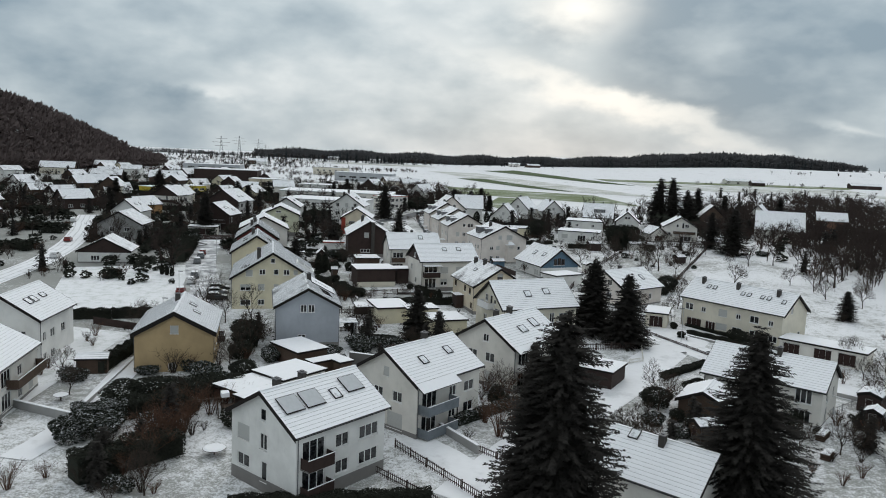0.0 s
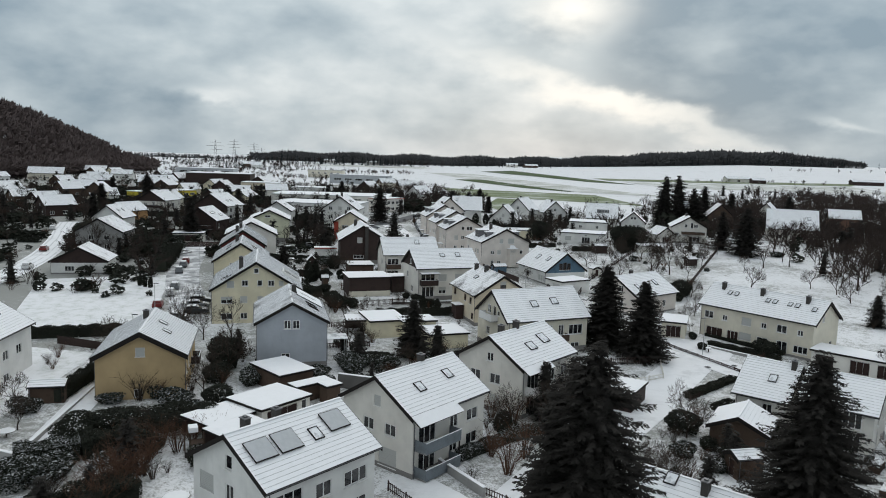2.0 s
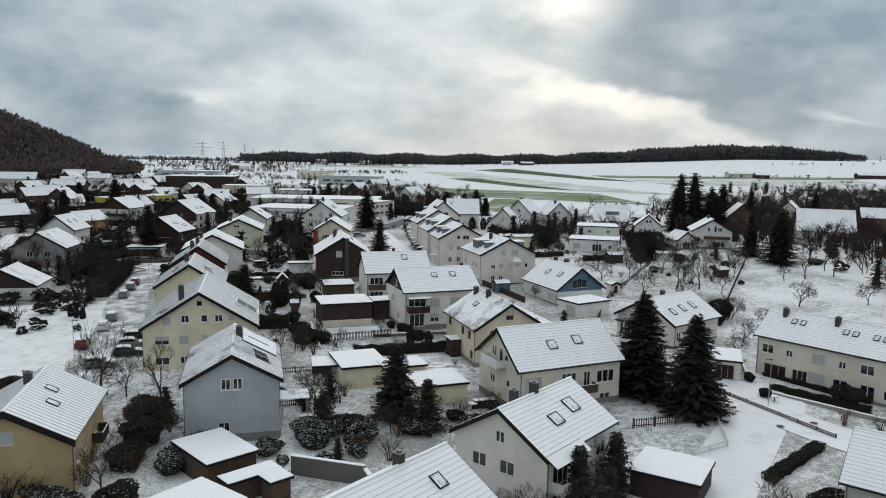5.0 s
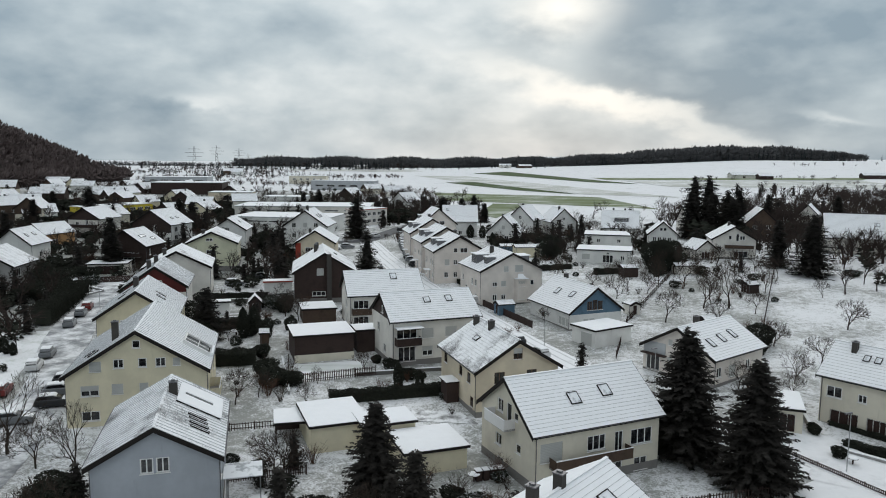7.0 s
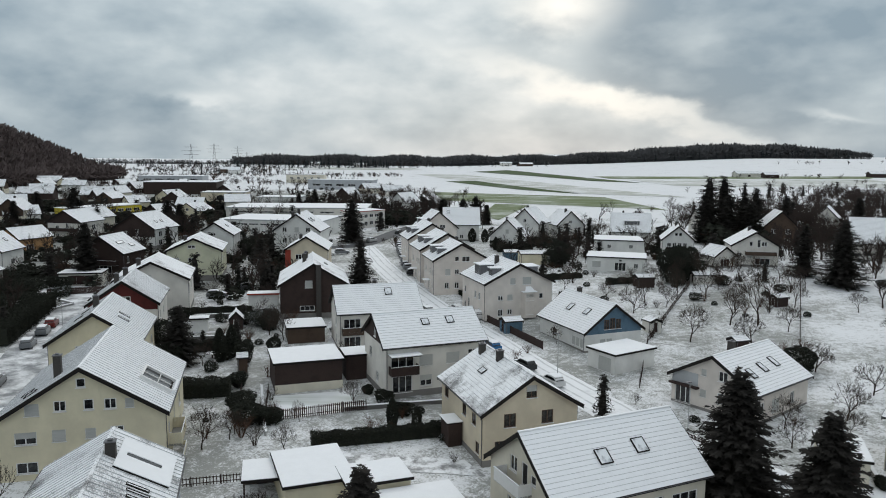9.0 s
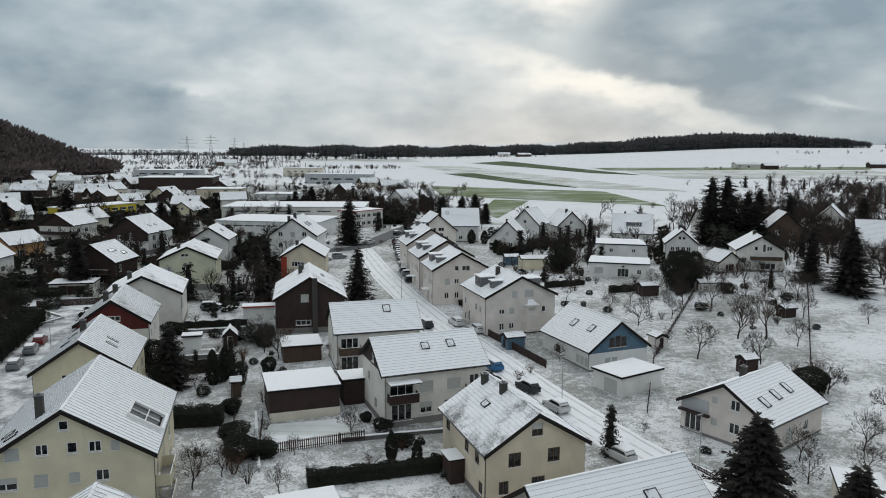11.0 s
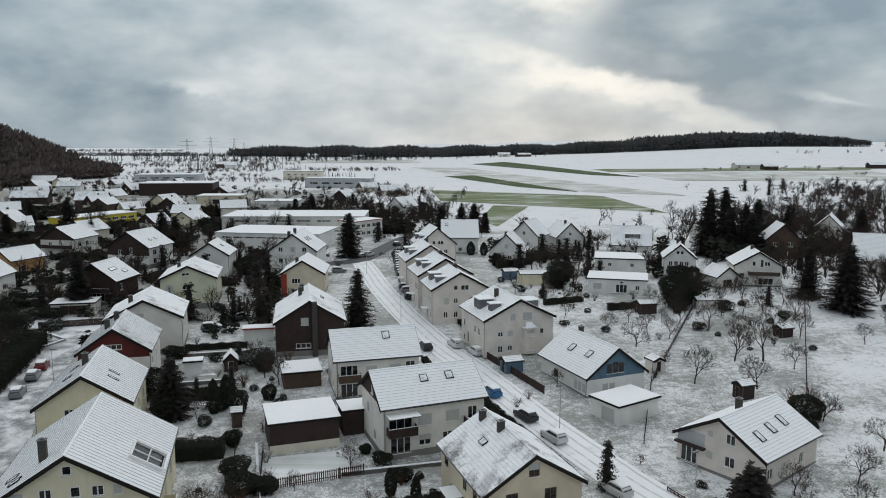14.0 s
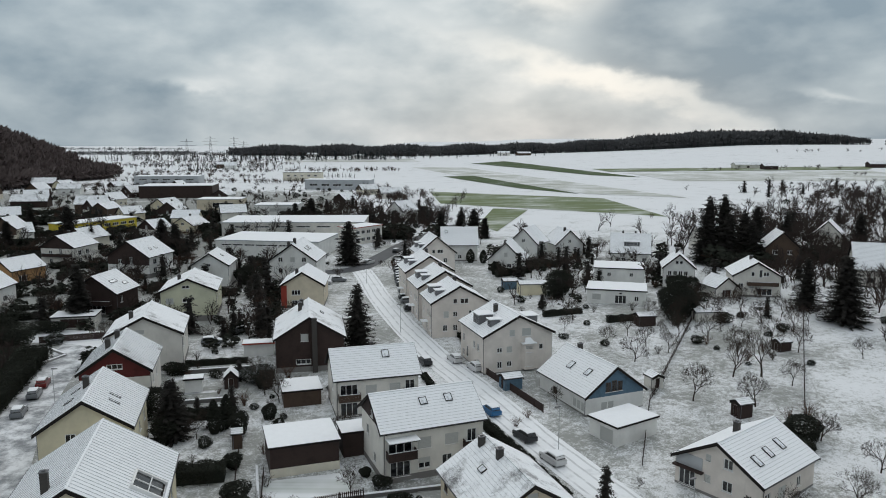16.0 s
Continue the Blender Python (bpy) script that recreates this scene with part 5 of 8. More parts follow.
hz = house("house", (59.1, 262.0, 78.0, 9.0, 8.4, 5.35, 3.56, -0.2), WHITE, ROOF_CLEAN, "white house with a band of windows and a balcony", [("a", -2.2, 3.3, 1.0, 1.3, "w"), ("a", -0.9, 3.3, 1.0, 1.3, "w"), ("a", 0.4, 3.3, 1.0, 1.3, "w"), ("a", 1.7, 3.3, 1.0, 1.3, "w"), ("a", -0.5, 6.3, 0.8, 0.9, "w"), ("a", 0.5, 6.3, 0.8, 0.9, "w"), ("a", 0, 0.5, 2.4, 1.6, "w")], [(0.2, 0.3, 1.0)], [])
balcony(hz, (-4.05, 0.5, 2.7), 270, 5.0, 1.0, 0.9, DARK_WOOD)
hw = house("house", (74.5, 252.4, 80.0, 10.5, 11.5, 5.02, 3.41, 0.08), OFFWHITE, ROOF_CLEAN, "off-white chalet-style house with a snowy cross gable", [("a", -1.0, 4.9, 0.8, 1.1, "w"), ("a", 0.8, 4.6, 0.8, 1.9, "w"), ("a", 2.0, 4.9, 1.3, 1.1, "w"), ("a", -3.6, 2.2, 1.1, 1.0, "w"), ("a", -1.2, 2.1, 1.3, 0.9, "s"), ("a", 1.8, 0.4, 3.4, 1.6, "w")], [(1.0, 0.4, 0.8)], [])
balcony(hw, (-4.8, -1.2, 2.9), 270, 7.0, 1.1, 0.8, BROWN_WOOD)
house("garage", (65.4, 249.5, 105, 7.0, 6.6, 2.7, 2.4, -0.12), OFFWHITE, ROOF_CLEAN, "gabled garage beside the chalet-style house", [("a", 0, 0.1, 2.4, 2.0, "g")], [], [], category="garage")
house("barn", (112.0, 262.0, -20.0, 16.0, 14.0, 4.4, 6.2, 0.3), OFFWHITE, ROOF_CLEAN, "large barn-like house with a broad grey snowy roof", [("c", -4, 1.2, 1.6, 1.4, "w"), ("c", 3, 1.2, 2.5, 2.0, "g")], [(2, 0.4, 0.9)], [(5, -3.5, 1.2, 1.4)], category="barn")
house("house", (143.3, 289.5, -18.0, 11.1, 8.4, 5.8, 3.2, 0.8), BRICK, ROOF_CLEAN, "brown brick house under a snowy roof", floors("c", (-2.5, 2.5), (1.0, 3.6), 1.3, 1.2), [], [])
house("house", (98.0, 292.0, 80.0, 10.0, 10.0, 5.5, 4.6, 0.4), BROWN_WOOD, ROOF_CLEAN, "brown timber house among trees", floors("a", (-2, 2), (0.8, 3.5), 1.4, 1.3), [], [])
house("house", (88.0, 318.0, 5.0, 13.0, 12.0, 3.4, 5.6, 0.4), OFFWHITE, ROOF_CLEAN, "house with a steep snowy roof behind firs", [("c", 0, 1.0, 1.4, 1.3, "w")], [], [])
house("house", (132.0, 330.0, 60.0, 11.0, 10.0, 4.0, 5.0, 0.4), OFFWHITE, ROOF_CLEAN, "gabled house at the wood's edge", [("a", 0, 4.2, 1.0, 1.1, "w"), ("a", 1.5, 1, 1.2, 1.2, "w")], [(0, 0.3, 1.0)], [])
house("house", (-96.8, 212.4, 96.5, 11.7, 13.0, 5.2, 3.6, -2.9), CONCRETE, ROOF_THIN, "grey-brown house with patchy snow on the roof", [("a", -2, 3.0, 1.4, 1.3, "w"), ("a", 2, 3.0, 1.4, 1.3, "w"), ("c", -3, 3.0, 1.8, 1.6, "w"), ("c", 1.5, 3.0, 1.8, 1.6, "w"), ("c", -3, 0.4, 1.8, 1.8, "w"), ("a", 2, 0.5, 1.3, 1.3, "w")], [], [])
house("house", (-85.1, 177.5, 103, 9.9, 12.5, 3.0, 3.2, -3.34), WHITE, ROOF_THIN, "low house with a dark timber gable", [("a", -2, 0.7, 2.0, 1.2, "w"), ("a", 2, 0.7, 2.0, 1.2, "w")], [], [], gable=DARK_WOOD, gable_from=2.6)
CH = [("a", -2.5, 3.0, 1.2, 1.3, "w"), ("a", 1.0, 3.0, 1.0, 2.0, "w"), ("a", -2.5, 0.6, 1.2, 1.2, "w"), ("a", 2.5, 0.6, 1.6, 1.3, "w"), ("c", -3, 2.8, 1.6, 1.5, "w"), ("c", 0.5, 2.8, 1.6, 1.5, "w"), ("c", -3, 0.4, 1.6, 1.5, "w"), ("c", 1.5, 0.4, 1.6, 1.8, "w")]
hc = house("house", (-118.0, 301.1, 80.0, 12.0, 12.4, 5.4, 3.6, -0.9), OFFWHITE, ROOF_CLEAN, "chalet with a dark timber upper storey and balcony", CH, [(0.5, 0.3, 0.9)], [], gable=DARK_WOOD, gable_from=5.0)
balcony(hc, (-5.5, 0, 2.7), 270, 9.5, 1.2, 0.9, DARK_WOOD)
hc = house("house", (-88.6, 283.8, 78.0, 12.5, 14.0, 5.05, 4.4, -0.54), WHITE, ROOF_CLEAN, "large chalet with a dark timber gable above white walls", CH, [], [(-1.5, -4.6, 0.9, 1.0), (1.2, -4.6, 0.9, 1.0)], gable=DARK_WOOD, gable_from=2.8)
hc = house("house", (-77.8, 238.1, 84.0, 10.0, 11.5, 5.12, 3.85, -1.5), DARK_WOOD, ROOF_CLEAN, "dark timber chalet with a balcony", [("a", -2.5, 3.0, 1.2, 1.3, "w"), ("a", 1.0, 0.5, 3.0, 1.8, "w"), ("c", -2.5, 2.8, 1.0, 1.5, "w")], [], [(-1.0, -3.0, 2.6, 0.9), (1.8, -4.2, 1.6, 0.9)])
balcony(hc, (-4.5, 0, 2.7), 270, 8.5, 1.2, 0.9, DARK_WOOD)
house("house", (-117.6, 272.0, 68.5, 11.2, 9.6, 3.77, 2.97, -1.23), ORANGE_WALL, ROOF_CLEAN, "orange-brown bungalow under a snowy roof", [("a", 0, 0.8, 1.4, 1.2, "w"), ("c", -2, 0.3, 2.4, 1.9, "w")], [(-2, 0.4, 0.9)], [])
house("house", (-109.7, 244.6, 92.0, 10.5, 10.5, 4.5, 4.0, -1.76), WHITE, ROOF_CLEAN, "white gabled house with two roof windows", [("a", -2, 1.0, 1.6, 1.2, "w"), ("a", 2, 1.0, 1.2, 1.2, "w"), ("c", 0, 1.0, 1.6, 1.4, "w")], [], [(-2, -2.8, 0.9, 1.2), (1.5, -2.8, 0.9, 1.2)])

# ---- garages, sheds and carports ----
flat_box("garage", (24.69, 172.47, 33.45, 8.22, 5.74, 2.87, 0, -3.2), WHITE, "white garage under an unbroken layer of snow", [("a", 0.6, 0.05, 2.4, 2.0, "s")])
shed = flat_box("garden_shed", (-18.6, 164.1, 19.0, 9.0, 7.6, 3.4, 0, -2.94), DARK_WOOD, "long dark boarded shed with a snowy flat roof", [], "shed")
flat_box("carport", (-11.6, 167.6, 19.0, 5.4, 4.2, 3.0, 0, -2.94), DARK_WOOD, "dark boarded lean-to roof joined to a shed", [], "shed")
bm = bmesh.new()
box(bm, -4.3, 4.3, -3.6, -3.5, -1.2, 0.5)
part("base_wall", bm, CREAM, shed)
flat_box("house", (44.9, 265.6, -12.0, 13.0, 11.0, 5.2, 0, -0.51), WHITE, "white flat-roofed house with a chimney", [("c", -2.5, 3.0, 1.0, 1.0, "w"), ("c", 3.0, 3.0, 1.0, 1.0, "w"), ("c", 0.5, 0.6, 1.0, 1.0, "w")], "house")
flat_box("house", (40.5, 248.0, -14.0, 14.0, 10.0, 3.4, 0, -0.79), WHITE, "low white flat-roofed house with a glazed porch", [("c", 1.0, 0.1, 2.6, 2.0, "w"), ("c", 1.0, 2.3, 0.8, 0.5, "w"), ("c", -4.5, 0.8, 2.0, 1.4, "s"), ("c", 4.6, 0.8, 1.0, 1.2, "w")], "house")
flat_box("workshop_hall", (-61.5, 374.5, 2.0, 56.0, 26.0, 5.6, 0, -0.95), OFFWHITE, "long white workshop hall with a snowy flat roof", floors("c", (-20, -12, -4, 4, 12, 20), (3.4,), 5.5, 0.7), "hall", edge=METAL_WALL)
flat_box("workshop_hall", (-58.0, 324.0, -8.0, 36.0, 22.0, 5.2, 0, -1.04), WHITE, "white workshop hall with a band of windows", floors("c", tuple(range(-14, 16, 4)), (3.3,), 3.5, 0.6) + [("c", 15.0, 0.6, 1.6, 1.2, "w")], "hall", edge=METAL_WALL)
flat_box("office_building", (-33.0, 349.0, 52.0, 15.0, 9.0, 6.2, 0, -1.2), OFFWHITE, "white two-storey office with a red roof edge", floors("c", (-5.5, -2.8, 0, 2.8, 5.5), (0.9, 3.6), 1.8, 1.3) + floors("a", (-2, 2), (0.9, 3.6), 1.6, 1.3), "office", edge=RED_WALL)
flat_box("school_building", (-150.0, 384.0, 62.0, 34.0, 12.0, 4.3, 0, -1.26), SCHOOL_YELLOW, "bright yellow flat-roofed building with a band of windows", floors("c", tuple(range(-14, 16, 4)), (1.7,), 3.0, 1.2), "school", edge=OFFWHITE)
flat_box("workshop_hall", (-176.6, 558.9, 8.0, 46.0, 26.0, 7.2, 0, -0.6), DARK_WOOD, "dark brown industrial hall under snow", [], "hall", edge=METAL_WALL)
flat_box("workshop_hall", (-224.3, 668.3, 6.0, 50.0, 22.0, 6.9, 0, -0.2), METAL_WALL, "grey industrial hall under snow", floors("c", (-18, -9, 0, 9, 18), (3.5,), 6.0, 1.2), "hall", edge=METAL_WALL)
flat_box("workshop_hall", (-123.8, 476.4, 4.0, 24.0, 15.0, 5.4, 0, -0.85), BEIGE, "beige hall with a wide window front", [("c", 2.0, 0.8, 11.0, 2.6, "w")], "hall", edge=METAL_WALL)
flat_box("workshop_hall", (-87.4, 452.2, 0, 22.0, 15.0, 4.8, 0, -1.07), WHITE, "white hall under snow", [("c", 3.0, 1.4, 12.0, 1.6, "s")], "hall", edge=METAL_WALL)
flat_box("workshop_hall", (-82.0, 629.0, -8.0, 50.0, 15.0, 6.7, 0, -0.7), METAL_WALL, "long grey hall at the village edge", floors("c", (-18, -9, 0, 9), (2.0,), 6.0, 1.6), "hall", edge=METAL_WALL)
flat_box("workshop_hall", (-130.0, 735.0, 0, 34.0, 14.0, 6.0, 0, 0.4), CREAM, "cream hall with small windows", floors("c", (-12, -6, 0, 6, 12), (2.2,), 2.4, 1.4), "hall")
flat_box("garage", (-12.0, 133.6, 21.2, 6.4, 8.0, 3.0, 0, -4.3), YELLOWISH, "cream garage with a snowy roof", [])
flat_box("garage", (-6.2, 132.0, 21.2, 6.0, 4.5, 3.1, 0, -4.3), YELLOWISH, "cream garage annex with a snowy roof", [])
flat_box("garage", (-1.6, 128.0, 21.0, 6.8, 6.4, 2.5, 0, -4.45), YELLOWISH, "low cream garage with a wall lantern", [("b", 0, 0.05, 2.4, 2.0, "g")])
flat_box("carport", (-16.4, 133.6, 14.0, 3.8, 4.6, 2.4, 0, -4.2), DARK_WOOD, "small dark carport under snow", [], "carport", open_side=True)
flat_box("garden_shed", (-22.9, 185.4, 16.7, 6.2, 6.4, 2.5, 0, -2.9), BROWN_WOOD, "weathered shed with a snowy lean-to roof", [], "shed")
flat_box("garage", (38.7, 139.5, -19.3, 4.43, 7.0, 2.75, 0, -4.02), CREAM, "small cream garage with a dark door", [("c", 0, 0.05, 2.4, 2.0, "g")])
flat_box("garage_row", (61.5, 121.0, -40.4, 13.5, 5.6, 2.7, 0, -4.5), OFFWHITE, "row of garages with dark brown doors", [("c", -4.6, 0.05, 2.6, 2.0, "g"), ("c", 0.2, 0.05, 2.6, 2.0, "g"), ("c", 3.8, 0.05, 2.6, 2.0, "g")])
flat_box("garage_row", (74.0, 111.5, -36.0, 14.0, 5.6, 2.7, 0, -4.6), OFFWHITE, "row of garages with dark brown doors", [("c", -4.6, 0.05, 2.6, 2.0, "g"), ("c", -0.6, 0.05, 2.6, 2.0, "g"), ("c", 3.6, 0.05, 2.6, 2.0, "g")])
# the wide dark leaf here stands for the shaded inside of an open doorway
flat_box("garage", (-21.1, 94.7, 53.9, 7.6, 6.4, 2.6, 0, -5.24), OFFWHITE, "white garage with a dark leaf standing for its open doorway's shade", [("c", -0.6, 0.05, 4.4, 2.0, "g"), ("c", 2.7, 0.9, 0.8, 1.3, "w")])
flat_box("carport", (-25.4, 89.4, 55.0, 6.2, 5.2, 2.3, 0, -5.3), DARK_WOOD, "carport with a flat snowy roof", [], "carport", open_side=True)
flat_box("carport", (-22.0, 85.6, 53.0, 6.0, 4.4, 2.4, 0, -5.3), DARK_WOOD, "carport with a flat snowy roof", [], "carport", open_side=True)
flat_box("garden_shed", (-22.3, 105.8, 44.7, 5.4, 7.6, 2.55, 0, -4.83), BROWN_WOOD, "garden shed with a snowy lean-to roof", [], "shed")
flat_box("garden_shed", (-17.6, 101.2, 44.0, 5.4, 2.2, 2.1, 0, -4.9), BROWN_WOOD, "narrow shed roof under snow", [], "shed")
flat_box("garden_shed", (-15.0, 100.2, 44.0, 2.4, 2.2, 2.3, 0, -4.9), BROWN_WOOD, "small brown shed under snow", [], "shed")
flat_box("carport", (21.1, 104.0, -30.0, 6.6, 6.4, 2.5, 0, -4.9), DARK_WOOD, "dark carport with a snowy roof beside the junction", [], "carport")
house("garden_shed", (33.0, 92.6, 60.0, 7.0, 6.6, 2.4, 1.5, -5.2), BROWN_WOOD, ROOF_CLEAN, "brown shed with a low snowy gable roof", [], [], [], plinth=False, category="shed")
flat_box("garage", (-79.0, 227.0, 12.0, 9.0, 6.0, 2.6, 0, -1.9), OFFWHITE, "double garage with a thinly snowed roof", [("c", 0, 0.05, 5.0, 2.0, "g")])
flat_box("garden_shed", (-41.0, 189.0, 15.0, 3.2, 2.4, 2.3, 0, -2.8), WHITE, "white garden shed under snow", [], "shed")
flat_box("kiosk", (-35.2, 208.0, 12.0, 6.0, 3.0, 2.5, 0, -2.4), WHITE, "low white annex with a red roof edge", [], "shed", edge=RED_WALL)
# ---- trees and hedges ----
def rnd(seed):
    return random.Random(seed)


def fir_mesh(h, r, seed, whorls, spread=1.0, dense=9, fine=1.0, blunt=0.6):
    """Crown of a fir: drooping boughs, each with many needle sprays that hang from it."""
    g = rnd(seed)
    verts, faces = [], []

    def spray(p, d, length, width, droop):
        side = d.cross(Vector((0, 0, 1)))
        side = side.normalized() if side.length > 1e-3 else Vector((1, 0, 0))
        tip = p + d * length + Vector((0, 0, -droop))
        mid = p.lerp(tip, 0.45)
        k = len(verts)
        w = Vector((0, 0, g.uniform(-0.3, 0.3) * width))
        verts.extend([tuple(p), tuple(mid + side * width + w), tuple(tip), tuple(mid - side * width - w)])
        faces.append((k, k + 1, k + 2, k + 3))

    # the dense dark inside of the crown, as a ragged cone
    rings = 16
    for k in range(rings):
        f = k / rings
        for i in range(10):
            a, rr = math.tau * i / 10, 0.38 * r * min((1 - f) ** blunt, (1 - f) * 4.0) * g.uniform(0.7, 1.15)
            verts.append((math.cos(a) * rr, math.sin(a) * rr, h * (0.08 + 0.9 * f) + g.uniform(-0.02, 0.02) * h))
    for k in range(rings - 1):
        for i in range(10):
            j = (i + 1) % 10
            faces.append((k * 10 + i, k * 10 + j, k * 10 + 10 + j, k * 10 + 10 + i))

    for k in range(whorls):
        f = (k + g.random() * 0.8) / whorls
        z = h * (0.06 + 0.93 * f)
        reach = r * min((1 - f) ** blunt, (1 - f) * 4.0) * g.uniform(0.72, 1.12) + 0.12
        n = max(int(dense * (1 - 0.5 * f)), 4)
        a0 = g.uniform(0, math.tau)
        for i in range(n):
            a = a0 + math.tau * i / n + g.uniform(-0.25, 0.25)
            if g.random() < 0.1:
                continue
            ln = reach * (g.uniform(0.55, 1.0) if g.random() < 0.7 else g.uniform(0.9, 1.12))
            out = Vector((math.cos(a), math.sin(a), 0))
            root = Vector((0, 0, max(z + g.uniform(-0.03, 0.03) * h, 0.2)))
            sag = ln * g.uniform(0.0, 0.34)
            m_count = max(int(ln / (0.34 * fine)), 3)
            for j in range(m_count):
                t = (j + 0.6) / m_count
                p = root + out * ln * t + Vector((0, 0, -sag * t * (1.6 - 0.9 * t)))
                for s in (-1, 0, 1) if fine == 1.0 else (-1, -0.5, 0, 0.5, 1):
                    turn = s * g.uniform(0.5, 1.15)
                    d = Vector((math.cos(a + turn), math.sin(a + turn), g.uniform(-0.4, 0.3)))
                    spray(p, d, g.uniform(0.45, 0.85) * (0.55 + 0.45 * (1 - t)) * spread * (0.4 + 0.6 * fine), g.uniform(0.07, 0.16) * spread * fine, g.uniform(0.0, 0.16) * (0.4 + 0.6 * fine))
    me = bpy.data.meshes.new("crown")
    me.from_pydata(verts, [], faces)
    me.materials.append(NEEDLES)
    return me


def trunk_mesh(h, r):
    bm = bmesh.new()
    tube(bm, (0, 0, -0.6), (0, 0, h * 0.5), r, r * 0.55, 8)
    tube(bm, (0, 0, h * 0.5), (0, 0, h * 0.98), r * 0.55, 0.03, 6)
    return mesh_of("trunk", bm, TRUNK)


def fir(x, y, h, r, seed, label="tall dark fir with a dusting of snow", whorls=46, spread=1.0, dense=9, fine=1.0, blunt=0.6):
    th = thing("fir_tree", pose(x, y, gz(x, y), 0, 0, seed * 37 % 360), label, "tree")
    part("trunk", trunk_mesh(h, 0.05 + h * 0.014), None, th)
    part("crown", fir_mesh(h, r, seed, whorls, spread, dense, fine, blunt), None, th)
    return th


def bare_mesh(h, seed, levels=5, spread=0.55, first=0.3, mat=None, kids=3, thin=1.0):
    """A leafless tree: a tapered trunk that forks into ever thinner limbs and twigs, in one mesh."""
    g = rnd(seed)
    verts, faces = [], []

    def limb(a, b, ra, rb, sides):
        q = (b - a).to_track_quat("Z", "Y")
        k = len(verts)
        for c, rr in ((a, ra), (b, rb)):
            for i in range(sides):
                t = math.tau * i / sides
                verts.append(tuple(c + q @ Vector((rr * math.cos(t), rr * math.sin(t), 0))))
        for i in range(sides):
            j = (i + 1) % sides
            faces.append((k + i, k + j, k + sides + j, k + sides + i))

    def grow(p, d, ln, r, lev):
        bend = Vector((g.uniform(-1, 1), g.uniform(-1, 1), g.uniform(-0.2, 0.5))) * 0.16
        mid = p + d * ln * 0.5
        d2 = (d + bend).normalized()
        end = mid + d2 * ln * 0.5
        sides = 6 if lev == 0 else 4 if lev < 3 else 3
        if lev < 4:
            limb(p, mid, r, r * 0.82, sides)
            limb(mid, end, r * 0.82, r * 0.6, sides)
        else:
            limb(p, end, r, r * 0.6, 3)
        if lev >= levels:
            return
        n = kids + (1 if g.random() < 0.5 else 0)
        for i in range(n):
            a = math.tau * (i + g.random() * 0.7) / n
            tilt = spread * g.uniform(0.6, 1.5)
            q = d2.to_track_quat("Z", "Y")
            nd = (q @ Vector((math.sin(tilt) * math.cos(a), math.sin(tilt) * math.sin(a), math.cos(tilt))) + Vector((0, 0, 0.12))).normalized()
            start = end if i < 2 else mid.lerp(end, g.uniform(0.0, 0.9))
            grow(start, nd, ln * g.uniform(0.58, 0.82), max(r * g.uniform(0.45, 0.6), 0.017 * thin), lev + 1)

    grow(Vector((0, 0, -0.3)), Vector((g.uniform(-0.06, 0.06), g.uniform(-0.06, 0.06), 1)).normalized(), h * first, h * 0.022 * thin, 0)
    top = max(v[2] for v in verts)
    k = h / top
    verts = [(v[0] * k, v[1] * k, v[2] * k if v[2] > 0 else v[2]) for v in verts]
    me = bpy.data.meshes.new("leafless_tree")
    me.from_pydata(verts, [], faces)
    me.materials.append(mat or BARK)
    return me


def bush_mesh(h, r, seed, stems=34, mat=None):
    """A leafless shrub: many arching stems with side twigs."""
    g = rnd(seed)
    bm = bmesh.new()
    for _ in range(stems):
        a, out = g.uniform(0, math.tau), r * math.sqrt(g.random())
        top = Vector((math.cos(a) * out, math.sin(a) * out, h * g.uniform(0.6, 1.0)))
        mid = Vector((top.x * 0.4, top.y * 0.4, top.z * 0.55))
        tube(bm, (top.x * 0.1, top.y * 0.1, -0.1), mid, 0.022, 0.016, 3)
        tube(bm, mid, top, 0.016, 0.008, 3)
        for _ in range(6):
            p = mid.lerp(top, g.random())
            tube(bm, p, p + Vector((g.uniform(-1, 1), g.uniform(-1, 1), g.uniform(0.1, 1.0))).normalized() * h * g.uniform(0.12, 0.3), 0.010, 0.005, 3)
    return mesh_of("shrub", bm, mat or BARK_RED)


def leafy_mesh(shape, count, size, seed, mat, name="hedge", core=None):
    """Many small leaf clumps that fill a body. shape(g) gives a point in it; core: half length, half width and height of the dense inside."""
    g = rnd(seed)
    verts, faces = [], []
    if core:
        cu, cv, ch = core
        verts = [(u, v, z) for z in (0.0, ch) for u, v in ((-cu, -cv), (cu, -cv), (cu, cv), (-cu, cv))]
        faces = [(0, 3, 2, 1), (4, 5, 6, 7), (0, 1, 5, 4), (1, 2, 6, 5), (2, 3, 7, 6), (3, 0, 4, 7)]
    for _ in range(count):
        p = shape(g)
        n = Vector((g.uniform(-1, 1), g.uniform(-1, 1), g.uniform(-0.3, 1))).normalized()
        q = n.to_track_quat("Z", "Y")
        s = size * g.uniform(0.6, 1.4)
        k = len(verts)
        for dx, dy, dz in ((-1, 0, 0), (0, -0.5, 0.12), (1, 0, 0), (0, 0.5, -0.12)):
            verts.append(tuple(p + q @ Vector((dx * s, dy * s, dz * s))))
        faces.append((k, k + 1, k + 2, k + 3))
    me = bpy.data.meshes.new(name)
    me.from_pydata(verts, [], faces)
    me.materials.append(mat)
    return me


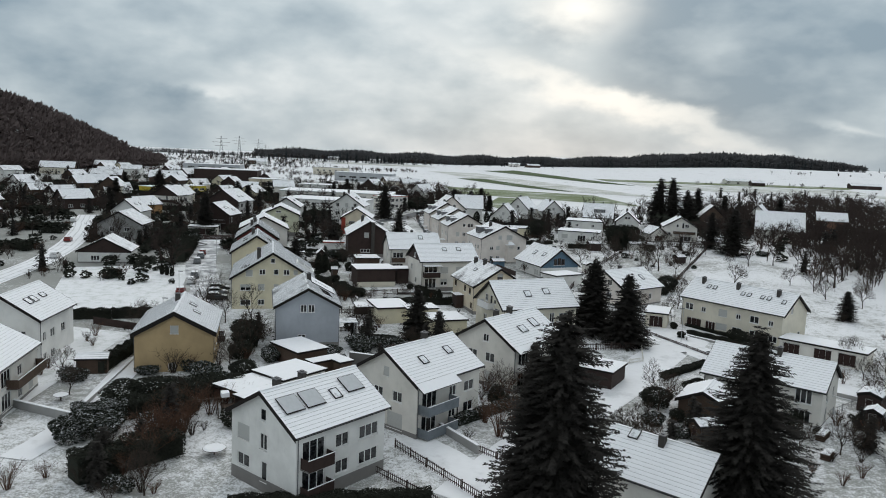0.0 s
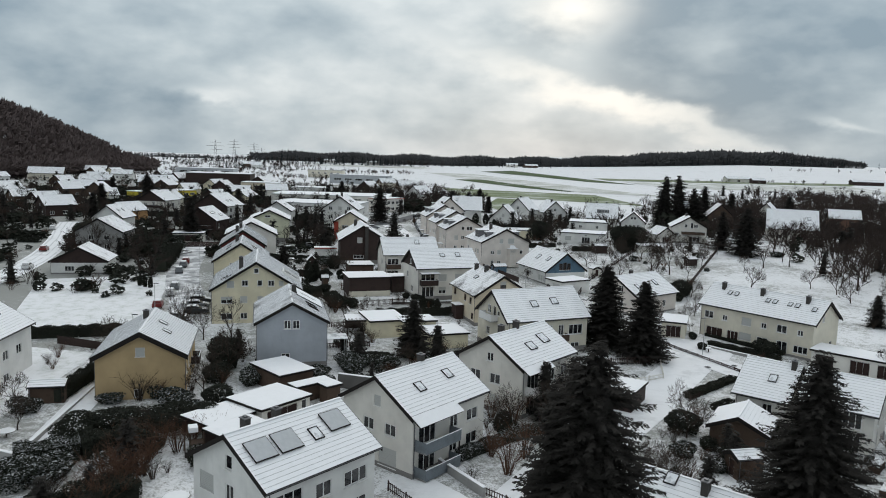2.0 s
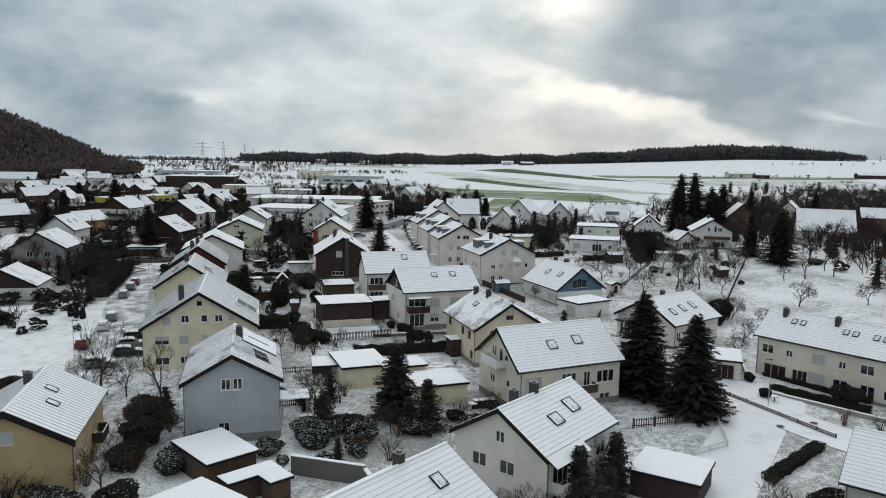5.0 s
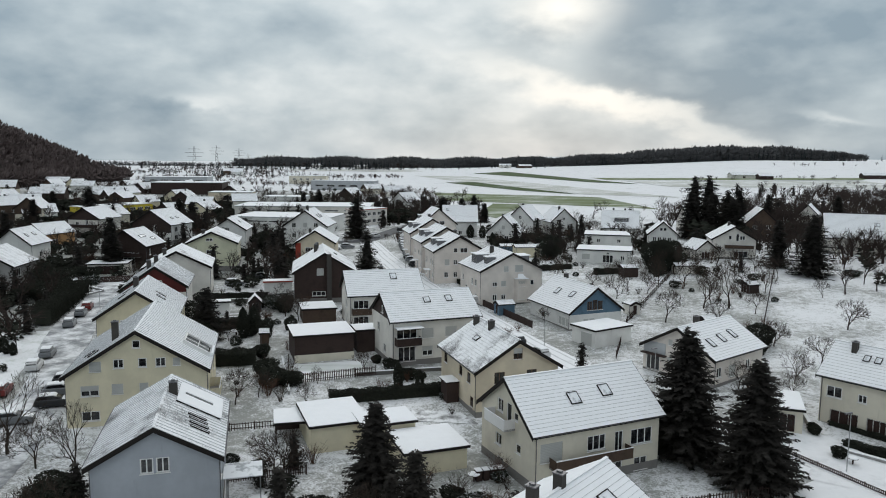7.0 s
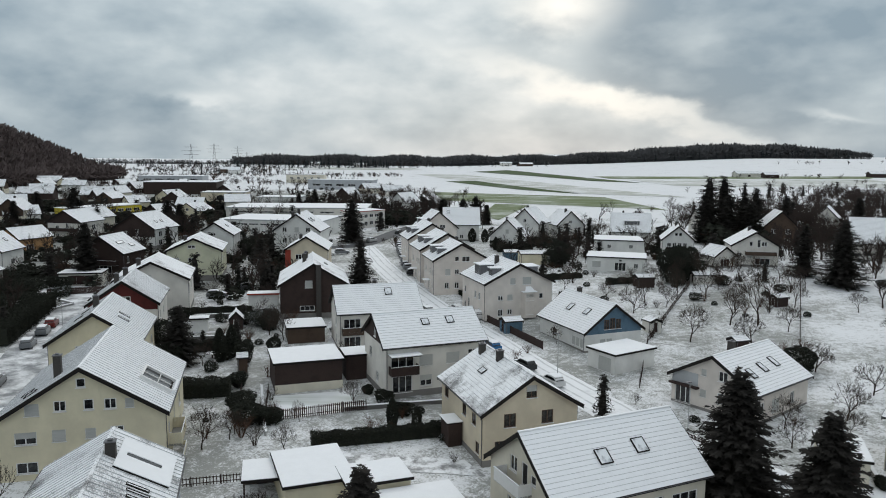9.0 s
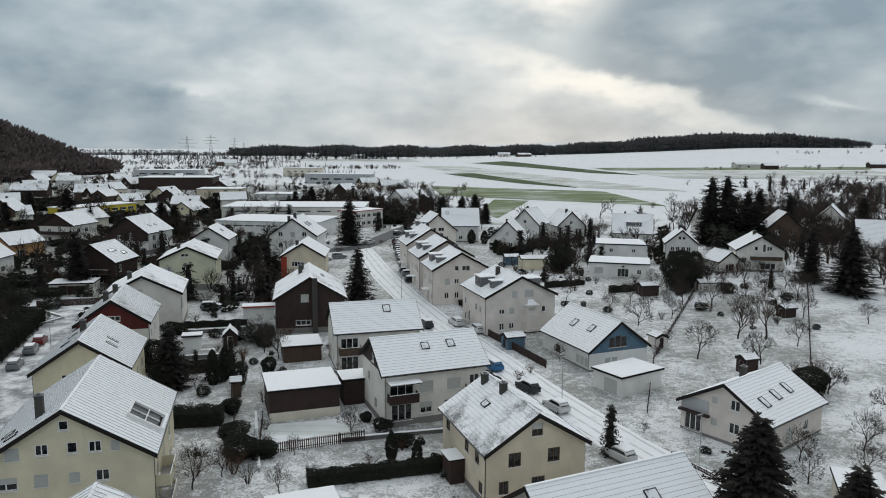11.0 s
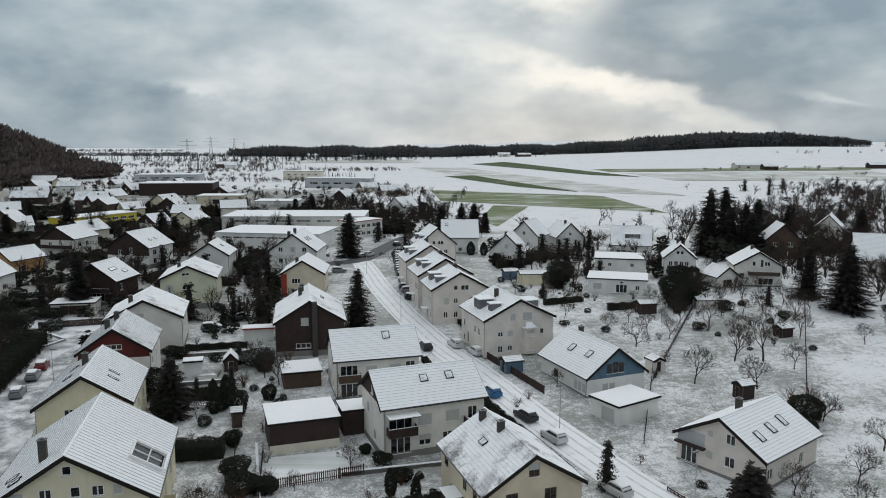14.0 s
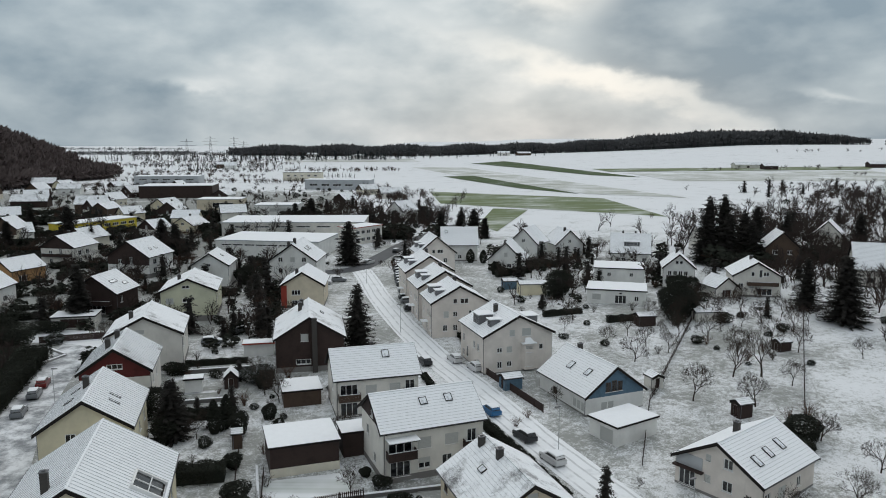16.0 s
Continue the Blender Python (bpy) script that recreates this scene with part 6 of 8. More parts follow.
def hedge(x0, y0, x1, y1, h, w, seed, mat=None, label="clipped evergreen hedge dusted with snow", fill=120):
    ln = math.hypot(x1 - x0, y1 - y0)
    turn = math.degrees(math.atan2(y1 - y0, x1 - x0))

    def shape(g):
        u, v, z = g.uniform(-ln / 2, ln / 2), g.uniform(-0.5, 0.5), g.random() ** 0.7
        # most clumps lie near the outside
        if g.random() < 0.7:
            if g.random() < 0.45:
                z = 1 - 0.12 * g.random()
            else:
                v = math.copysign(0.5 - 0.1 * g.random(), v)
        bulge = 1 + 0.12 * math.sin(u * 1.7) + 0.08 * math.sin(u * 4.1 + 1)
        return Vector((u, v * w * bulge, z * h * (1 + 0.07 * math.sin(u * 2.3)) + 0.02))

    cx, cy = (x0 + x1) / 2, (y0 + y1) / 2
    ob = new("hedge", leafy_mesh(shape, int(ln * (w + 2 * h) * fill * 1.5), 0.095, seed, mat or LEAVES, "hedge", (ln / 2 - 0.1, w * 0.36, h * 0.84)))
    ob.matrix_basis = pose(cx, cy, gz(cx, cy) - 0.05, 0, 0, turn)
    return tagged(ob, label, "hedge")


def shrub_ball(x, y, r, h, seed, mat=None, label="rounded evergreen shrub dusted with snow", name="shrub"):
    def shape(g):
        d = Vector((g.gauss(0, 1), g.gauss(0, 1), g.gauss(0, 1))).normalized() * (0.55 + 0.45 * g.random() ** 0.4)
        lump = 1 + 0.18 * math.sin(3 * d.x + seed) + 0.15 * math.sin(4 * d.y + 2 * seed) + 0.1 * math.sin(5 * d.z)
        return Vector((d.x * r * lump, d.y * r * lump, h * 0.5 + d.z * h * 0.5 * lump))

    ob = new(name, leafy_mesh(shape, int(600 + 700 * r * h), 0.13, seed, mat or LEAVES, name))
    ob.matrix_basis = pose(x, y, gz(x, y) - 0.05)
    return tagged(ob, label, "shrub")


def cypress(x, y, r, h, seed, label="slim dark columnar garden conifer"):
    def shape(g):
        z = g.random()
        a, k = g.uniform(0, math.tau), r * math.sin(math.pi * min(0.12 + 0.88 * z, 1.0)) ** 0.7 * (0.6 + 0.4 * g.random())
        return Vector((math.cos(a) * k, math.sin(a) * k, z * h))

    ob = new("columnar_conifer", leafy_mesh(shape, int(500 + 500 * r * h), 0.14, seed, LEAVES, "columnar_conifer"))
    ob.matrix_basis = pose(x, y, gz(x, y) - 0.05)
    return tagged(ob, label, "tree")


# the two great firs in front of the junction, and those in the gardens
fir(8.7, 54.2, 21.4, 6.9, 11, "tall broad dark fir in front of the junction", 125, 1.1, 17, 0.56, 0.5)
fir(6.7, 56.0, 18.3, 3.2, 10, "slimmer fir grown into its tall neighbour", 90, 1.0, 13, 0.6, 0.55)
fir(27.8, 66.0, 18.1, 7.4, 12, "broad dark fir with snow on its lower boughs", 115, 1.05, 17, 0.56, 0.66)
fir(24.7, 130.0, 13.2, 5.2, 13, "dark fir beside the street", 66, 1.35, 18, 0.7, 0.62)
fir(29.2, 123.5, 12.1, 4.3, 14, "dark fir beside the street", 60, 1.35, 17, 0.7, 0.62)
fir(-6.0, 121.0, 8.6, 3.2, 15, "young fir in the garden", 46, 1.1, 14, 0.7)
fir(-2.2, 117.0, 5.9, 2.5, 16, "small fir in the garden", 34, 0.9, 10)
fir(11.3, 97.5, 7.0, 2.2, 17, "young fir beside the house", 40, 0.9, 10)
fir(15.6, 103.0, 6.0, 2.0, 18, "young fir beside the carport", 38, 0.9, 10)
fir(17.8, 151.2, 5.8, 1.3, 19, "slender young fir by the street", 32, 0.7, 8)
fir(-37.6, 170.6, 8.6, 2.9, 29, "dense dark conifer beside the pale yellow house", 44, 1.1, 14, 0.8, 0.4)
fir(79.0, 149.0, 6.0, 2.6, 30, "dark bushy fir behind the terrace", 34, 1.0, 12, 0.8, 0.5)
fir(-17.2, 212.0, 12.5, 4.2, 20, "dark fir beside the street", 52, 1.2, 13)
fir(-30.6, 299.0, 13.6, 4.8, 21, "dark fir beside the workshop", 46, 1.7, 13, 1.0, 0.42)
fir(79.9, 236.0, 11.5, 4.0, 22, "fir at the orchard's edge", 46, 1.3, 12)
fir(83.1, 225.3, 14.0, 6.2, 23, "broad fir on the meadow", 56, 1.35, 14)
fir(-80.0, 231.0, 9.5, 2.4, 24, "dark fir beside the chalet", 40, 1.3, 11)
fir(-143.0, 349.0, 14.0, 5.0, 25, "large dark fir in a garden", 44, 1.8, 12, 1.0, 0.38)
fir(-125.0, 330.0, 9.0, 2.2, 26, "dark fir in a garden", 32, 1.0, 8)
fir(-97.0, 325.0, 9.5, 3.0, 27, "dark fir behind the chalets", 34, 1.0, 8)
fir(-90.0, 330.0, 8.0, 2.6, 28, "dark fir behind the chalets", 30, 1.0, 8)
for k, (fx, fy, fh, fr, fb) in enumerate(((80, 300, 20, 5.4, 0.36), (86, 304, 20, 5.6, 0.36), (77, 294, 15, 4.6, 0.42), (83, 291, 15, 5.0, 0.4), (91, 300, 15, 5.0, 0.42), (89, 290, 13, 4.6, 0.45), (97, 306, 16, 4.6, 0.42), (133, 312, 13, 3.6, 0.5),
                                            (10, 364, 11, 4.2, 0.36), (-3, 366, 10, 3.6, 0.36), (14, 358, 8, 2.2, 0.6), (5, 372, 9, 3.4, 0.4), (-66, 428, 10, 3.2, 0.5), (-73, 424, 8, 2.6, 0.5), (-12, 408, 8, 2.8, 0.5), (112, 318, 13, 3.2, 0.5),
                                            (-79, 228, 13, 3.0, 0.45), (-99, 327, 11, 3.6, 0.45), (-93, 323, 10, 3.4, 0.45), (-155, 330, 10, 3.0, 0.6), (-46, 292, 8, 3.0, 0.4), (-128, 268, 10, 2.6, 0.6), (-170, 372, 11, 3.4, 0.5))):
    fir(fx, fy, fh, fr, 40 + k, "dark fir in a dense group" if fy > 280 and fx > 70 else "dark fir among the gardens", 42, 1.7, 12, 1.0, fb)

# leafless trees: a few shapes, set about the gardens and the orchard
ORCHARD = [bare_mesh(5.5, 100 + s, 5, 0.62, 0.24, None, 3, 0.62) for s in range(4)]
TALL = [bare_mesh(9.5, 120 + s, 5, 0.45, 0.2, None, 3, 0.62) for s in range(4)]
SHRUBS = [bush_mesh(2.2, 1.5, 140 + s, 30) for s in range(3)]
DARK_SHRUBS = [bush_mesh(2.4, 1.5, 150 + s, 34, BARK) for s in range(2)]


def bare(x, y, h, kind, k, label, name="leafless_tree", category="tree"):
    src = kind[k % len(kind)]
    top = max(v.co.z for v in src.vertices)
    ob = new(name, src)
    s = h / top
    ob.matrix_basis = pose(x, y, gz(x, y) - 0.1, 0, 0, (k * 67) % 360) @ Matrix.Diagonal((s, s, s, 1))
    return tagged(ob, label, category)


for k, (tx, ty, th_) in enumerate(((27, 230, 6.0), (30.6, 211.6, 4.5), (33.8, 202.8, 5.0), (38.0, 211.2, 5.6), (41.2, 207.5, 5.4), (38.3, 184.3, 6.6), (46.9, 181.8, 5.2), (48.3, 194.6, 7.6), (53.1, 194.6, 9.0), (56.4, 190.4, 5.0), (50.9, 214.5, 5.6), (64.9, 206.9, 6.2), (58.5, 203.0, 5.4),
                                   (74.8, 203.2, 4.2), (67.5, 179.7, 5.6), (46.3, 152.6, 5.6), (46, 217, 6.0), (36, 218, 5.0), (63, 214, 5.0), (56, 222, 5.0), (43, 226, 6.0), (24, 222, 4.0), (66, 226, 5.0), (60, 232, 5.5), (36.0, 192.5, 3.0), (53, 205, 6.5), (99, 206, 7.5), (106, 214, 8.0), (82, 182, 6.0), (85, 176, 6.0), (90, 184, 7.0), (97, 176, 6.5), (92, 168, 6.0), (88, 160, 5.5), (95, 196, 6.0), (103, 186, 7.0), (100, 168, 6.5), (107, 178, 7.0), (84, 168, 5.0), (94, 188, 6.0))):
    bare(tx, ty, th_, TALL if th_ > 7 else ORCHARD, k, "leafless fruit tree in the snowy orchard", "fruit_tree")
for k, (tx, ty, th_) in enumerate(((7, 93, 6.0), (27, 93, 7.0), (-47, 88, 4.4), (-52, 96, 3.6), (-11, 155, 4.2), (36.5, 145, 4.6), (38, 150, 4.4), (-44, 128, 8.5), (-43, 122, 7.5), (-39.4, 125.0, 6.5), (-34.2, 122.6, 8.0), (-31, 110, 6.5), (23, 157, 1.8),
                                   (-96, 203, 9.0), (-100, 207, 8.5), (54, 161, 4.5), (-26, 184, 6.0), (-29, 187, 6.5), (12, 152, 2.5), (30, 286, 6.0), (43, 309, 9.0), (47, 306, 7.5), (-34, 174, 3.4), (-43, 62, 4.0), (52, 84, 5.0), (47, 82, 4.0), (17, 183, 3.2), (51, 170, 4.4))):
    bare(tx, ty, th_, ORCHARD if th_ < 5 else TALL if th_ > 7.5 else ORCHARD, k + 3, "leafless garden tree with fine dark twigs")
g = rnd(5)
for k in range(46):
    tx, ty = g.uniform(92, 200), g.uniform(268, 400)
    if not (104 < tx < 122 and 250 < ty < 274):
        bare(tx, ty, g.uniform(6, 11), TALL, k, "leafless tree at the edge of the village")
for k in range(22):
    bare(g.uniform(118, 175), g.uniform(205, 260), g.uniform(6, 10), TALL, k, "leafless tree beside the meadow")
for k in range(40):
    tx, ty = g.uniform(-60, -8), g.uniform(385, 470)
    bare(tx, ty, g.uniform(6, 10), TALL, k, "leafless tree in the large gardens")
for k in range(14):
    bare(-6 + k * 1.2 + g.uniform(-1, 1), 400 + k * 11, g.uniform(5, 7), TALL, k, "leafless tree along the road", "roadside_tree")
for k in range(36):
    bare(g.uniform(-215, -70), g.uniform(290, 540), g.uniform(5, 9), TALL, k, "leafless garden tree among the far houses")
for k, (sx, sy, sh) in enumerate(((-38, 98, 4.2), (-36, 99, 3.0), (-30, 105, 2.6), (-33, 102, 2.4), (7.5, 95, 4.0), (5, 97, 3.4), (49, 119, 2.2), (46, 121, 2.4), (-22, 146, 2.8), (-20, 144, 2.4), (-24, 150, 2.0), (-10, 145, 1.6), (-14, 146, 1.5), (-5, 152, 1.8), (-40, 64, 3.0), (27, 96, 2.2), (30, 99, 2.0),
                                    (49, 175, 3.2), (51, 172, 3.4), (53, 178, 3.0), (-31, 80, 2.6), (-28, 78, 2.4), (-33, 84, 2.8), (-24, 166, 2.0), (-28, 170, 2.0), (10, 175, 1.8), (12, 178, 1.6), (33, 187, 1.6), (-36, 190, 1.8), (40, 156, 2.0), (-12, 172, 2.0), (-27, 195, 2.6))):
    bare(sx, sy, sh, SHRUBS if k % 3 else DARK_SHRUBS, k, "leafless shrub with reddish twigs" if k % 3 else "leafless shrub with dark twigs", "shrub", "shrub")

for k, (sx, sy, sh) in enumerate(((-30, 71, 4.4), (-30.5, 74, 5.0), (-31, 77, 4.6), (-29, 72.5, 4.0), (-29.5, 79, 4.2), (-31.5, 80, 3.8), (-30, 82, 3.6), (-29, 76, 3.8), (-32, 74, 3.4), (-28, 84, 3.4), (-30, 85, 3.6), (-26, 88, 3.0), (-27, 86, 3.2), (-32, 84, 3.4), (-34, 86, 3.0), (-24, 92, 2.6), (-31, 68, 3.2), (6, 82, 4.6), (8, 86, 4.4), (4.5, 86, 3.6))):
    bare(sx, sy, sh, SHRUBS, k, "dense thicket of reddish leafless stems", "shrub", "shrub")
for k, (sx, sy, sh) in enumerate(((70, 220, 6.5), (48, 224, 7.0), (55, 229, 7.0), (64, 232, 7.0), (72, 230, 6.0), (104, 198, 8), (108, 204, 9), (116, 208, 9), (112, 196, 8), (100, 192, 7.5))):
    bare(sx, sy, sh, TALL if k % 2 else ORCHARD, k, "leafless fruit tree with a dense crown of twigs", "fruit_tree")

# hedges and evergreen shrubs
hedge(-14.0, 143.6, 0.5, 147.6, 1.5, 1.3, 201, None, "long clipped dark evergreen hedge")
hedge(-33.4, 158.2, -27.0, 159.4, 2.0, 3.0, 202, None, "thick dark clipped hedge between lawns")
hedge(-41.0, 176.5, -31.0, 178.0, 1.8, 1.0, 203)
hedge(-46.5, 200.5, -36.0, 203.0, 1.1, 0.8, 204)
hedge(-42.0, 79.0, -37.0, 82.0, 2.2, 2.4, 205, SNOWY_LEAVES, "overgrown hedge dusted with snow")
hedge(-37.0, 82.0, -31.5, 86.0, 2.2, 2.6, 206, None, "overgrown hedge dusted with snow")
hedge(-35.0, 66.0, -28.0, 74.0, 2.6, 3.4, 207, None, "overgrown hedge dusted with snow")
hedge(-47.6, 112.0, -47.2, 96.0, 1.8, 1.6, 209, None, "dark hedge along the driveway")
hedge(-69.0, 121.5, -59.0, 124.4, 1.8, 1.5, 210, None, "dark hedge beside the meadow")
hedge(-59.0, 124.4, -50.5, 127.0, 1.8, 1.5, 230, None, "dark hedge beside the meadow")
hedge(-19.0, 62.0, -1.0, 65.5, 1.5, 1.4, 211, None, "dark clipped hedge in front of the white house")
hedge(1.0, 84.5, 6.5, 90.0, 1.2, 1.2, 212, SNOWY_LEAVES, "snowy clipped hedge on a bank")
hedge(6.5, 90.0, 11.0, 93.0, 1.2, 1.2, 213, SNOWY_LEAVES, "snowy clipped hedge on a bank")
hedge(13.5, 278.0, 24.0, 284.5, 2.0, 1.6, 214, None, "tall dark hedge in front of the steep-roofed houses")
hedge(44.0, 139.0, 53.0, 128.0, 0.6, 0.8, 215, None, "low dark hedge along the front garden")
hedge(42.5, 133.0, 51.0, 124.5, 0.9, 0.9, 231, None, "low dark hedge along the front garden")
hedge(21.0, 233.0, 30.0, 236.0, 1.3, 1.2, 216)
hedge(34.0, 228.0, 40.0, 229.5, 1.4, 1.2, 217)
for k, (x0, y0, x1, y1) in enumerate(((5.0, 176.0, 7.4, 170.0), (7.4, 170.0, 10.7, 162.0), (10.7, 162.0, 14.0, 153.4))):
    hedge(x0, y0, x1, y1, 1.3, 1.3, 240 + k, None, "dark clipped hedge along the street")
hedge(1.0, 178.0, -4.0, 196.0, 1.0, 1.0, 219, None, "low dark hedge along the pavement")
hedge(-75.0, 205.0, -68.0, 178.0, 3.0, 4.0, 220, None, "wide dark hedge beside the side street")
hedge(31.0, 106.0, 40.0, 114.5, 0.8, 1.3, 222, None, "low dark hedge along the junction")
hedge(6.0, 206.5, 2.0, 222.0, 1.0, 1.4, 223, None, "low dark hedge beside parked cars")
for k, (bx, by, br, bh, bl) in enumerate(((-20, 150, 1.4, 2.2, 0), (-29, 172, 1.2, 3.6, 0), (-30, 190, 1.6, 3.0, 0), (-43, 178, 2.6, 4.6, 0), (-38, 170, 2.0, 4.0, 0), (28.5, 257, 3.0, 5.5, 0), (26.0, 250, 2.6, 4.5, 0), (56, 252, 2.6, 5.2, 0), (58.5, 250, 2.2, 4.6, 0), (-77, 214, 2.0, 2.0, 1),
                                       (-36, 100, 1.6, 1.8, 1), (-33, 97, 2.0, 2.0, 1), (-29, 94, 1.8, 2.0, 1), (-41, 97, 1.4, 1.4, 1), (-26, 112, 1.6, 1.8, 1), (-14, 112, 1.8, 1.8, 1), (-9, 114, 2.0, 2.0, 1), (-18, 110, 1.5, 1.4, 1), (-3, 116, 1.8, 1.8, 1), (3, 118, 1.5, 1.6, 1), (-6, 119, 1.5, 1.5, 0), (-21, 126, 1.0, 1.2, 1),
                                       (40.5, 130, 0.8, 1.2, 0), (41, 136, 0.7, 1.3, 0), (-7.5, 157, 1.0, 1.7, 0), (-5, 153, 1.1, 1.8, 0), (-27, 162, 1.1, 2.2, 0), (-10, 160, 0.7, 1.2, 0), (8, 128, 1.0, 1.0, 1), (5.5, 124, 0.9, 1.0, 1), (1, 120, 1.0, 1.2, 0), (-49, 93, 1.6, 2.0, 1), (-55, 74, 1.4, 1.2, 1), (-50, 76, 1.4, 1.2, 1), (-13, 184, 1.0, 1.0, 1),
                                       (-44, 186, 0.8, 1.0, 1), (-53, 175, 0.8, 1.0, 0), (50, 116, 1.4, 1.4, 0), (44, 92, 1.6, 1.6, 0), (30, 86, 1.6, 2.2, 0), (25, 88, 1.4, 1.6, 1), (-26, 178, 1.2, 2.2, 0), (-9, 178, 0.8, 0.9, 1), (92, 224, 1.8, 1.6, 1), (49, 230, 3.2, 8.2, 0), (51.5, 232, 2.4, 6.5, 0), (-54, 269, 3.8, 5.0, 0), (-40, 75.5, 2.3, 2.8, 1), (-37, 77, 2.0, 2.4, 1), (-31, 83, 1.8, 2.6, 0), (-82, 222, 3.0, 2.6, 0), (-88, 218, 3.6, 3.0, 0), (-93, 220, 3.2, 3.4, 0), (48.5, 170.5, 2.6, 3.4, 0), (46.8, 166.2, 1.6, 2.2, 0), (-22.0, 149.6, 1.9, 2.6, 0), (-46.5, 196.5, 1.8, 2.4, 0), (-31.6, 193.0, 2.6, 3.2, 1), (-33.5, 116.0, 2.4, 3.0, 0), (-32.0, 111.5, 2.2, 2.8, 0), (-31.0, 106.5, 2.0, 2.4, 0), (-26.0, 105.5, 1.8, 2.2, 1), (-34.5, 120.0, 1.6, 2.2, 0), (-36.0, 88.6, 2.6, 3.0, 0), (-31.5, 90.0, 2.6, 2.8, 0), (-27.8, 91.0, 2.0, 2.6, 0), (-28.2, 98.0, 2.0, 2.4, 0), (-39.5, 86.5, 2.4, 2.6, 0), (-13.9, 114.0, 2.4, 2.2, 1), (-10.8, 116.2, 2.0, 2.0, 0), (-24.3, 153.6, 1.6, 2.6, 0), (34.0, 100.4, 1.8, 2.0, 0), (27.0, 95.0, 2.2, 2.4, 0), (37.5, 92.0, 2.0, 2.2, 0), (50.0, 127.6, 1.8, 2.6, 0), (-84, 211, 4.0, 4.2, 0), (-79, 199, 4.2, 4.0, 0))):
    shrub_ball(bx, by, br, bh, 300 + k, SNOWY_LEAVES if bl else LEAVES, "rounded shrub heavily dusted with snow" if bl else "dense dark evergreen shrub")
for k, (cx, cy, cr_, ch) in enumerate(((-32.5, 172.5, 1.0, 5.0), (-31.5, 175.0, 1.0, 4.8), (-66, 163, 0.5, 2.2), (-64.6, 162.2, 0.5, 2.4), (-63.2, 161.6, 0.5, 2.0), (-6.0, 149.8, 0.7, 3.2), (-3.2, 148.6, 0.6, 2.8), (13.2, 282, 0.9, 4.0), (7, 303, 1.4, 4.4), (11, 302, 1.3, 4.2), (-89, 165, 0.5, 2.0))):
    cypress(cx, cy, cr_, ch, 400 + k)


# ---- garden plants that fill the ground between the houses ----
def free_spot(x, y, room):
    for hx, hy, yaw, L, W in FOOT:
        c, s_ = math.cos(radians(yaw)), math.sin(radians(yaw))
        dx, dy = x - hx, y - hy
        if abs(dx * c + dy * s_) < L / 2 + room and abs(-dx * s_ + dy * c) < W / 2 + room:
            return False
    for a, b, half in LANES:
        d = b - a
        t = min(max((Vector((x, y, 0)) - a).dot(d) / d.length_squared, 0), 1)
        if (a + d * t - Vector((x, y, 0))).length < half + room + 0.6:
            return False
    return True


def ball_source(r, h, seed, mat):
    def shape(g):
        d = Vector((g.gauss(0, 1), g.gauss(0, 1), g.gauss(0, 1))).normalized() * (0.5 + 0.5 * g.random() ** 0.4)
        lump = 1 + 0.2 * math.sin(3 * d.x + seed) + 0.16 * math.sin(4 * d.y + 2 * seed)
        return Vector((d.x * r * lump, d.y * r * lump, max(h * 0.5 + d.z * h * 0.5 * lump, 0.0)))
    return leafy_mesh(shape, 1100, 0.11, seed, mat, "shrub")


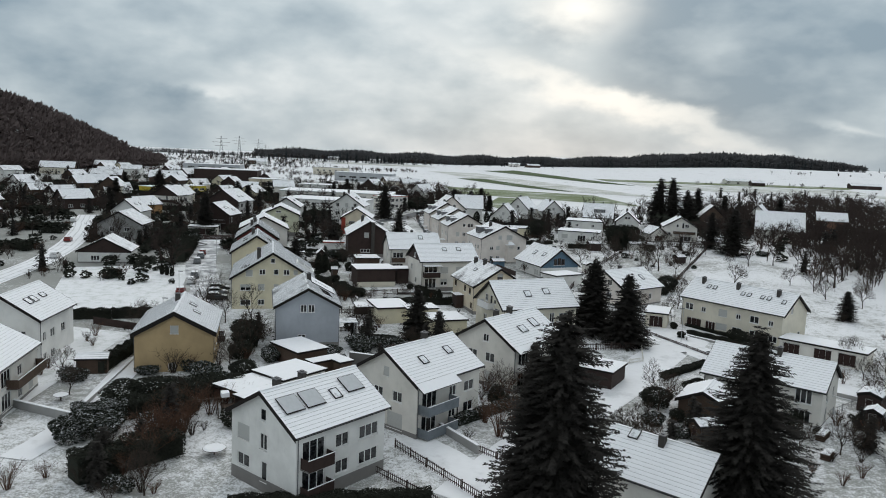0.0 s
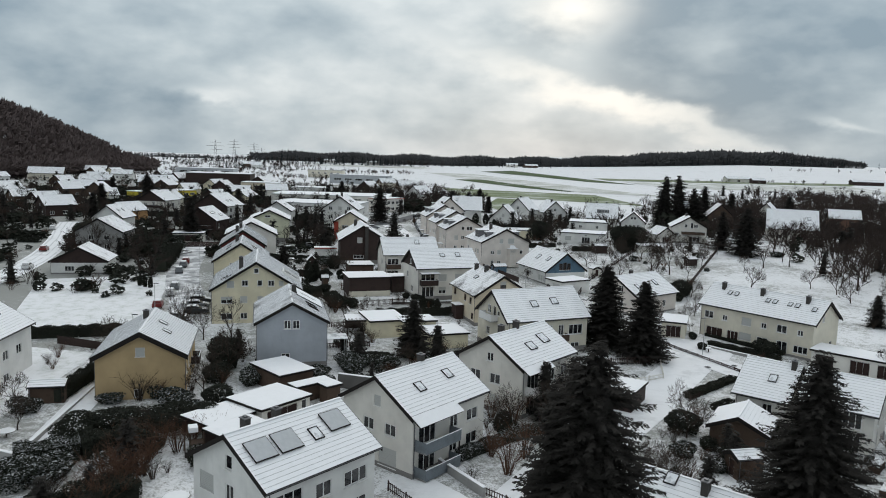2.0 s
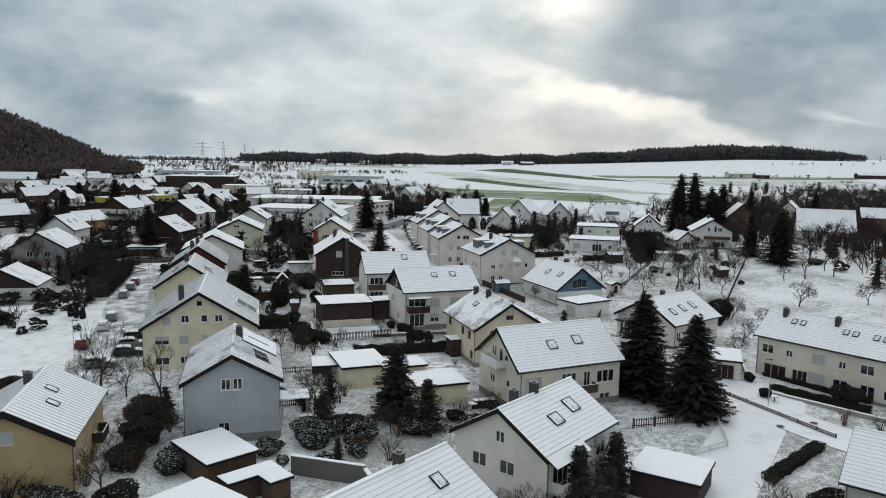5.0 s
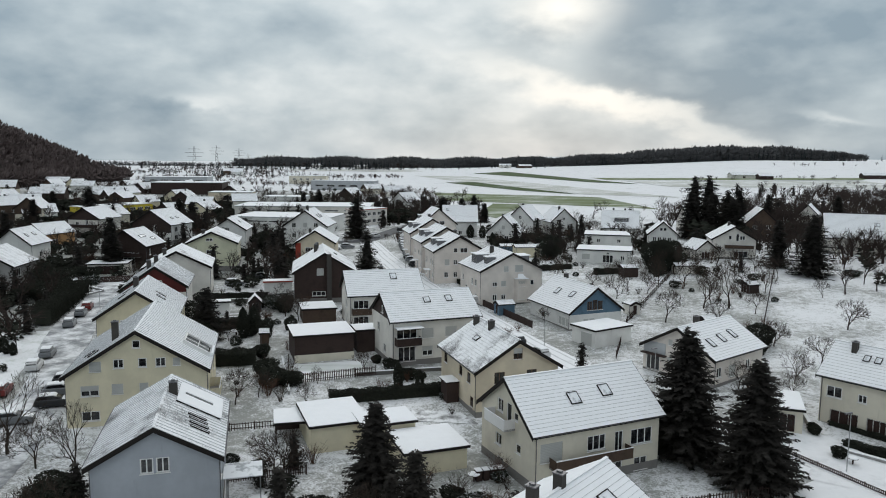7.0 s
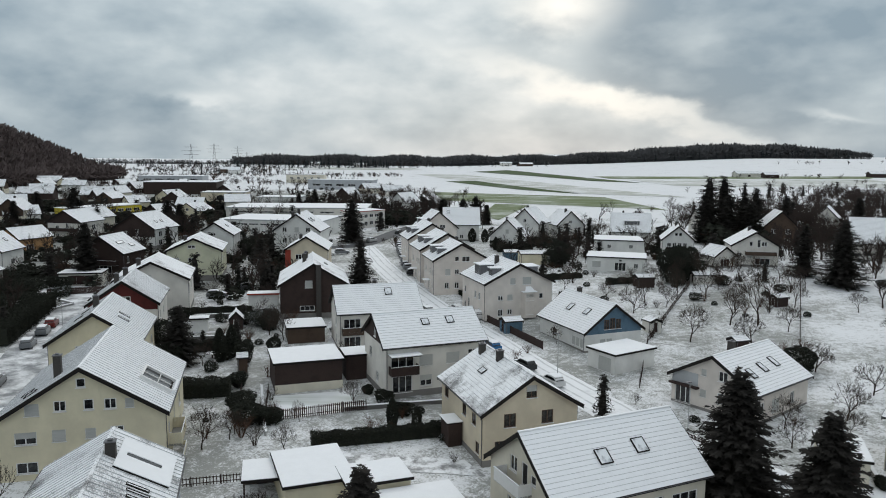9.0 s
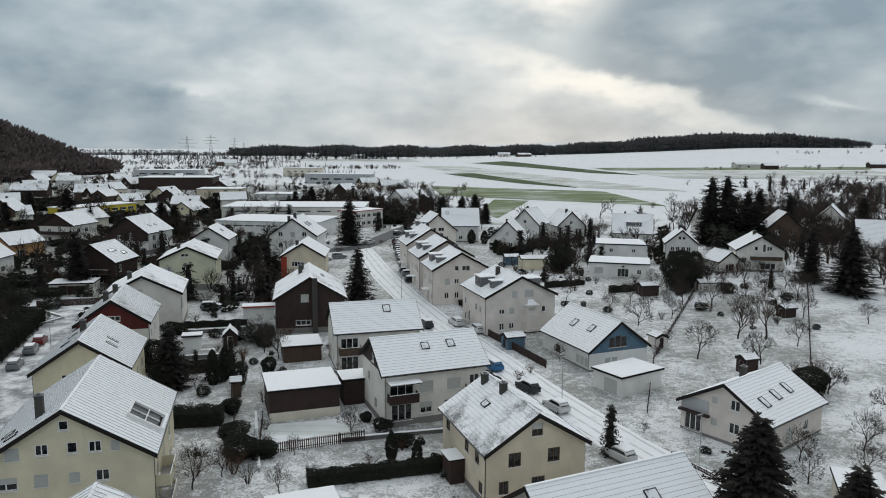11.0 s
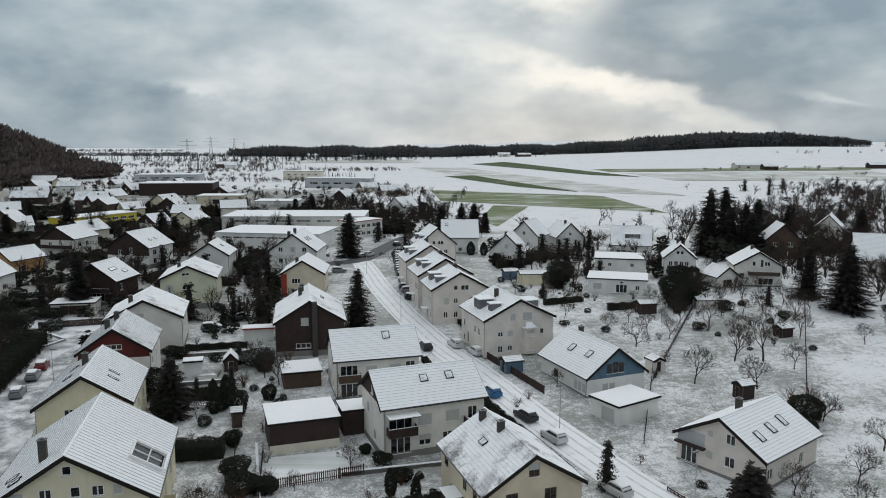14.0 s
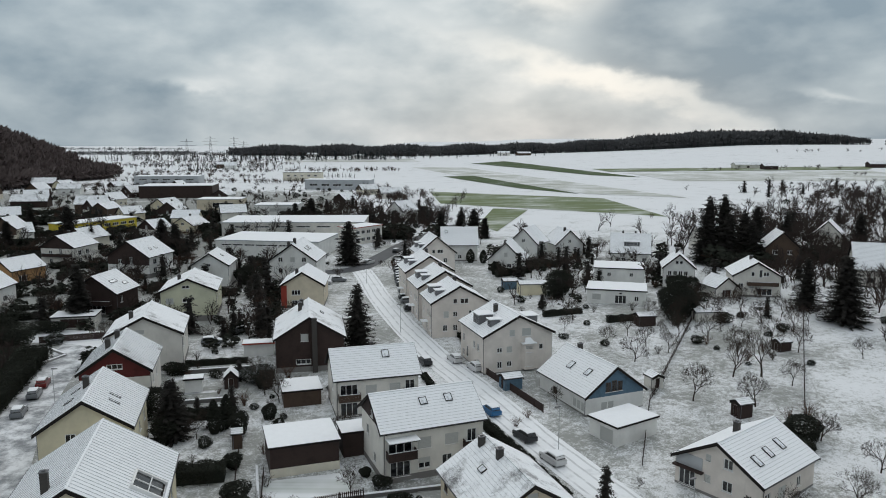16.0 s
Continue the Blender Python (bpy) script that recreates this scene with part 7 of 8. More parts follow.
EVER = [ball_source(1.0, 1.6, 600 + k, LEAVES) for k in range(3)]
FROSTED = [ball_source(1.0, 1.2, 610 + k, SNOWY_LEAVES) for k in range(3)]
YOUNG = [fir_mesh(4.0, 1.3, 620 + k, 22, 0.7, 8) for k in range(2)]
FAR_SHRUBS = []
g = rnd(9)
for x0, x1, y0, y1, n, tall in ((-34, -8, 140, 202, 48, 0.9), (-32, 8, 106, 127, 60, 1.0), (-38, -24, 62, 101, 34, 1.1), (-50, -28, 168, 216, 30, 0.9), (-112, -58, 168, 300, 150, 1.35), (18, 70, 200, 246, 40, 0.9), (36, 66, 74, 108, 80, 1.0), (-50, -41, 112, 142, 22, 1.2),
                                (12, 34, 74, 101, 60, 1.15), (2, 14, 80, 96, 26, 1.1), (-10, 8, 138, 158, 16, 0.7), (-185, -110, 225, 335, 90, 1.4), (10, 72, 226, 300, 70, 1.2), (-60, -30, 215, 290, 60, 1.2), (60, 100, 130, 160, 12, 1.0), (-58, -44, 72, 118, 18, 1.0), (-26, 2, 290, 345, 24, 1.2), (28, 52, 140, 160, 10, 0.8)):
    for _ in range(n):
        x, y = g.uniform(x0, x1), g.uniform(y0, y1)
        if not free_spot(x, y, 0.7):
            continue
        k, roll = g.randrange(1000), g.random()
        if (x < -58 or y > 222) and roll < 0.8:
            kind, size = (DARK_SHRUBS, g.uniform(1.0, 2.8)) if roll < 0.46 else (EVER, g.uniform(0.7, 2.2)) if roll < 0.66 else (FROSTED, g.uniform(0.6, 1.5))
            FAR_SHRUBS.append((x, y, size * tall, kind[k % len(kind)]))
            continue
        if roll < 0.46:
            bare(x, y, g.uniform(1.0, 2.8) * tall, SHRUBS if g.random() < 0.4 else DARK_SHRUBS, k, "leafless garden shrub with thin twigs", "shrub", "shrub")
        elif roll < 0.66:
            bare(x, y, g.uniform(0.7, 2.2) * tall, EVER, k, "dark evergreen garden shrub", "shrub", "shrub")
        elif roll < 0.80:
            bare(x, y, g.uniform(0.6, 1.5) * tall, FROSTED, k, "garden shrub dusted with snow", "shrub", "shrub")
        elif roll < 0.92:
            bare(x, y, g.uniform(3.0, 6.0) * tall, ORCHARD, k, "leafless garden tree with dark twigs")
        else:
            bare(x, y, g.uniform(2.0, 5.0) * tall, YOUNG, k, "young dark conifer in a garden", "young_conifer", "tree")


far_mats = [BARK, LEAVES, SNOWY_LEAVES]
verts_all, faces_all, mats_all, base_n = [], [], [], 0
for x, y, size, src in FAR_SHRUBS:
    co = np.empty(len(src.vertices) * 3)
    src.vertices.foreach_get("co", co)
    co = co.reshape(-1, 3) * (size / co[2::3].max()) + (x, y, gz(x, y) - 0.1)
    verts_all.append(co)
    faces_all += [tuple(base_n + v for v in p.vertices) for p in src.polygons]
    mats_all += [far_mats.index(src.materials[0])] * len(src.polygons)
    base_n += len(co)
me = bpy.data.meshes.new("garden_shrubs")
me.from_pydata(np.concatenate(verts_all).tolist(), [], faces_all)
for mt in far_mats:
    me.materials.append(mt)
me.polygons.foreach_set("material_index", mats_all)
tagged(new("garden_shrubs", me), "many garden shrubs between the farther houses", "shrubs", kind="stuff")


# ---- far woods: trees nobody could count ----
def wood_stuff(name, spots, mat, label, seed, blades=13, slim=0.26, fat=1.0):
    """Far leafless trees, each a trunk and a round loose crown of boughs that fan outwards."""
    g = rnd(seed)
    verts, faces = [], []
    for x, y, h in spots:
        z = gz(x, y)
        hub = Vector((x, y, z + h * 0.42))
        k = len(verts)
        w = h * 0.025
        verts.extend([(x - w, y, z - 1), (x + w, y, z - 1), (x + w * 0.5, y, z + h * 0.7), (x - w * 0.5, y, z + h * 0.7)])
        faces.append((k, k + 1, k + 2, k + 3))
        for _ in range(blades):
            d = Vector((g.gauss(0, 1), g.gauss(0, 1), g.gauss(0.35, 0.9))).normalized()
            reach = g.uniform(0.75, 1.05)
            tip = hub + Vector((d.x * h * slim, d.y * h * slim, max(d.z, -0.35) * h * 0.58)) * reach
            root = hub.lerp(tip, g.uniform(0.0, 0.45))
            mid = root.lerp(tip, 0.62)
            side = Vector((g.uniform(-1, 1), g.uniform(-1, 1), g.uniform(-1, 1))).normalized() * h * g.uniform(0.04, 0.085) * fat
            k = len(verts)
            verts.extend([tuple(root), tuple(mid + side), tuple(tip), tuple(mid - side)])
            faces.append((k, k + 1, k + 2, k + 3))
    me = bpy.data.meshes.new(name)
    me.from_pydata(verts, [], faces)
    me.materials.append(mat)
    return tagged(new(name, me), label, "woodland", kind="stuff")


def far_fir_stuff(name, spots, mat, label, seed):
    """Far firs: a pointed stack of drooping boughs each."""
    g = rnd(seed)
    verts, faces = [], []
    for x, y, h in spots:
        z = gz(x, y)
        for j in range(30):
            f = (j + g.random()) / 30
            a, r = g.uniform(0, math.tau), h * 0.2 * (1 - f) ** 0.8 + 0.2
            top = Vector((x, y, z + h * (0.08 + 0.92 * f) + h * 0.05))
            tip = Vector((x + r * math.cos(a), y + r * math.sin(a), z + h * (0.05 + 0.9 * f)))
            side = Vector((-math.sin(a), math.cos(a), 0)) * r * 0.5
            k = len(verts)
            verts.extend([tuple(top), tuple(top.lerp(tip, 0.7) + side), tuple(tip), tuple(top.lerp(tip, 0.7) - side)])
            faces.append((k, k + 1, k + 2, k + 3))
    me = bpy.data.meshes.new(name)
    me.from_pydata(verts, [], faces)
    me.materials.append(mat)
    return tagged(new(name, me), label, "woodland", kind="stuff")


def lean_mesh(h, seed, mat, levels=4, kids=3, spread=0.55, first=0.22, thick=0.02, trunks=1):
    """A leafless tree of slender flat twigs, for trees that stand far off."""
    g = rnd(seed)
    verts, faces = [], []

    def grow(p, d, ln, r, lev):
        end = p + d * ln
        side = d.cross(Vector((g.uniform(-1, 1), g.uniform(-1, 1), g.uniform(-0.3, 0.3))))
        side = side.normalized() if side.length > 1e-3 else Vector((1, 0, 0))
        k = len(verts)
        verts.extend([tuple(p - side * r), tuple(p + side * r), tuple(end + side * r * 0.6), tuple(end - side * r * 0.6)])
        faces.append((k, k + 1, k + 2, k + 3))
        if lev >= levels:
            return
        for i in range(kids + (1 if g.random() < 0.4 else 0)):
            a, tilt = g.uniform(0, math.tau), spread * g.uniform(0.5, 1.6)
            nd = (d.to_track_quat("Z", "Y") @ Vector((math.sin(tilt) * math.cos(a), math.sin(tilt) * math.sin(a), math.cos(tilt))) + Vector((0, 0, 0.1))).normalized()
            grow(end if i < 2 else p.lerp(end, g.uniform(0.4, 0.95)), nd, ln * g.uniform(0.6, 0.88), max(r * 0.62, 0.022), lev + 1)

    for _ in range(trunks):
        lean = 0.08 if trunks == 1 else 0.5
        grow(Vector((g.uniform(-0.3, 0.3) * (trunks > 1), g.uniform(-0.3, 0.3) * (trunks > 1), -0.3)), Vector((g.uniform(-lean, lean), g.uniform(-lean, lean), 1)).normalized(), h * first, h * thick, 0)
    top = max(v[2] for v in verts)
    verts = [(v[0] * h / top, v[1] * h / top, v[2] * h / top) for v in verts]
    me = bpy.data.meshes.new("lean_tree")
    me.from_pydata(verts, [], faces)
    me.materials.append(mat)
    return me


def far_ball(h, seed, mat):
    def shape(g):
        d = Vector((g.gauss(0, 1), g.gauss(0, 1), g.gauss(0, 1))).normalized() * (0.6 + 0.4 * g.random() ** 0.5)
        lump = 1 + 0.22 * math.sin(3 * d.x + seed) + 0.18 * math.sin(4 * d.y + 2 * seed)
        return Vector((d.x * h * 0.6 * lump, d.y * h * 0.6 * lump, max(h * 0.5 + d.z * h * 0.5 * lump, 0.0)))
    return leafy_mesh(shape, 110, 0.38, seed, mat, "shrub")


def joined(name, spots, label, category):
    """Many plants in one mesh. spots: (x, y, height, source mesh)."""
    mats = []
    for sp in spots:
        if sp[3].materials[0] not in mats:
            mats.append(sp[3].materials[0])
    raw = {}
    cos, loops, idx, base = [], [], [], 0
    g = rnd(len(spots))
    for x, y, size, src in spots:
        if src.name not in raw:
            co = np.empty(len(src.vertices) * 3)
            src.vertices.foreach_get("co", co)
            lp = np.empty(len(src.loops), dtype=np.int32)
            src.loops.foreach_get("vertex_index", lp)
            raw[src.name] = (co.reshape(-1, 3) / co[2::3].max(), lp)
        co, lp = raw[src.name]
        a = g.uniform(0, math.tau)
        c, s_ = math.cos(a), math.sin(a)
        turn = np.array(((c, s_, 0), (-s_, c, 0), (0, 0, 1)))
        cos.append(co @ turn * size + (x, y, gz(x, y) - 0.1))
        loops.append(lp + base)
        idx.append(np.full(len(lp) // 4, mats.index(src.materials[0]), dtype=np.int32))
        base += len(co)
    me = bpy.data.meshes.new(name)
    me.from_pydata(np.concatenate(cos).tolist(), [], np.concatenate(loops).reshape(-1, 4).tolist())
    for mt in mats:
        me.materials.append(mt)
    me.polygons.foreach_set("material_index", np.concatenate(idx))
    return tagged(new(name, me), label, category, kind="stuff")


LEAN = [lean_mesh(8.0, 700 + k, FAR_TWIGS, 4, 3, 0.5) for k in range(5)]
SCRUB = [lean_mesh(3.0, 720 + k, FAR_TWIGS if k % 2 else FAR_TWIGS_RED, 2, 3, 0.5, 0.35, 0.012, 8) for k in range(4)]
DARK_BALL = [far_ball(2.0, 740 + k, LEAVES) for k in range(3)]
FROST_BALL = [far_ball(1.6, 750 + k, SNOWY_LEAVES) for k in range(3)]
FAR_YOUNG = [fir_mesh(5.0, 1.7, 760 + k, 14, 1.2, 7) for k in range(2)]


def scatter(g, n, x0, x1, y0, y1, weights, tall=1.0, gauss=False):
    """Plants at free places of a stretch; weights of tree, scrub, dark ball, frosted ball, young fir."""
    out = []
    for _ in range(n):
        x, y = (g.gauss(x0, x1), g.gauss(y0, y1)) if gauss else (g.uniform(x0, x1), g.uniform(y0, y1))
        if not free_spot(x, y, 0.6):
            continue
        kind, lo, hi = g.choices(((LEAN, 4.5, 9.0), (SCRUB, 1.5, 4.0), (DARK_BALL, 1.0, 3.2), (FROST_BALL, 0.8, 2.0), (FAR_YOUNG, 3.0, 8.0)), weights)[0]
        out.append((x, y, g.uniform(lo, hi) * tall, kind[g.randrange(len(kind))]))
    return out


g = rnd(77)
spots = []
while len(spots) < 15000:
    x, y = -318 - 480 * g.random() ** 1.7, g.uniform(250, 930)
    edge = -322 - 7 * math.sin(y * 0.021) - 5 * math.sin(y * 0.057)
    if x < edge and y < 792 + 8 * math.sin(x * 0.07) and (-x - 330 < 200 or g.random() < 0.35):
        spots.append((x, y, g.uniform(10, 16)))
wood_stuff("hillside_wood", spots, HAZY_WOODLAND, "leafless brown wood on a hillside", 1, 15, 0.46)
spots = []
while len(spots) < 9000:
    x = g.uniform(-420, 1500)
    front = 1440 + 45 * math.sin(x * 0.011) + 0.12 * max(x, 0)
    y = front + 260 * g.random() ** 1.6
    tall = 19 + 9 * sstep(x, 200, 550) + 2.5 * math.sin(x * 0.05)
    if x < 830:
        spots.append((x, y, tall * (1 - 0.45 * sstep(x, 700, 830)) * g.uniform(0.82, 1.12)))
wood_stuff("forest_belt", spots, HAZY_BELT, "dark belt of forest behind the fields", 2, 12, 0.5)
spots = []
for k in range(1500):
    y = (2050, 2500, 3300)[k % 3] + g.gauss(0, 30)
    x = g.uniform(-0.62, -0.22) * y
    if math.sin(x * 0.006 + k % 3 * 2) > -0.2:
        spots.append((x, y, g.uniform(10, 17)))
wood_stuff("plain_woods", spots, HAZY_BELT, "far strips of wood on the plain", 4, 10, 0.5)
spots = []
for cx, cy, n, rr, h in ((-210, 1180, 40, 40, 22), (-330, 1150, 60, 60, 15), (-120, 1200, 26, 26, 20), (-160, 1260, 40, 60, 13), (-60, 1340, 40, 80, 12), (-260, 900, 30, 30, 12), (-180, 930, 22, 40, 7), (-300, 960, 30, 40, 9), (-100, 780, 16, 14, 7), (-420, 1200, 50, 90, 12), (-500, 1500, 60, 120, 12), (640, 1500, 60, 200, 26), (480, 1460, 40, 120, 24)):
    for _ in range(n):
        spots.append((g.gauss(cx, rr * 1.3), g.gauss(cy, rr * 0.15), h * 0.7 * g.uniform(0.6, 1.15)))
far_fir_stuff("fir_groups", spots, FAR_FIR, "dark groups of firs at the field edges", 3)
spots = []
for x0, y0, x1, y1, n, h in ( (215, 520, 300, 560, 60, 6), (190, 420, 330, 400, 150, 7), (-60, 600, -20, 560, 24, 7), (-330, 640, -190, 650, 90, 5), (-300, 712, -90, 690, 110, 5), (-310, 800, -180, 770, 60, 5), (-320, 850, -60, 900, 150, 5), (-400, 990, -200, 960, 90, 6), (-420, 1080, -240, 1090, 90, 7), (-500, 1250, -30, 1260, 150, 10), (-60, 560, -20, 520, 40, 6), (-420, 1000, -200, 1050, 60, 6), (260, 860, 420, 870, 16, 6), (380, 780, 640, 800, 30, 6), (190, 340, 330, 330, 110, 7), (480, 1180, 900, 1200, 26, 7), (-40, 515, -10, 560, 20, 6)):
    for _ in range(n):
        t = g.random()
        spots.append((x0 + (x1 - x0) * t + g.gauss(0, 4), y0 + (y1 - y0) * t + g.gauss(0, 3), h * g.uniform(0.5, 1.2)))
joined("field_hedgerow", [(x, y, h, (SCRUB if h < 5 else LEAN)[k % 4]) for k, (x, y, h) in enumerate(spots)], "leafless hedgerows between the fields", "hedgerow")
# scrub, hedges and trees that fill the gardens between the farther houses
g = rnd(81)
spots = scatter(g, 800, -330, -60, 280, 620, (3, 5, 3, 1, 0.6))
for x0, x1, y0, y1, n in ((-250, -58, 300, 420, 420), (-190, -58, 200, 300, 420), (-112, -60, 150, 215, 120), (-60, -36, 205, 300, 150), (-70, -8, 380, 480, 240), (-26, 4, 290, 350, 60), (14, 70, 240, 330, 150)):
    spots += scatter(g, n, x0, x1, y0, y1, (2.6, 4, 5.0, 0.6, 1.8))
# rows along the plots' boundaries
for _ in range(230):
    x, y = g.uniform(-250, -58), g.uniform(180, 470)
    a, ln = radians(g.choice((12, 102)) + g.uniform(-10, 10)), g.uniform(6, 18)
    kind = g.choice((DARK_BALL, DARK_BALL, SCRUB))
    h = g.uniform(1.4, 3.4)
    for j in range(int(ln / 0.8)):
        px, py = x + math.cos(a) * j * 0.8, y + math.sin(a) * j * 0.8
        if free_spot(px, py, 0.4):
            spots.append((px, py, h * g.uniform(0.85, 1.15), kind[j % 3]))
for x0, y0, x1, y1, h in ((-25, 357, -6, 356, 4.5), (-24, 360, -4, 362, 5.5), (-128, 412, -93, 372, 3.5), (-130, 408, -98, 372, 4.0), (-120, 398, -84, 360, 3.0), (-53, 300, -41, 273, 2.6), (-44, 255, -38, 232, 2.2), (78, 288, 100, 296, 6.0), (80, 284, 96, 286, 4.5), (100, 300, 118, 296, 5.0), (-150, 322, -118, 330, 2.4), (-110, 250, -88, 262, 2.0), (-104, 289, -84, 296, 2.2), (-200, 399, -160, 405, 4.5), (-155, 347, -120, 356, 2.4), (14, 286, 30, 292, 3.0)):
    n = int(math.hypot(x1 - x0, y1 - y0) / 0.9)
    for j in range(n):
        px, py = x0 + (x1 - x0) * j / n + g.gauss(0, 0.5), y0 + (y1 - y0) * j / n + g.gauss(0, 0.5)
        if free_spot(px, py, 0.2):
            spots.append((px, py, h * g.uniform(0.7, 1.2), DARK_BALL[j % 3] if g.random() < 0.75 else SCRUB[j % 4]))
joined("garden_scrub", spots, "dark garden scrub and trees between the far houses", "shrubs")
spots = []
for cx, cy, n, rr in ((-30, 420, 60, 22), (-22, 395, 40, 14), (-12, 410, 30, 14), (150, 300, 170, 40), (125, 330, 140, 30), (140, 235, 150, 26), (112, 306, 70, 16), (175, 360, 140, 38), (95, 310, 60, 12), (150, 270, 110, 26), (120, 210, 60, 14), (112, 190, 40, 10), (122, 285, 90, 16), (104, 268, 40, 9), (150, 245, 80, 18), (108, 238, 30, 8), (90, 262, 24, 6), (215, 430, 150, 28), (245, 520, 120, 30), (190, 385, 130, 22), (134, 391, 60, 12), (235, 470, 100, 24), (130, 350, 70, 14), (290, 600, 60, 30), (128, 250, 60, 14)):
    spots += scatter(g, n, cx, rr, cy, rr, (6, 3, 0.8, 0.2, 0.3), 1.05, True)
joined("thicket", spots, "dense leafless thicket between gardens", "shrubs")
# ---- far houses ----
FAR_KINDS = ((OFFWHITE, DARK_WOOD), (WHITE, None), (BROWN_WOOD, None), (CREAM, BROWN_WOOD), (DARK_WOOD, None), (YELLOWISH, None), (WHITE, DARK_WOOD))
g = rnd(31)
FARW = [("a", -2.2, 0.8, 1.3, 1.2, "w"), ("a", 2.2, 0.8, 1.3, 1.2, "w"), ("a", 0, 3.4, 1.3, 1.1, "w"), ("c", -3, 0.8, 1.6, 1.2, "w"), ("c", 1.5, 0.8, 1.6, 1.2, "w")]
FAR_AT = ((-173, 318, 60, 12), (-165, 351, 40, 13), (-167, 432, 80, 12), (-127, 331, 70, 11), (-150, 284, 50, 12), (-107, 378, 75, 12), (-138, 526, 85, 14), (-177, 445, 60, 12), (-205, 412, 30, 14), (-183, 452, 10, 16), (-193, 497, 70, 13),
          (-206, 556, 65, 14), (-145, 452, 70, 13), (-174, 557, 20, 15), (-117, 366, 60, 9), (-260, 580, 10, 16), (-271, 560, 80, 13), (-166, 350, 95, 11), (-234, 486, 10, 20), (-114, 394, 5, 12), (-57, 480, 60, 11), (-38, 548, 20, 14), (-22, 425, 55, 12),
          (-196, 380, 60, 12), (-226, 430, 75, 12), (-250, 520, 30, 14), (-150, 420, 50, 11), (-132, 425, 85, 11), (-100, 415, 20, 12), (-215, 360, 70, 12), (-190, 330, 50, 11), (-294, 535, 15, 24), (-310, 640, 10, 18), (-285, 620, 75, 14), (-240, 610, 60, 13), (-200, 620, 85, 13), (-290, 470, 65, 14),
          (-150, 225, 60, 12), (-140, 200, 80, 12), (-165, 250, 75, 12), (-170, 215, 50, 12), (-185, 280, 60, 12), (-130, 170, 95, 11), (-252, 930, 10, 14), (-270, 955, 20, 13), (-56, 580, 35, 13))
for k, (fx, fy, turn, fl) in enumerate(FAR_AT):
    wallm, gab = FAR_KINDS[k % len(FAR_KINDS)]
    fw = g.uniform(9, 11)
    house("house", (fx, fy, turn, fl, fw, g.uniform(3.2, 5.2), fw / 2 * g.uniform(0.6, 0.85), gz(fx, fy)), wallm, ROOF_CLEAN if k % 3 else ROOF_THIN,
          "distant house under a snowy roof" if not gab else "distant house with a dark timber gable", FARW, [(0.5, 0.3, 0.9)] if k % 2 else [], [], gable=gab, gable_from=3.0 if gab else None, plinth=False)
# farm sheds and buildings out on the fields
for fx, fy, turn, fl, fw, fh, wm, lb in ((330, 905, 5, 30, 12, 4, OFFWHITE, "low white farm building on the fields"), (345, 880, 0, 16, 12, 4, DARK_WOOD, "dark barn on the fields"), (480, 900, -4, 36, 12, 4, DARK_WOOD, "dark farm shed on the fields"),
                                         (570, 890, -8, 40, 14, 4, BROWN_WOOD, "long brown farm shed under snow"), (640, 870, -8, 34, 14, 4, BROWN_WOOD, "long brown farm shed under snow"), (95, 1385, 0, 22, 12, 5, OFFWHITE, "distant farmhouse at the forest's edge"), (130, 1390, 20, 26, 12, 4, BROWN_WOOD, "distant barn at the forest's edge"),
                                         (-150, 1290, 10, 22, 12, 4, OFFWHITE, "distant farmhouse by a group of firs"), (-240, 1380, 0, 20, 12, 4, OFFWHITE, "distant white barn under snow"), (-520, 1750, 0, 40, 14, 6, WHITE, "distant white building on the plain"), (-640, 2300, 0, 60, 16, 7, WHITE, "distant white building on the plain")):
    house("farm_building", (fx, fy, turn, fl, fw, fh, fw * 0.22, gz(fx, fy)), wm, ROOF_CLEAN, lb, [("c", 0, 0.5, 3.0, 2.2, "g")], [], [], plinth=False, category="barn")


# ---- electricity pylons ----
def pylon(x, y, h):
    th = thing("electricity_pylon", pose(x, y, gz(x, y), 0, 0, 20), "steel lattice electricity pylon on the plain", "pylon")
    bm = bmesh.new()
    for sx, sy in ((-1, -1), (1, -1), (1, 1), (-1, 1)):
        tube(bm, (sx * h * 0.09, sy * h * 0.09, 0), (sx * 0.4, sy * 0.4, h), 0.22, 0.14, 4)
    for k in range(7):
        z0, z1 = h * k / 7, h * (k + 1) / 7
        r0, r1 = h * 0.09 * (1 - k / 7) + 0.4, h * 0.09 * (1 - (k + 1) / 7) + 0.4
        for s in (-1, 1):
            tube(bm, (-r0, s * r0, z0), (r1, s * r1, z1), 0.1, 0.1, 3)
            tube(bm, (r0, s * r0, z0), (-r1, s * r1, z1), 0.1, 0.1, 3)
    part("mast", bm, METAL, th)
    for z, w in ((0.62, 0.26), (0.76, 0.34), (0.9, 0.22)):
        bm = bmesh.new()
        tube(bm, (-h * w, 0, h * z), (h * w, 0, h * z), 0.2, 0.2, 4)
        part("crossarm", bm, METAL, th)


for px, py, ph in ((-330, 1010, 34), (-390, 1290, 36), (-470, 1700, 40), (-560, 2100, 40)):
    pylon(px, py, ph)


# ---- parked cars ----
def paint(name, c):
    m = Mat(name, 0.3, 0.2, 0.5)
    return m.color(m.mix(m.noise(2.0, 3), scaled(c, 0.85), c)).m


PAINTS = [paint("grey_car_paint", (0.16, 0.17, 0.18)), paint("dark_car_paint", (0.02, 0.022, 0.025)), paint("white_car_paint", (0.6, 0.6, 0.6)), paint("red_car_paint", (0.16, 0.015, 0.012)), paint("blue_car_paint", (0.02, 0.13, 0.30))]


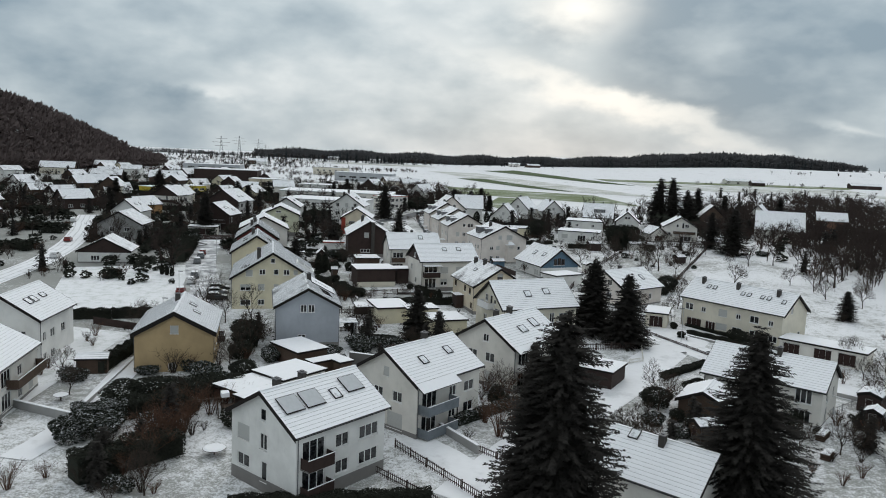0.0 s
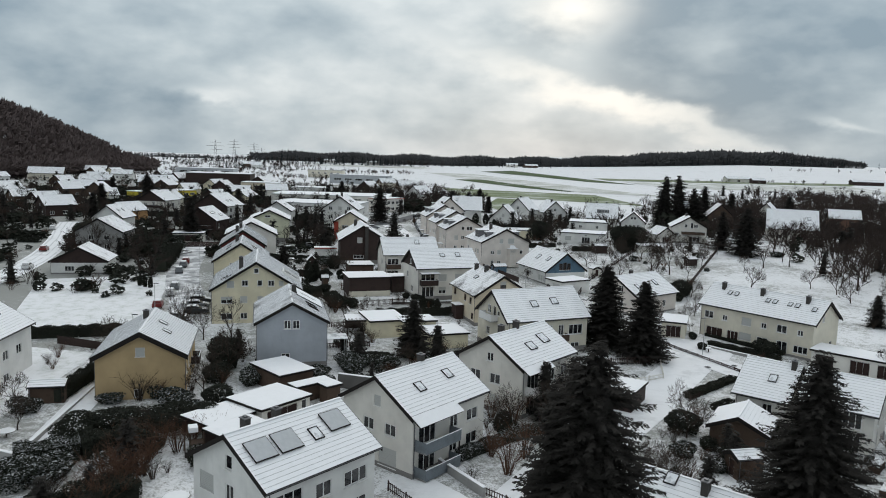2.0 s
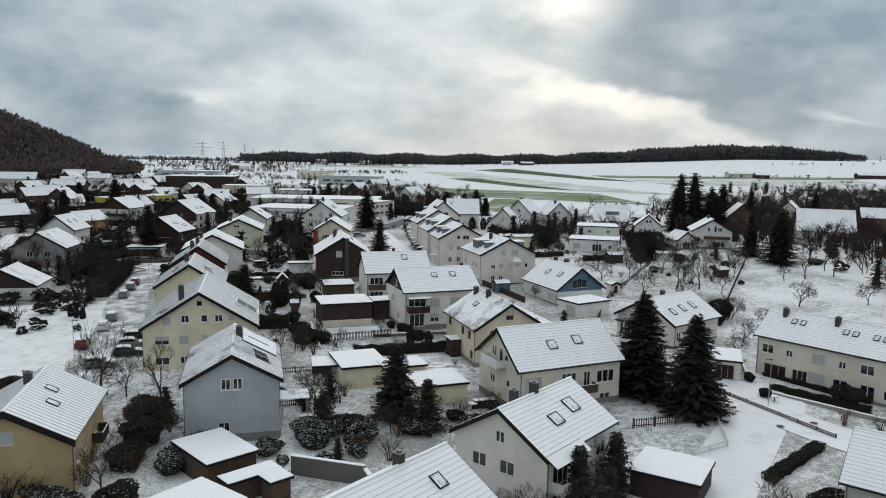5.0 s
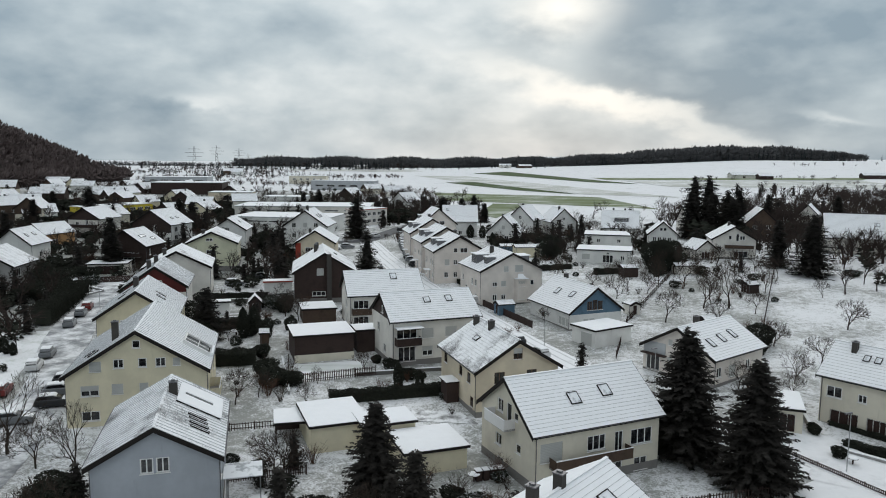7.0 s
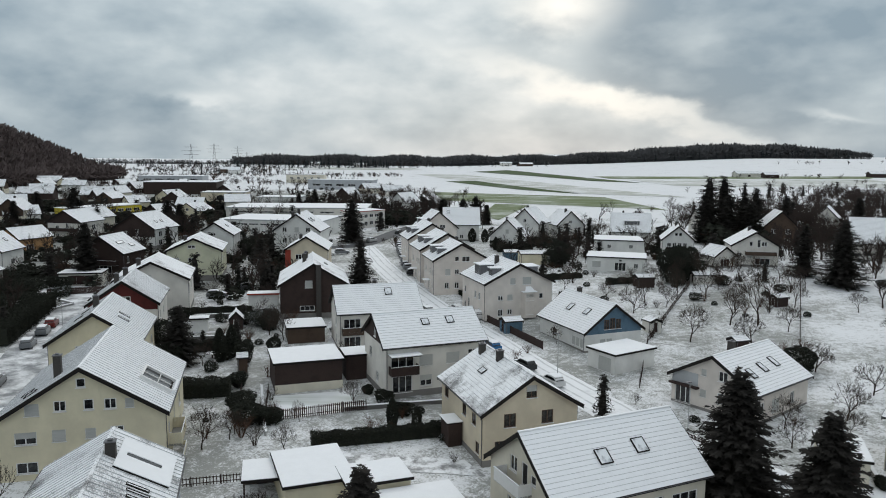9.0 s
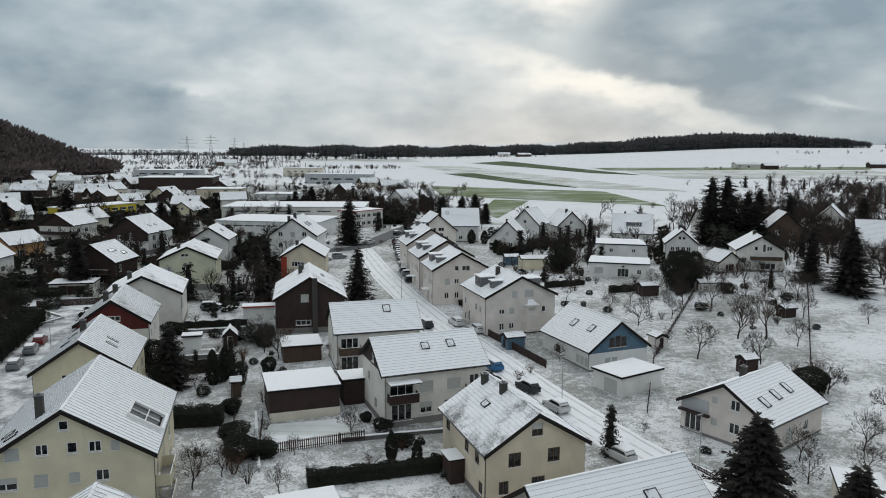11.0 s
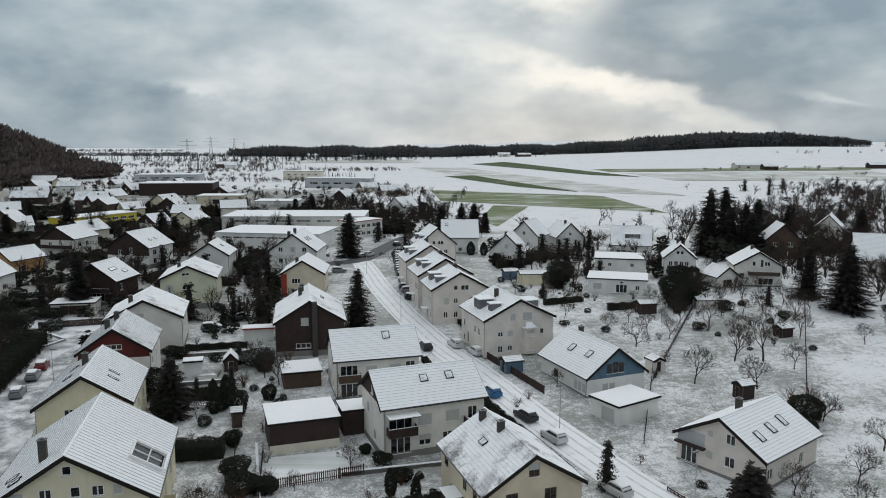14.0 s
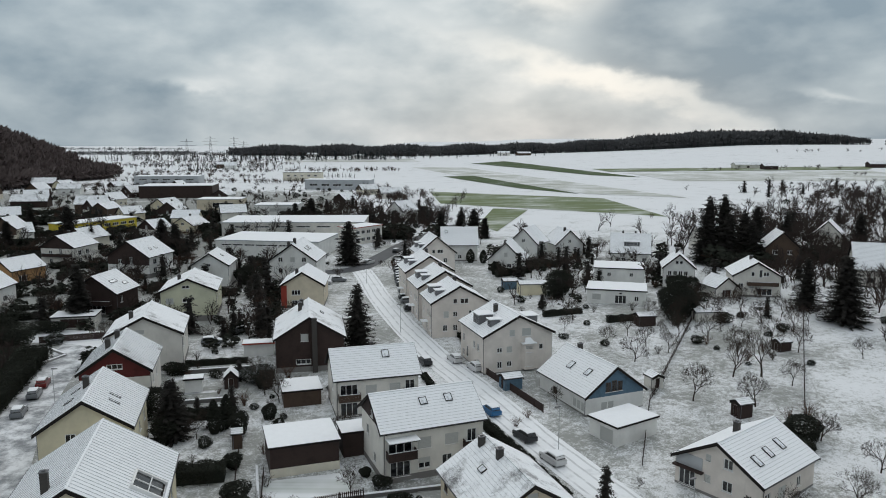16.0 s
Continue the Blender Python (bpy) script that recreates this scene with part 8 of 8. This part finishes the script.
def loft(bm, sections):
    """Skin over rings of equal length, with both ends closed."""
    rings_ = [[bm.verts.new(p) for p in sec] for sec in sections]
    n = len(rings_[0])
    for a, b in zip(rings_, rings_[1:]):
        for i in range(n):
            bm.faces.new((a[i], a[(i + 1) % n], b[(i + 1) % n], b[i]))
    bm.faces.new(rings_[0][::-1])
    bm.faces.new(rings_[-1])


def slab(x, half, z0, z1, r=0.1):
    """A cross-section of a car body at x with rounded shoulders."""
    return [(x, -half, z0), (x, half, z0), (x, half, z1 - r), (x, half - r, z1), (x, -half + r, z1), (x, -half, z1 - r)]


def car_meshes(col):
    """Body, glass and snow meshes of a hatchback that points along +x."""
    bm = bmesh.new()
    loft(bm, [slab(-2.08, 0.7, 0.35, 0.75), slab(-2.0, 0.84, 0.25, 0.95), slab(-1.0, 0.88, 0.22, 0.98), (slab(0.6, 0.88, 0.22, 0.98)), slab(1.1, 0.87, 0.22, 0.95), slab(1.85, 0.82, 0.25, 0.8), slab(2.1, 0.66, 0.35, 0.62)])
    loft(bm, [slab(-1.86, 0.66, 0.9, 1.2), slab(-1.55, 0.68, 0.9, 1.42), slab(-0.9, 0.69, 0.9, 1.48), slab(0.05, 0.69, 0.9, 1.45), slab(0.85, 0.7, 0.9, 1.0)])
    body = mesh_of("body", bm, col)
    glass = []
    for name, pts in [("side_window", [(0.6, s * 0.71, 1.0), (0.05, s * 0.71, 1.36), (-1.5, s * 0.71, 1.34), (-1.7, s * 0.71, 1.0)]) for s in (-1, 1)] + [
            ("rear_window", [(-1.92, -0.6, 1.0), (-1.92, 0.6, 1.0), (-1.66, 0.6, 1.36), (-1.66, -0.6, 1.36)]), ("windscreen", [(0.82, -0.62, 1.045), (0.82, 0.62, 1.045), (0.2, 0.62, 1.40), (0.2, -0.62, 1.40)])]:
        bm = bmesh.new()
        quad(bm, pts)
        glass.append(mesh_of(name, bm, GLASS))
    bm = bmesh.new()
    loft(bm, [slab(-1.62, 0.6, 1.38, 1.47, 0.03), slab(-0.9, 0.66, 1.44, 1.55, 0.03), slab(0.05, 0.66, 1.41, 1.52, 0.03), slab(0.35, 0.6, 1.25, 1.36, 0.03)])
    loft(bm, [slab(0.95, 0.74, 0.93, 1.02, 0.03), slab(1.3, 0.76, 0.9, 0.98, 0.03), slab(1.85, 0.7, 0.76, 0.85, 0.03), slab(1.98, 0.6, 0.68, 0.75, 0.03)])
    snow_me = mesh_of("snow_cover", bm, PURE_SNOW)
    return body, glass, snow_me


bm = bmesh.new()
ring = [(0.31 * math.cos(k * math.tau / 16), 0.31 * math.sin(k * math.tau / 16)) for k in range(16)]
for (x0, z0), (x1, z1) in zip(ring, ring[1:] + ring[:1]):
    quad(bm, [(x0, -0.1, z0), (x1, -0.1, z1), (x1, 0.1, z1), (x0, 0.1, z0)])
    for s in (-0.1, 0.1):
        quad(bm, [(x0, s, z0), (x1, s, z1), (x1 * 0.6, s, z1 * 0.6), (x0 * 0.6, s, z0 * 0.6)])
TYRE_ME = mesh_of("tyre", bm, RUBBER)
bm = bmesh.new()
for s in (-0.09, 0.09):
    f = bm.faces.new([bm.verts.new((x * 0.6, s, z * 0.6)) for x, z in ring])
RIM_ME = mesh_of("rim", bm, STEEL)
CAR_ME = [car_meshes(c) for c in PAINTS]
CAR_WORDS = ("grey", "black", "white", "red", "blue")


def car(x, y, turn, k):
    th = thing("car", pose(x, y, gz(x, y) + 0.08, 0, 0, turn), f"parked {CAR_WORDS[k]} hatchback covered with snow", "car", "parked cars")
    body, glass, snow_me = CAR_ME[k]
    part("body", body, None, th)
    for me_ in glass:
        part(me_.name.split(".")[0], me_, None, th)
    part("snow_cover", snow_me, None, th, "snow on the bonnet and roof")
    for wx in (-1.3, 1.3):
        for wy in (-0.76, 0.76):
            w = part("wheel", TYRE_ME, None, th, "", pose(wx, wy, 0.31))
            part("rim", RIM_ME, None, w)


for x, y, turn, k in ((13.7, 164.0, 118, 2), (10.8, 170.8, 118, 1), (6.6, 179.8, 115, 4), (4.9, 199.3, 112, 2), (1.4, 203.9, 112, 2), (-4.0, 202.6, 110, 1), (18.6, 150.4, 121, 2), (-63.6, 178.6, 108, 0), (-65.4, 186.0, 108, 0), (-66.6, 190.8, 108, 3), (-56.6, 155.4, 108, 2), (-58.0, 161.4, 108, 0), (-55.0, 145.4, 106, 3),
                      (-48.6, 149.6, 20, 1), (-47.6, 145.6, 20, 0), (-46.4, 141.5, 20, 1), (-48.0, 136.0, 20, 0), (-29.8, 272.6, 12, 0), (-33.2, 268.6, 12, 2), (-14.2, 290.0, 15, 1), (-13.2, 281.0, 15, 0), (-12.6, 273.4, 15, 1), (-11.6, 265.6, 15, 1), (-10.6, 258.0, 15, 0), (-9.2, 246.6, 15, 0), (-14.6, 297.0, 15, 2), (-8.0, 240.0, 15, 1), (-14.6, 293.6, 15, 1), (-13.8, 285.6, 15, 1), (-13.0, 277.2, 15, 1), (-12.1, 269.4, 15, 0), (-15.2, 303.0, 20, 0), (-15.6, 308.0, 25, 1), (-14.9, 300.0, 15, 0), (-9.9, 250.2, 15, 1),
                      (-17.6, 324.0, 70, 1), (-24.6, 301.0, 60, 2), (-108.0, 201.5, 108, 3), (-98.0, 177.0, 105, 2), (-127.0, 240.0, 114, 2), (-46.0, 214.0, 15, 0), (140.0, 318.0, 10, 0), (148.0, 312.0, 10, 0), (-42.6, 222.0, 60, 0)):
    car(x, y, turn, k)


# ---- fences, walls, lamps and garden things ----
def fence(x0, y0, x1, y1, h, label="wooden picket fence in the snow", mat=None, gap=0.16, wide=0.09, snow_top=False):
    """Posts, two rails and pickets between two points."""
    ln = math.hypot(x1 - x0, y1 - y0)
    turn = math.degrees(math.atan2(y1 - y0, x1 - x0))
    z0, z1 = gz(x0, y0), gz(x1, y1)
    th = thing("fence", pose(x0, y0, z0, 0, 0, turn) @ pose(0, 0, 0, 0, -math.degrees(math.atan2(z1 - z0, ln)), 0), label, "fence")
    mat = mat or BROWN_WOOD
    n = max(int(ln / 2.4), 1)
    post_me = None
    for k in range(n + 1):
        if post_me is None:
            bm = bmesh.new()
            box(bm, -0.05, 0.05, -0.05, 0.05, -0.4, h + 0.08)
            post_me = mesh_of("post", bm, mat)
        part("post", post_me, None, th, "", pose(ln * k / n, 0, 0))
    for z in (h * 0.25, h * 0.8):
        bm = bmesh.new()
        box(bm, 0, ln, 0.0, 0.035, z, z + 0.08)
        part("rail", bm, mat, th)
    count = int(ln / gap)
    bm = bmesh.new()
    box(bm, -wide / 2, wide / 2, -0.03, -0.005, 0.06, h)
    one = mesh_of("picket", bm, mat)
    for k in range(min(count, 60)):
        part("picket", one, None, th, "", pose((k + 0.5) * gap, 0, 0))
    if count > 60:
        bm = bmesh.new()
        for k in range(60, count):
            box(bm, (k + 0.5) * gap - wide / 2, (k + 0.5) * gap + wide / 2, -0.03, -0.005, 0.06, h)
        tagged(part("picket_rest", bm, mat, th), kind="stuff")
    if snow_top:
        bm = bmesh.new()
        box(bm, 0, ln, -0.06, 0.06, h, h + 0.05)
        part("snow_cover", bm, PURE_SNOW, th)
    return th


def low_wall(x0, y0, x1, y1, h, w, mat, label, cap=True):
    ln = math.hypot(x1 - x0, y1 - y0)
    turn = math.degrees(math.atan2(y1 - y0, x1 - x0))
    zz = (gz(x0, y0) + gz(x1, y1)) / 2
    th = thing("garden_wall", pose(x0, y0, zz, 0, 0, turn), label, "wall")
    bm = bmesh.new()
    box(bm, 0, ln, -w / 2, w / 2, -0.8, h)
    part("wall", bm, mat, th)
    if cap:
        bm = bmesh.new()
        box(bm, -0.02, ln + 0.02, -w / 2 - 0.03, w / 2 + 0.03, h, h + 0.07)
        part("snow_cover", bm, PURE_SNOW, th, "layer of snow on the wall")
    return th


fence(-5.5, 77.5, 3.6, 66.5, 1.0, "dark picket fence along the driveway", DARK_WOOD, 0.3, 0.09)
fence(-9.5, 73.5, 0.5, 64.5, 0.9, "dark picket fence in front of the white house", DARK_WOOD, 0.28, 0.08)
fence(3.4, 77.5, 7.5, 74.0, 0.9, "dark fence beside the driveway", DARK_WOOD, 0.3, 0.09)
fence(-22.5, 160.0, -20.0, 148.0, 1.1, "dark wooden garden fence", DARK_WOOD, 0.3, 0.1)
fence(-20.0, 150.5, -9.5, 154.5, 1.3, "rustic dark fence panels", DARK_WOOD, 0.24, 0.12)
fence(25.0, 163.0, 31.5, 184.0, 1.2, "dark fence between garage and orchard", DARK_WOOD, 0.4, 0.12)
fence(31.5, 184.0, 52.0, 228.0, 1.0, "dark wire fence with scrub along the orchard", DARK_WOOD, 0.5, 0.14)
fence(47.0, 166.0, 78.0, 233.0, 1.1, "dark fence between orchard and meadow", DARK_WOOD, 0.4, 0.14)
fence(43.0, 117.0, 24.5, 151.0, 0.5, "low dark fence along the street", DARK_WOOD, 0.2, 0.12)
fence(14.5, 180.0, 5.0, 200.5, 1.3, "dark board fence along the street", DARK_WOOD, 0.16, 0.15)
fence(-30.0, 178.0, -23.0, 147.0, 0.9, "thin dark fence between gardens", DARK_WOOD, 0.5, 0.06)
fence(23.0, 110.0, 30.0, 114.0, 0.8, "white railing around the corner garden", OFFWHITE, 0.24, 0.06)
fence(30.0, 114.0, 31.5, 121.5, 0.8, "white railing around the corner garden", OFFWHITE, 0.24, 0.06)
fence(21.0, 118.5, 31.5, 121.5, 1.2, "dark fence behind the corner garden", DARK_WOOD, 0.3, 0.1)
fence(-48.5, 116.5, -60.0, 120.0, 1.3, "dark board fence beside the meadow", DARK_WOOD, 0.16, 0.15)
fence(31.0, 105.0, 38.5, 113.0, 0.7, "dark fence along the street corner", DARK_WOOD, 0.3, 0.1)
fence(-80.0, 214.0, -65.0, 218.5, 1.4, "dark board fence at the street's end", DARK_WOOD, 0.16, 0.15)
fence(-26.0, 134.0, -10.5, 138.0, 0.9, "low dark garden fence", DARK_WOOD, 0.3, 0.08)
fence(-20.0, 122.5, -13.0, 124.5, 0.9, "rustic garden fence with trellis", DARK_WOOD, 0.22, 0.1)
fence(48.0, 93.0, 58.0, 101.0, 1.0, "wire garden fence beside vegetable beds", STEEL, 0.5, 0.04)
low_wall(-14.8, 105.5, -7.5, 103.5, 1.9, 0.35, STONE, "natural stone wall behind the garages")
low_wall(-7.5, 103.5, -6.0, 100.0, 1.7, 0.35, STONE, "natural stone wall behind the garages")
low_wall(44.5, 150.0, 41.0, 137.0, 0.5, 0.3, CONCRETE, "low concrete wall beside the driveway")
low_wall(42.0, 131.0, 52.5, 120.5, 0.45, 0.3, CONCRETE, "low concrete wall along the front gardens")
low_wall(-78.5, 212.0, -71.0, 206.5, 0.4, 0.4, CONCRETE, "kerbed planting bed at the turning place")
low_wall(-71.0, 206.5, -73.0, 200.0, 0.4, 0.4, CONCRETE, "kerbed planting bed at the turning place")
low_wall(-43.0, 82.5, -45.8, 104.0, 0.4, 0.25, CONCRETE, "low kerb wall along the driveway")
low_wall(-52.0, 83.5, -42.5, 80.0, 1.0, 0.3, CONCRETE, "concrete garden wall")
low_wall(-1.5, 84.0, 3.5, 77.0, 0.9, 0.3, CONCRETE, "driveway retaining wall")
low_wall(-24.0, 162.5, -19.5, 146.5, 0.3, 0.25, CONCRETE, "low kerb between gardens")
low_wall(-12.0, 154.0, -0.5, 157.0, 0.5, 0.3, STONE, "low terrace wall in the garden")
low_wall(-46.0, 196.5, -34.0, 199.5, 0.7, 0.3, STONE, "low terrace wall in the garden")
low_wall(-43.0, 182.5, -33.0, 185.0, 0.6, 0.3, STONE, "low terrace wall in the garden")
low_wall(52.0, 104.0, 58.0, 99.0, 0.6, 0.3, CONCRETE, "low wall beside the garages")
patch("lawn", [(-21.5, 150.5), (-10.5, 154.0), (-12.5, 161.0), (-22.0, 158.5)], field_mat("frosted_lawn", (0.20, 0.25, 0.16), 0.42, 0.78, 0), "frosted lawn with snow melting", "lawn", 0.05, 2.0)
patch("lawn", [(44.5, 139.5), (50.5, 132.5), (53.0, 135.0), (48.0, 141.5)], field_mat("frosted_front_lawn", (0.16, 0.19, 0.13), 0.36, 0.7, 0), "frosted front lawn", "lawn", 0.05, 2.0)
patch("pavement", [(-12, 143.0), (2, 141.0), (4, 137.5), (-10, 139.0)], PAVING, "snowy yard beside the garages", "yard", 0.06, 2.0)
patch("pavement", [(-9, 158.0), (-3, 159.0), (-3.6, 161.2), (-9, 159.8)], PAVING, "paved terrace swept of snow", "terrace", 0.12, 2.0)
for k in range(5):
    y0 = 172 + 7 * k
    patch("vegetable_bed", [(-44 - k, y0), (-35 - k, y0 + 2.2), (-35.3 - k, y0 + 3.2), (-44.3 - k, y0 + 1.0)], SLUSH, "dark bare bed between snowy lawns", "garden bed", 0.05, 2.0)


def street_lamp(x, y, h=6.0, turn=0):
    th = thing("street_lamp", pose(x, y, gz(x, y), 0, 0, turn), "slim grey street lamp", "street lamp", "street lamps")
    bm = bmesh.new()
    tube(bm, (0, 0, -0.3), (0, 0, h), 0.06, 0.04, 6)
    part("pole", bm, STEEL, th)
    bm = bmesh.new()
    box(bm, -0.12, 0.75, -0.11, 0.11, h - 0.02, h + 0.1)
    part("lantern", bm, METAL, th)


for x, y, t in ((15.0, 167.5, 210), (-52.5, 138.0, 0), (-60.0, 182.0, 0), (39.5, 126.5, 200), (-9.6, 222.0, 200), (-46.6, 116.0, 0), (26.5, 148.0, 210), (-22.0, 270.0, 0)):
    street_lamp(x, y, 6.0, t)
# manhole covers and kerb joints on the junction
for x, y in ((42.6, 121.2), (38.2, 120.0), (-43.6, 93.4)):
    bm = bmesh.new()
    bmesh.ops.create_circle(bm, cap_ends=True, radius=0.45, segments=18)
    ob = new("manhole_cover", mesh_of("manhole_cover", bm, WET))
    ob.matrix_basis = pose(x, y, gz(x, y) + 0.14)
    tagged(ob, "dark round manhole cover free of snow", "manhole cover")


# swing frame with ladder, garden tables, tubs and huts
def swing(x, y, turn):
    th = thing("swing_frame", pose(x, y, gz(x, y), 0, 0, turn), "wooden swing frame with a small climbing tower", "swing")
    bm = bmesh.new()
    for sx in (-1.7, 1.7):
        for sy in (-0.9, 0.9):
            tube(bm, (sx, sy, -0.2), (sx, 0, 2.2), 0.06, 0.06, 6)
    part("legs", bm, BROWN_WOOD, th)
    bm = bmesh.new()
    tube(bm, (-1.9, 0, 2.2), (3.4, 0, 2.2), 0.06, 0.06, 6)
    part("beam", bm, BROWN_WOOD, th)
    bm = bmesh.new()
    box(bm, 2.2, 3.6, -0.7, 0.7, 1.1, 1.2)
    for sx, sy in ((2.25, -0.65), (3.55, -0.65), (3.55, 0.65), (2.25, 0.65)):
        box(bm, sx - 0.05, sx + 0.05, sy - 0.05, sy + 0.05, -0.2, 2.4)
    for k in range(6):
        box(bm, 2.5, 3.2, -1.5 + 0.13 * k, -1.42 + 0.13 * k, 0.12 + 0.17 * k, 0.17 + 0.17 * k)
    part("tower", bm, BROWN_WOOD, th)
    bm = bmesh.new()
    box(bm, 2.1, 3.0, -0.6, 0.6, 2.4, 2.9)
    part("roof", bm, PURE_SNOW, th)
    for sx in (-0.7, 0.7):
        bm = bmesh.new()
        box(bm, sx - 0.25, sx + 0.25, -0.09, 0.09, 0.45, 0.5)
        for dx in (-0.22, 0.22):
            tube(bm, (sx + dx, 0, 0.5), (sx + dx, 0, 2.2), 0.012, 0.012, 4)
        part("swing_seat", bm, TRIM, th)


swing(-28.6, 83.0, 25)


def hut(x, y, turn, w, d, h, mat, label, rise_by=0.5):
    return house("garden_shed", (x, y, turn, w, d, h, rise_by, gz(x, y)), mat, ROOF_CLEAN, label, [("a", 0, 0.05, 0.9, min(1.8, h - 0.2), "g")], [], [], plinth=False, category="shed", over=0.15)


hut(33.8, 190.5, 110, 2.6, 2.4, 2.0, OFFWHITE, "small beige garden hut with a snowy roof")
hut(43.5, 178.5, 20, 2.6, 2.2, 2.2, DARK_WOOD, "dark garden hut under snow")
hut(56.0, 229.0, 5, 7.0, 3.0, 2.0, OFFWHITE, "low garden hut with a long snowy roof")
hut(21.0, 256.0, 5, 7.0, 5.0, 2.8, YELLOWISH, "cream garden house with a snowy roof")
hut(16.0, 262.5, 10, 4.0, 3.0, 2.2, BLUE_BOARD, "small blue hut under snow")
hut(62.5, 208.5, 20, 3.0, 2.4, 1.8, DARK_WOOD, "dark compost hut in the orchard")
hut(41.5, 226.0, 10, 4.0, 3.0, 2.2, DARK_WOOD, "dark garden hut in the orchard")
hut(-48.5, 97.0, 15, 4.2, 2.6, 2.1, BROWN_WOOD, "brown garden hut under snow")
hut(-28.0, 168.0, 15, 1.6, 1.4, 2.2, BROWN_WOOD, "tall narrow tool hut")
hut(-35.5, 191.0, 105, 3.0, 2.4, 1.9, DARK_WOOD, "small dark garden hut with a steep snowy roof", 1.2)
hut(10.5, 190.5, 20, 3.4, 2.6, 2.0, BLUE_BOARD, "grey-blue shed beside the street")
hut(30.0, 84.0, 15, 3.2, 2.6, 2.2, BROWN_WOOD, "brown shed beneath the firs")
hut(55.0, 88.0, -30, 3.0, 2.6, 2.0, DARK_WOOD, "dark shed beside the vegetable beds")
for x, y, r in ((-34.2, 174.2, 0.9), (-47.0, 86.0, 0.9), (3.0, 123.5, 0.6), (-24.0, 73.5, 1.2), (18.0, 186.0, 0.6), (-16.0, 118.0, 1.0), (-14.4, 128.6, 0.5), (41.0, 128.2, 0.5)):
    th = thing("garden_table", pose(x, y, gz(x, y)), "round garden table with a cap of snow", "table")
    bm = bmesh.new()
    tube(bm, (0, 0, -0.1), (0, 0, 0.7), 0.08, 0.08, 8)
    part("stand", bm, DARK_WOOD, th)
    bm = bmesh.new()
    tube(bm, (0, 0, 0.7), (0, 0, 0.74), r, r, 16)
    part("tabletop", bm, DARK_WOOD, th)
    bm = bmesh.new()
    tube(bm, (0, 0, 0.745), (0, 0, 0.84), r * 0.98, r * 0.8, 16)
    part("snow_cover", bm, PURE_SNOW, th)
# wheeled bins beside the low garage
for k in range(4):
    th = thing("wheeled_bin", pose(3.4 + 0.7 * k, 123.8 + 0.25 * k, gz(3.4, 123.8), 0, 0, 20), "dark wheeled bin with snow on its lid", "bin", "bins beside the garage")
    bm = bmesh.new()
    box(bm, -0.28, 0.28, -0.35, 0.35, 0.0, 1.0)
    part("body", bm, DARK_WOOD, th)
    bm = bmesh.new()
    box(bm, -0.3, 0.3, -0.38, 0.38, 1.0, 1.1)
    part("lid", bm, PURE_SNOW, th)
hut(56.5, 97.5, 50, 4.2, 3.0, 2.4, DARK_WOOD, "dark garden shed with a snowy lid of a roof")
hut(53.5, 91.5, 50, 2.6, 2.2, 2.0, DARK_WOOD, "small dark wood store under snow")


def log_pile(x, y, turn, n, label):
    """A stack of split logs under a strip of snow."""
    th = thing("log_pile", pose(x, y, gz(x, y), 0, 0, turn), label, "wood pile")
    g = rnd(int(x * 7 + y))
    for k in range(n):
        for j in range(3):
            bm = bmesh.new()
            r = g.uniform(0.11, 0.15)
            tube(bm, (k * 0.29 + (j % 2) * 0.14, -0.5 + g.uniform(-0.06, 0.06), 0.13 + j * 0.25), (k * 0.29 + (j % 2) * 0.14, 0.5, 0.13 + j * 0.25), r, r * 0.9, 7)
            part("log", bm, BROWN_WOOD, th)
    bm = bmesh.new()
    box(bm, -0.15, n * 0.29, -0.45, 0.45, 0.76, 0.86)
    part("snow_cover", bm, PURE_SNOW, th, "strip of snow on the logs")


log_pile(44.0, 85.5, 50, 9, "stacked split logs under snow beside the fence")
log_pile(42.0, 80.0, 50, 7, "stacked split logs under snow beside the fence")
for k, (sx, sy, sh) in enumerate(((57, 94, 2.6), (58, 101, 3.0), (51, 88, 2.4), (46, 80, 1.8), (44, 76, 2.0), (48, 78, 2.2), (41, 74, 1.8), (60, 104, 3.2), (55, 88, 2.4), (60, 98, 3.4), (58, 108, 2.6))):
    bare(sx, sy, sh, DARK_SHRUBS if k % 2 else SHRUBS, k, "leafless shrub beside the sheds", "shrub", "shrub")
for k, (sx, sy, sh) in enumerate(((62, 110, 4.5), (64, 118, 5.0), (59, 90, 4.2), (66, 104, 5.0))):
    bare(sx, sy, sh, ORCHARD, k, "leafless garden tree with dark twigs")
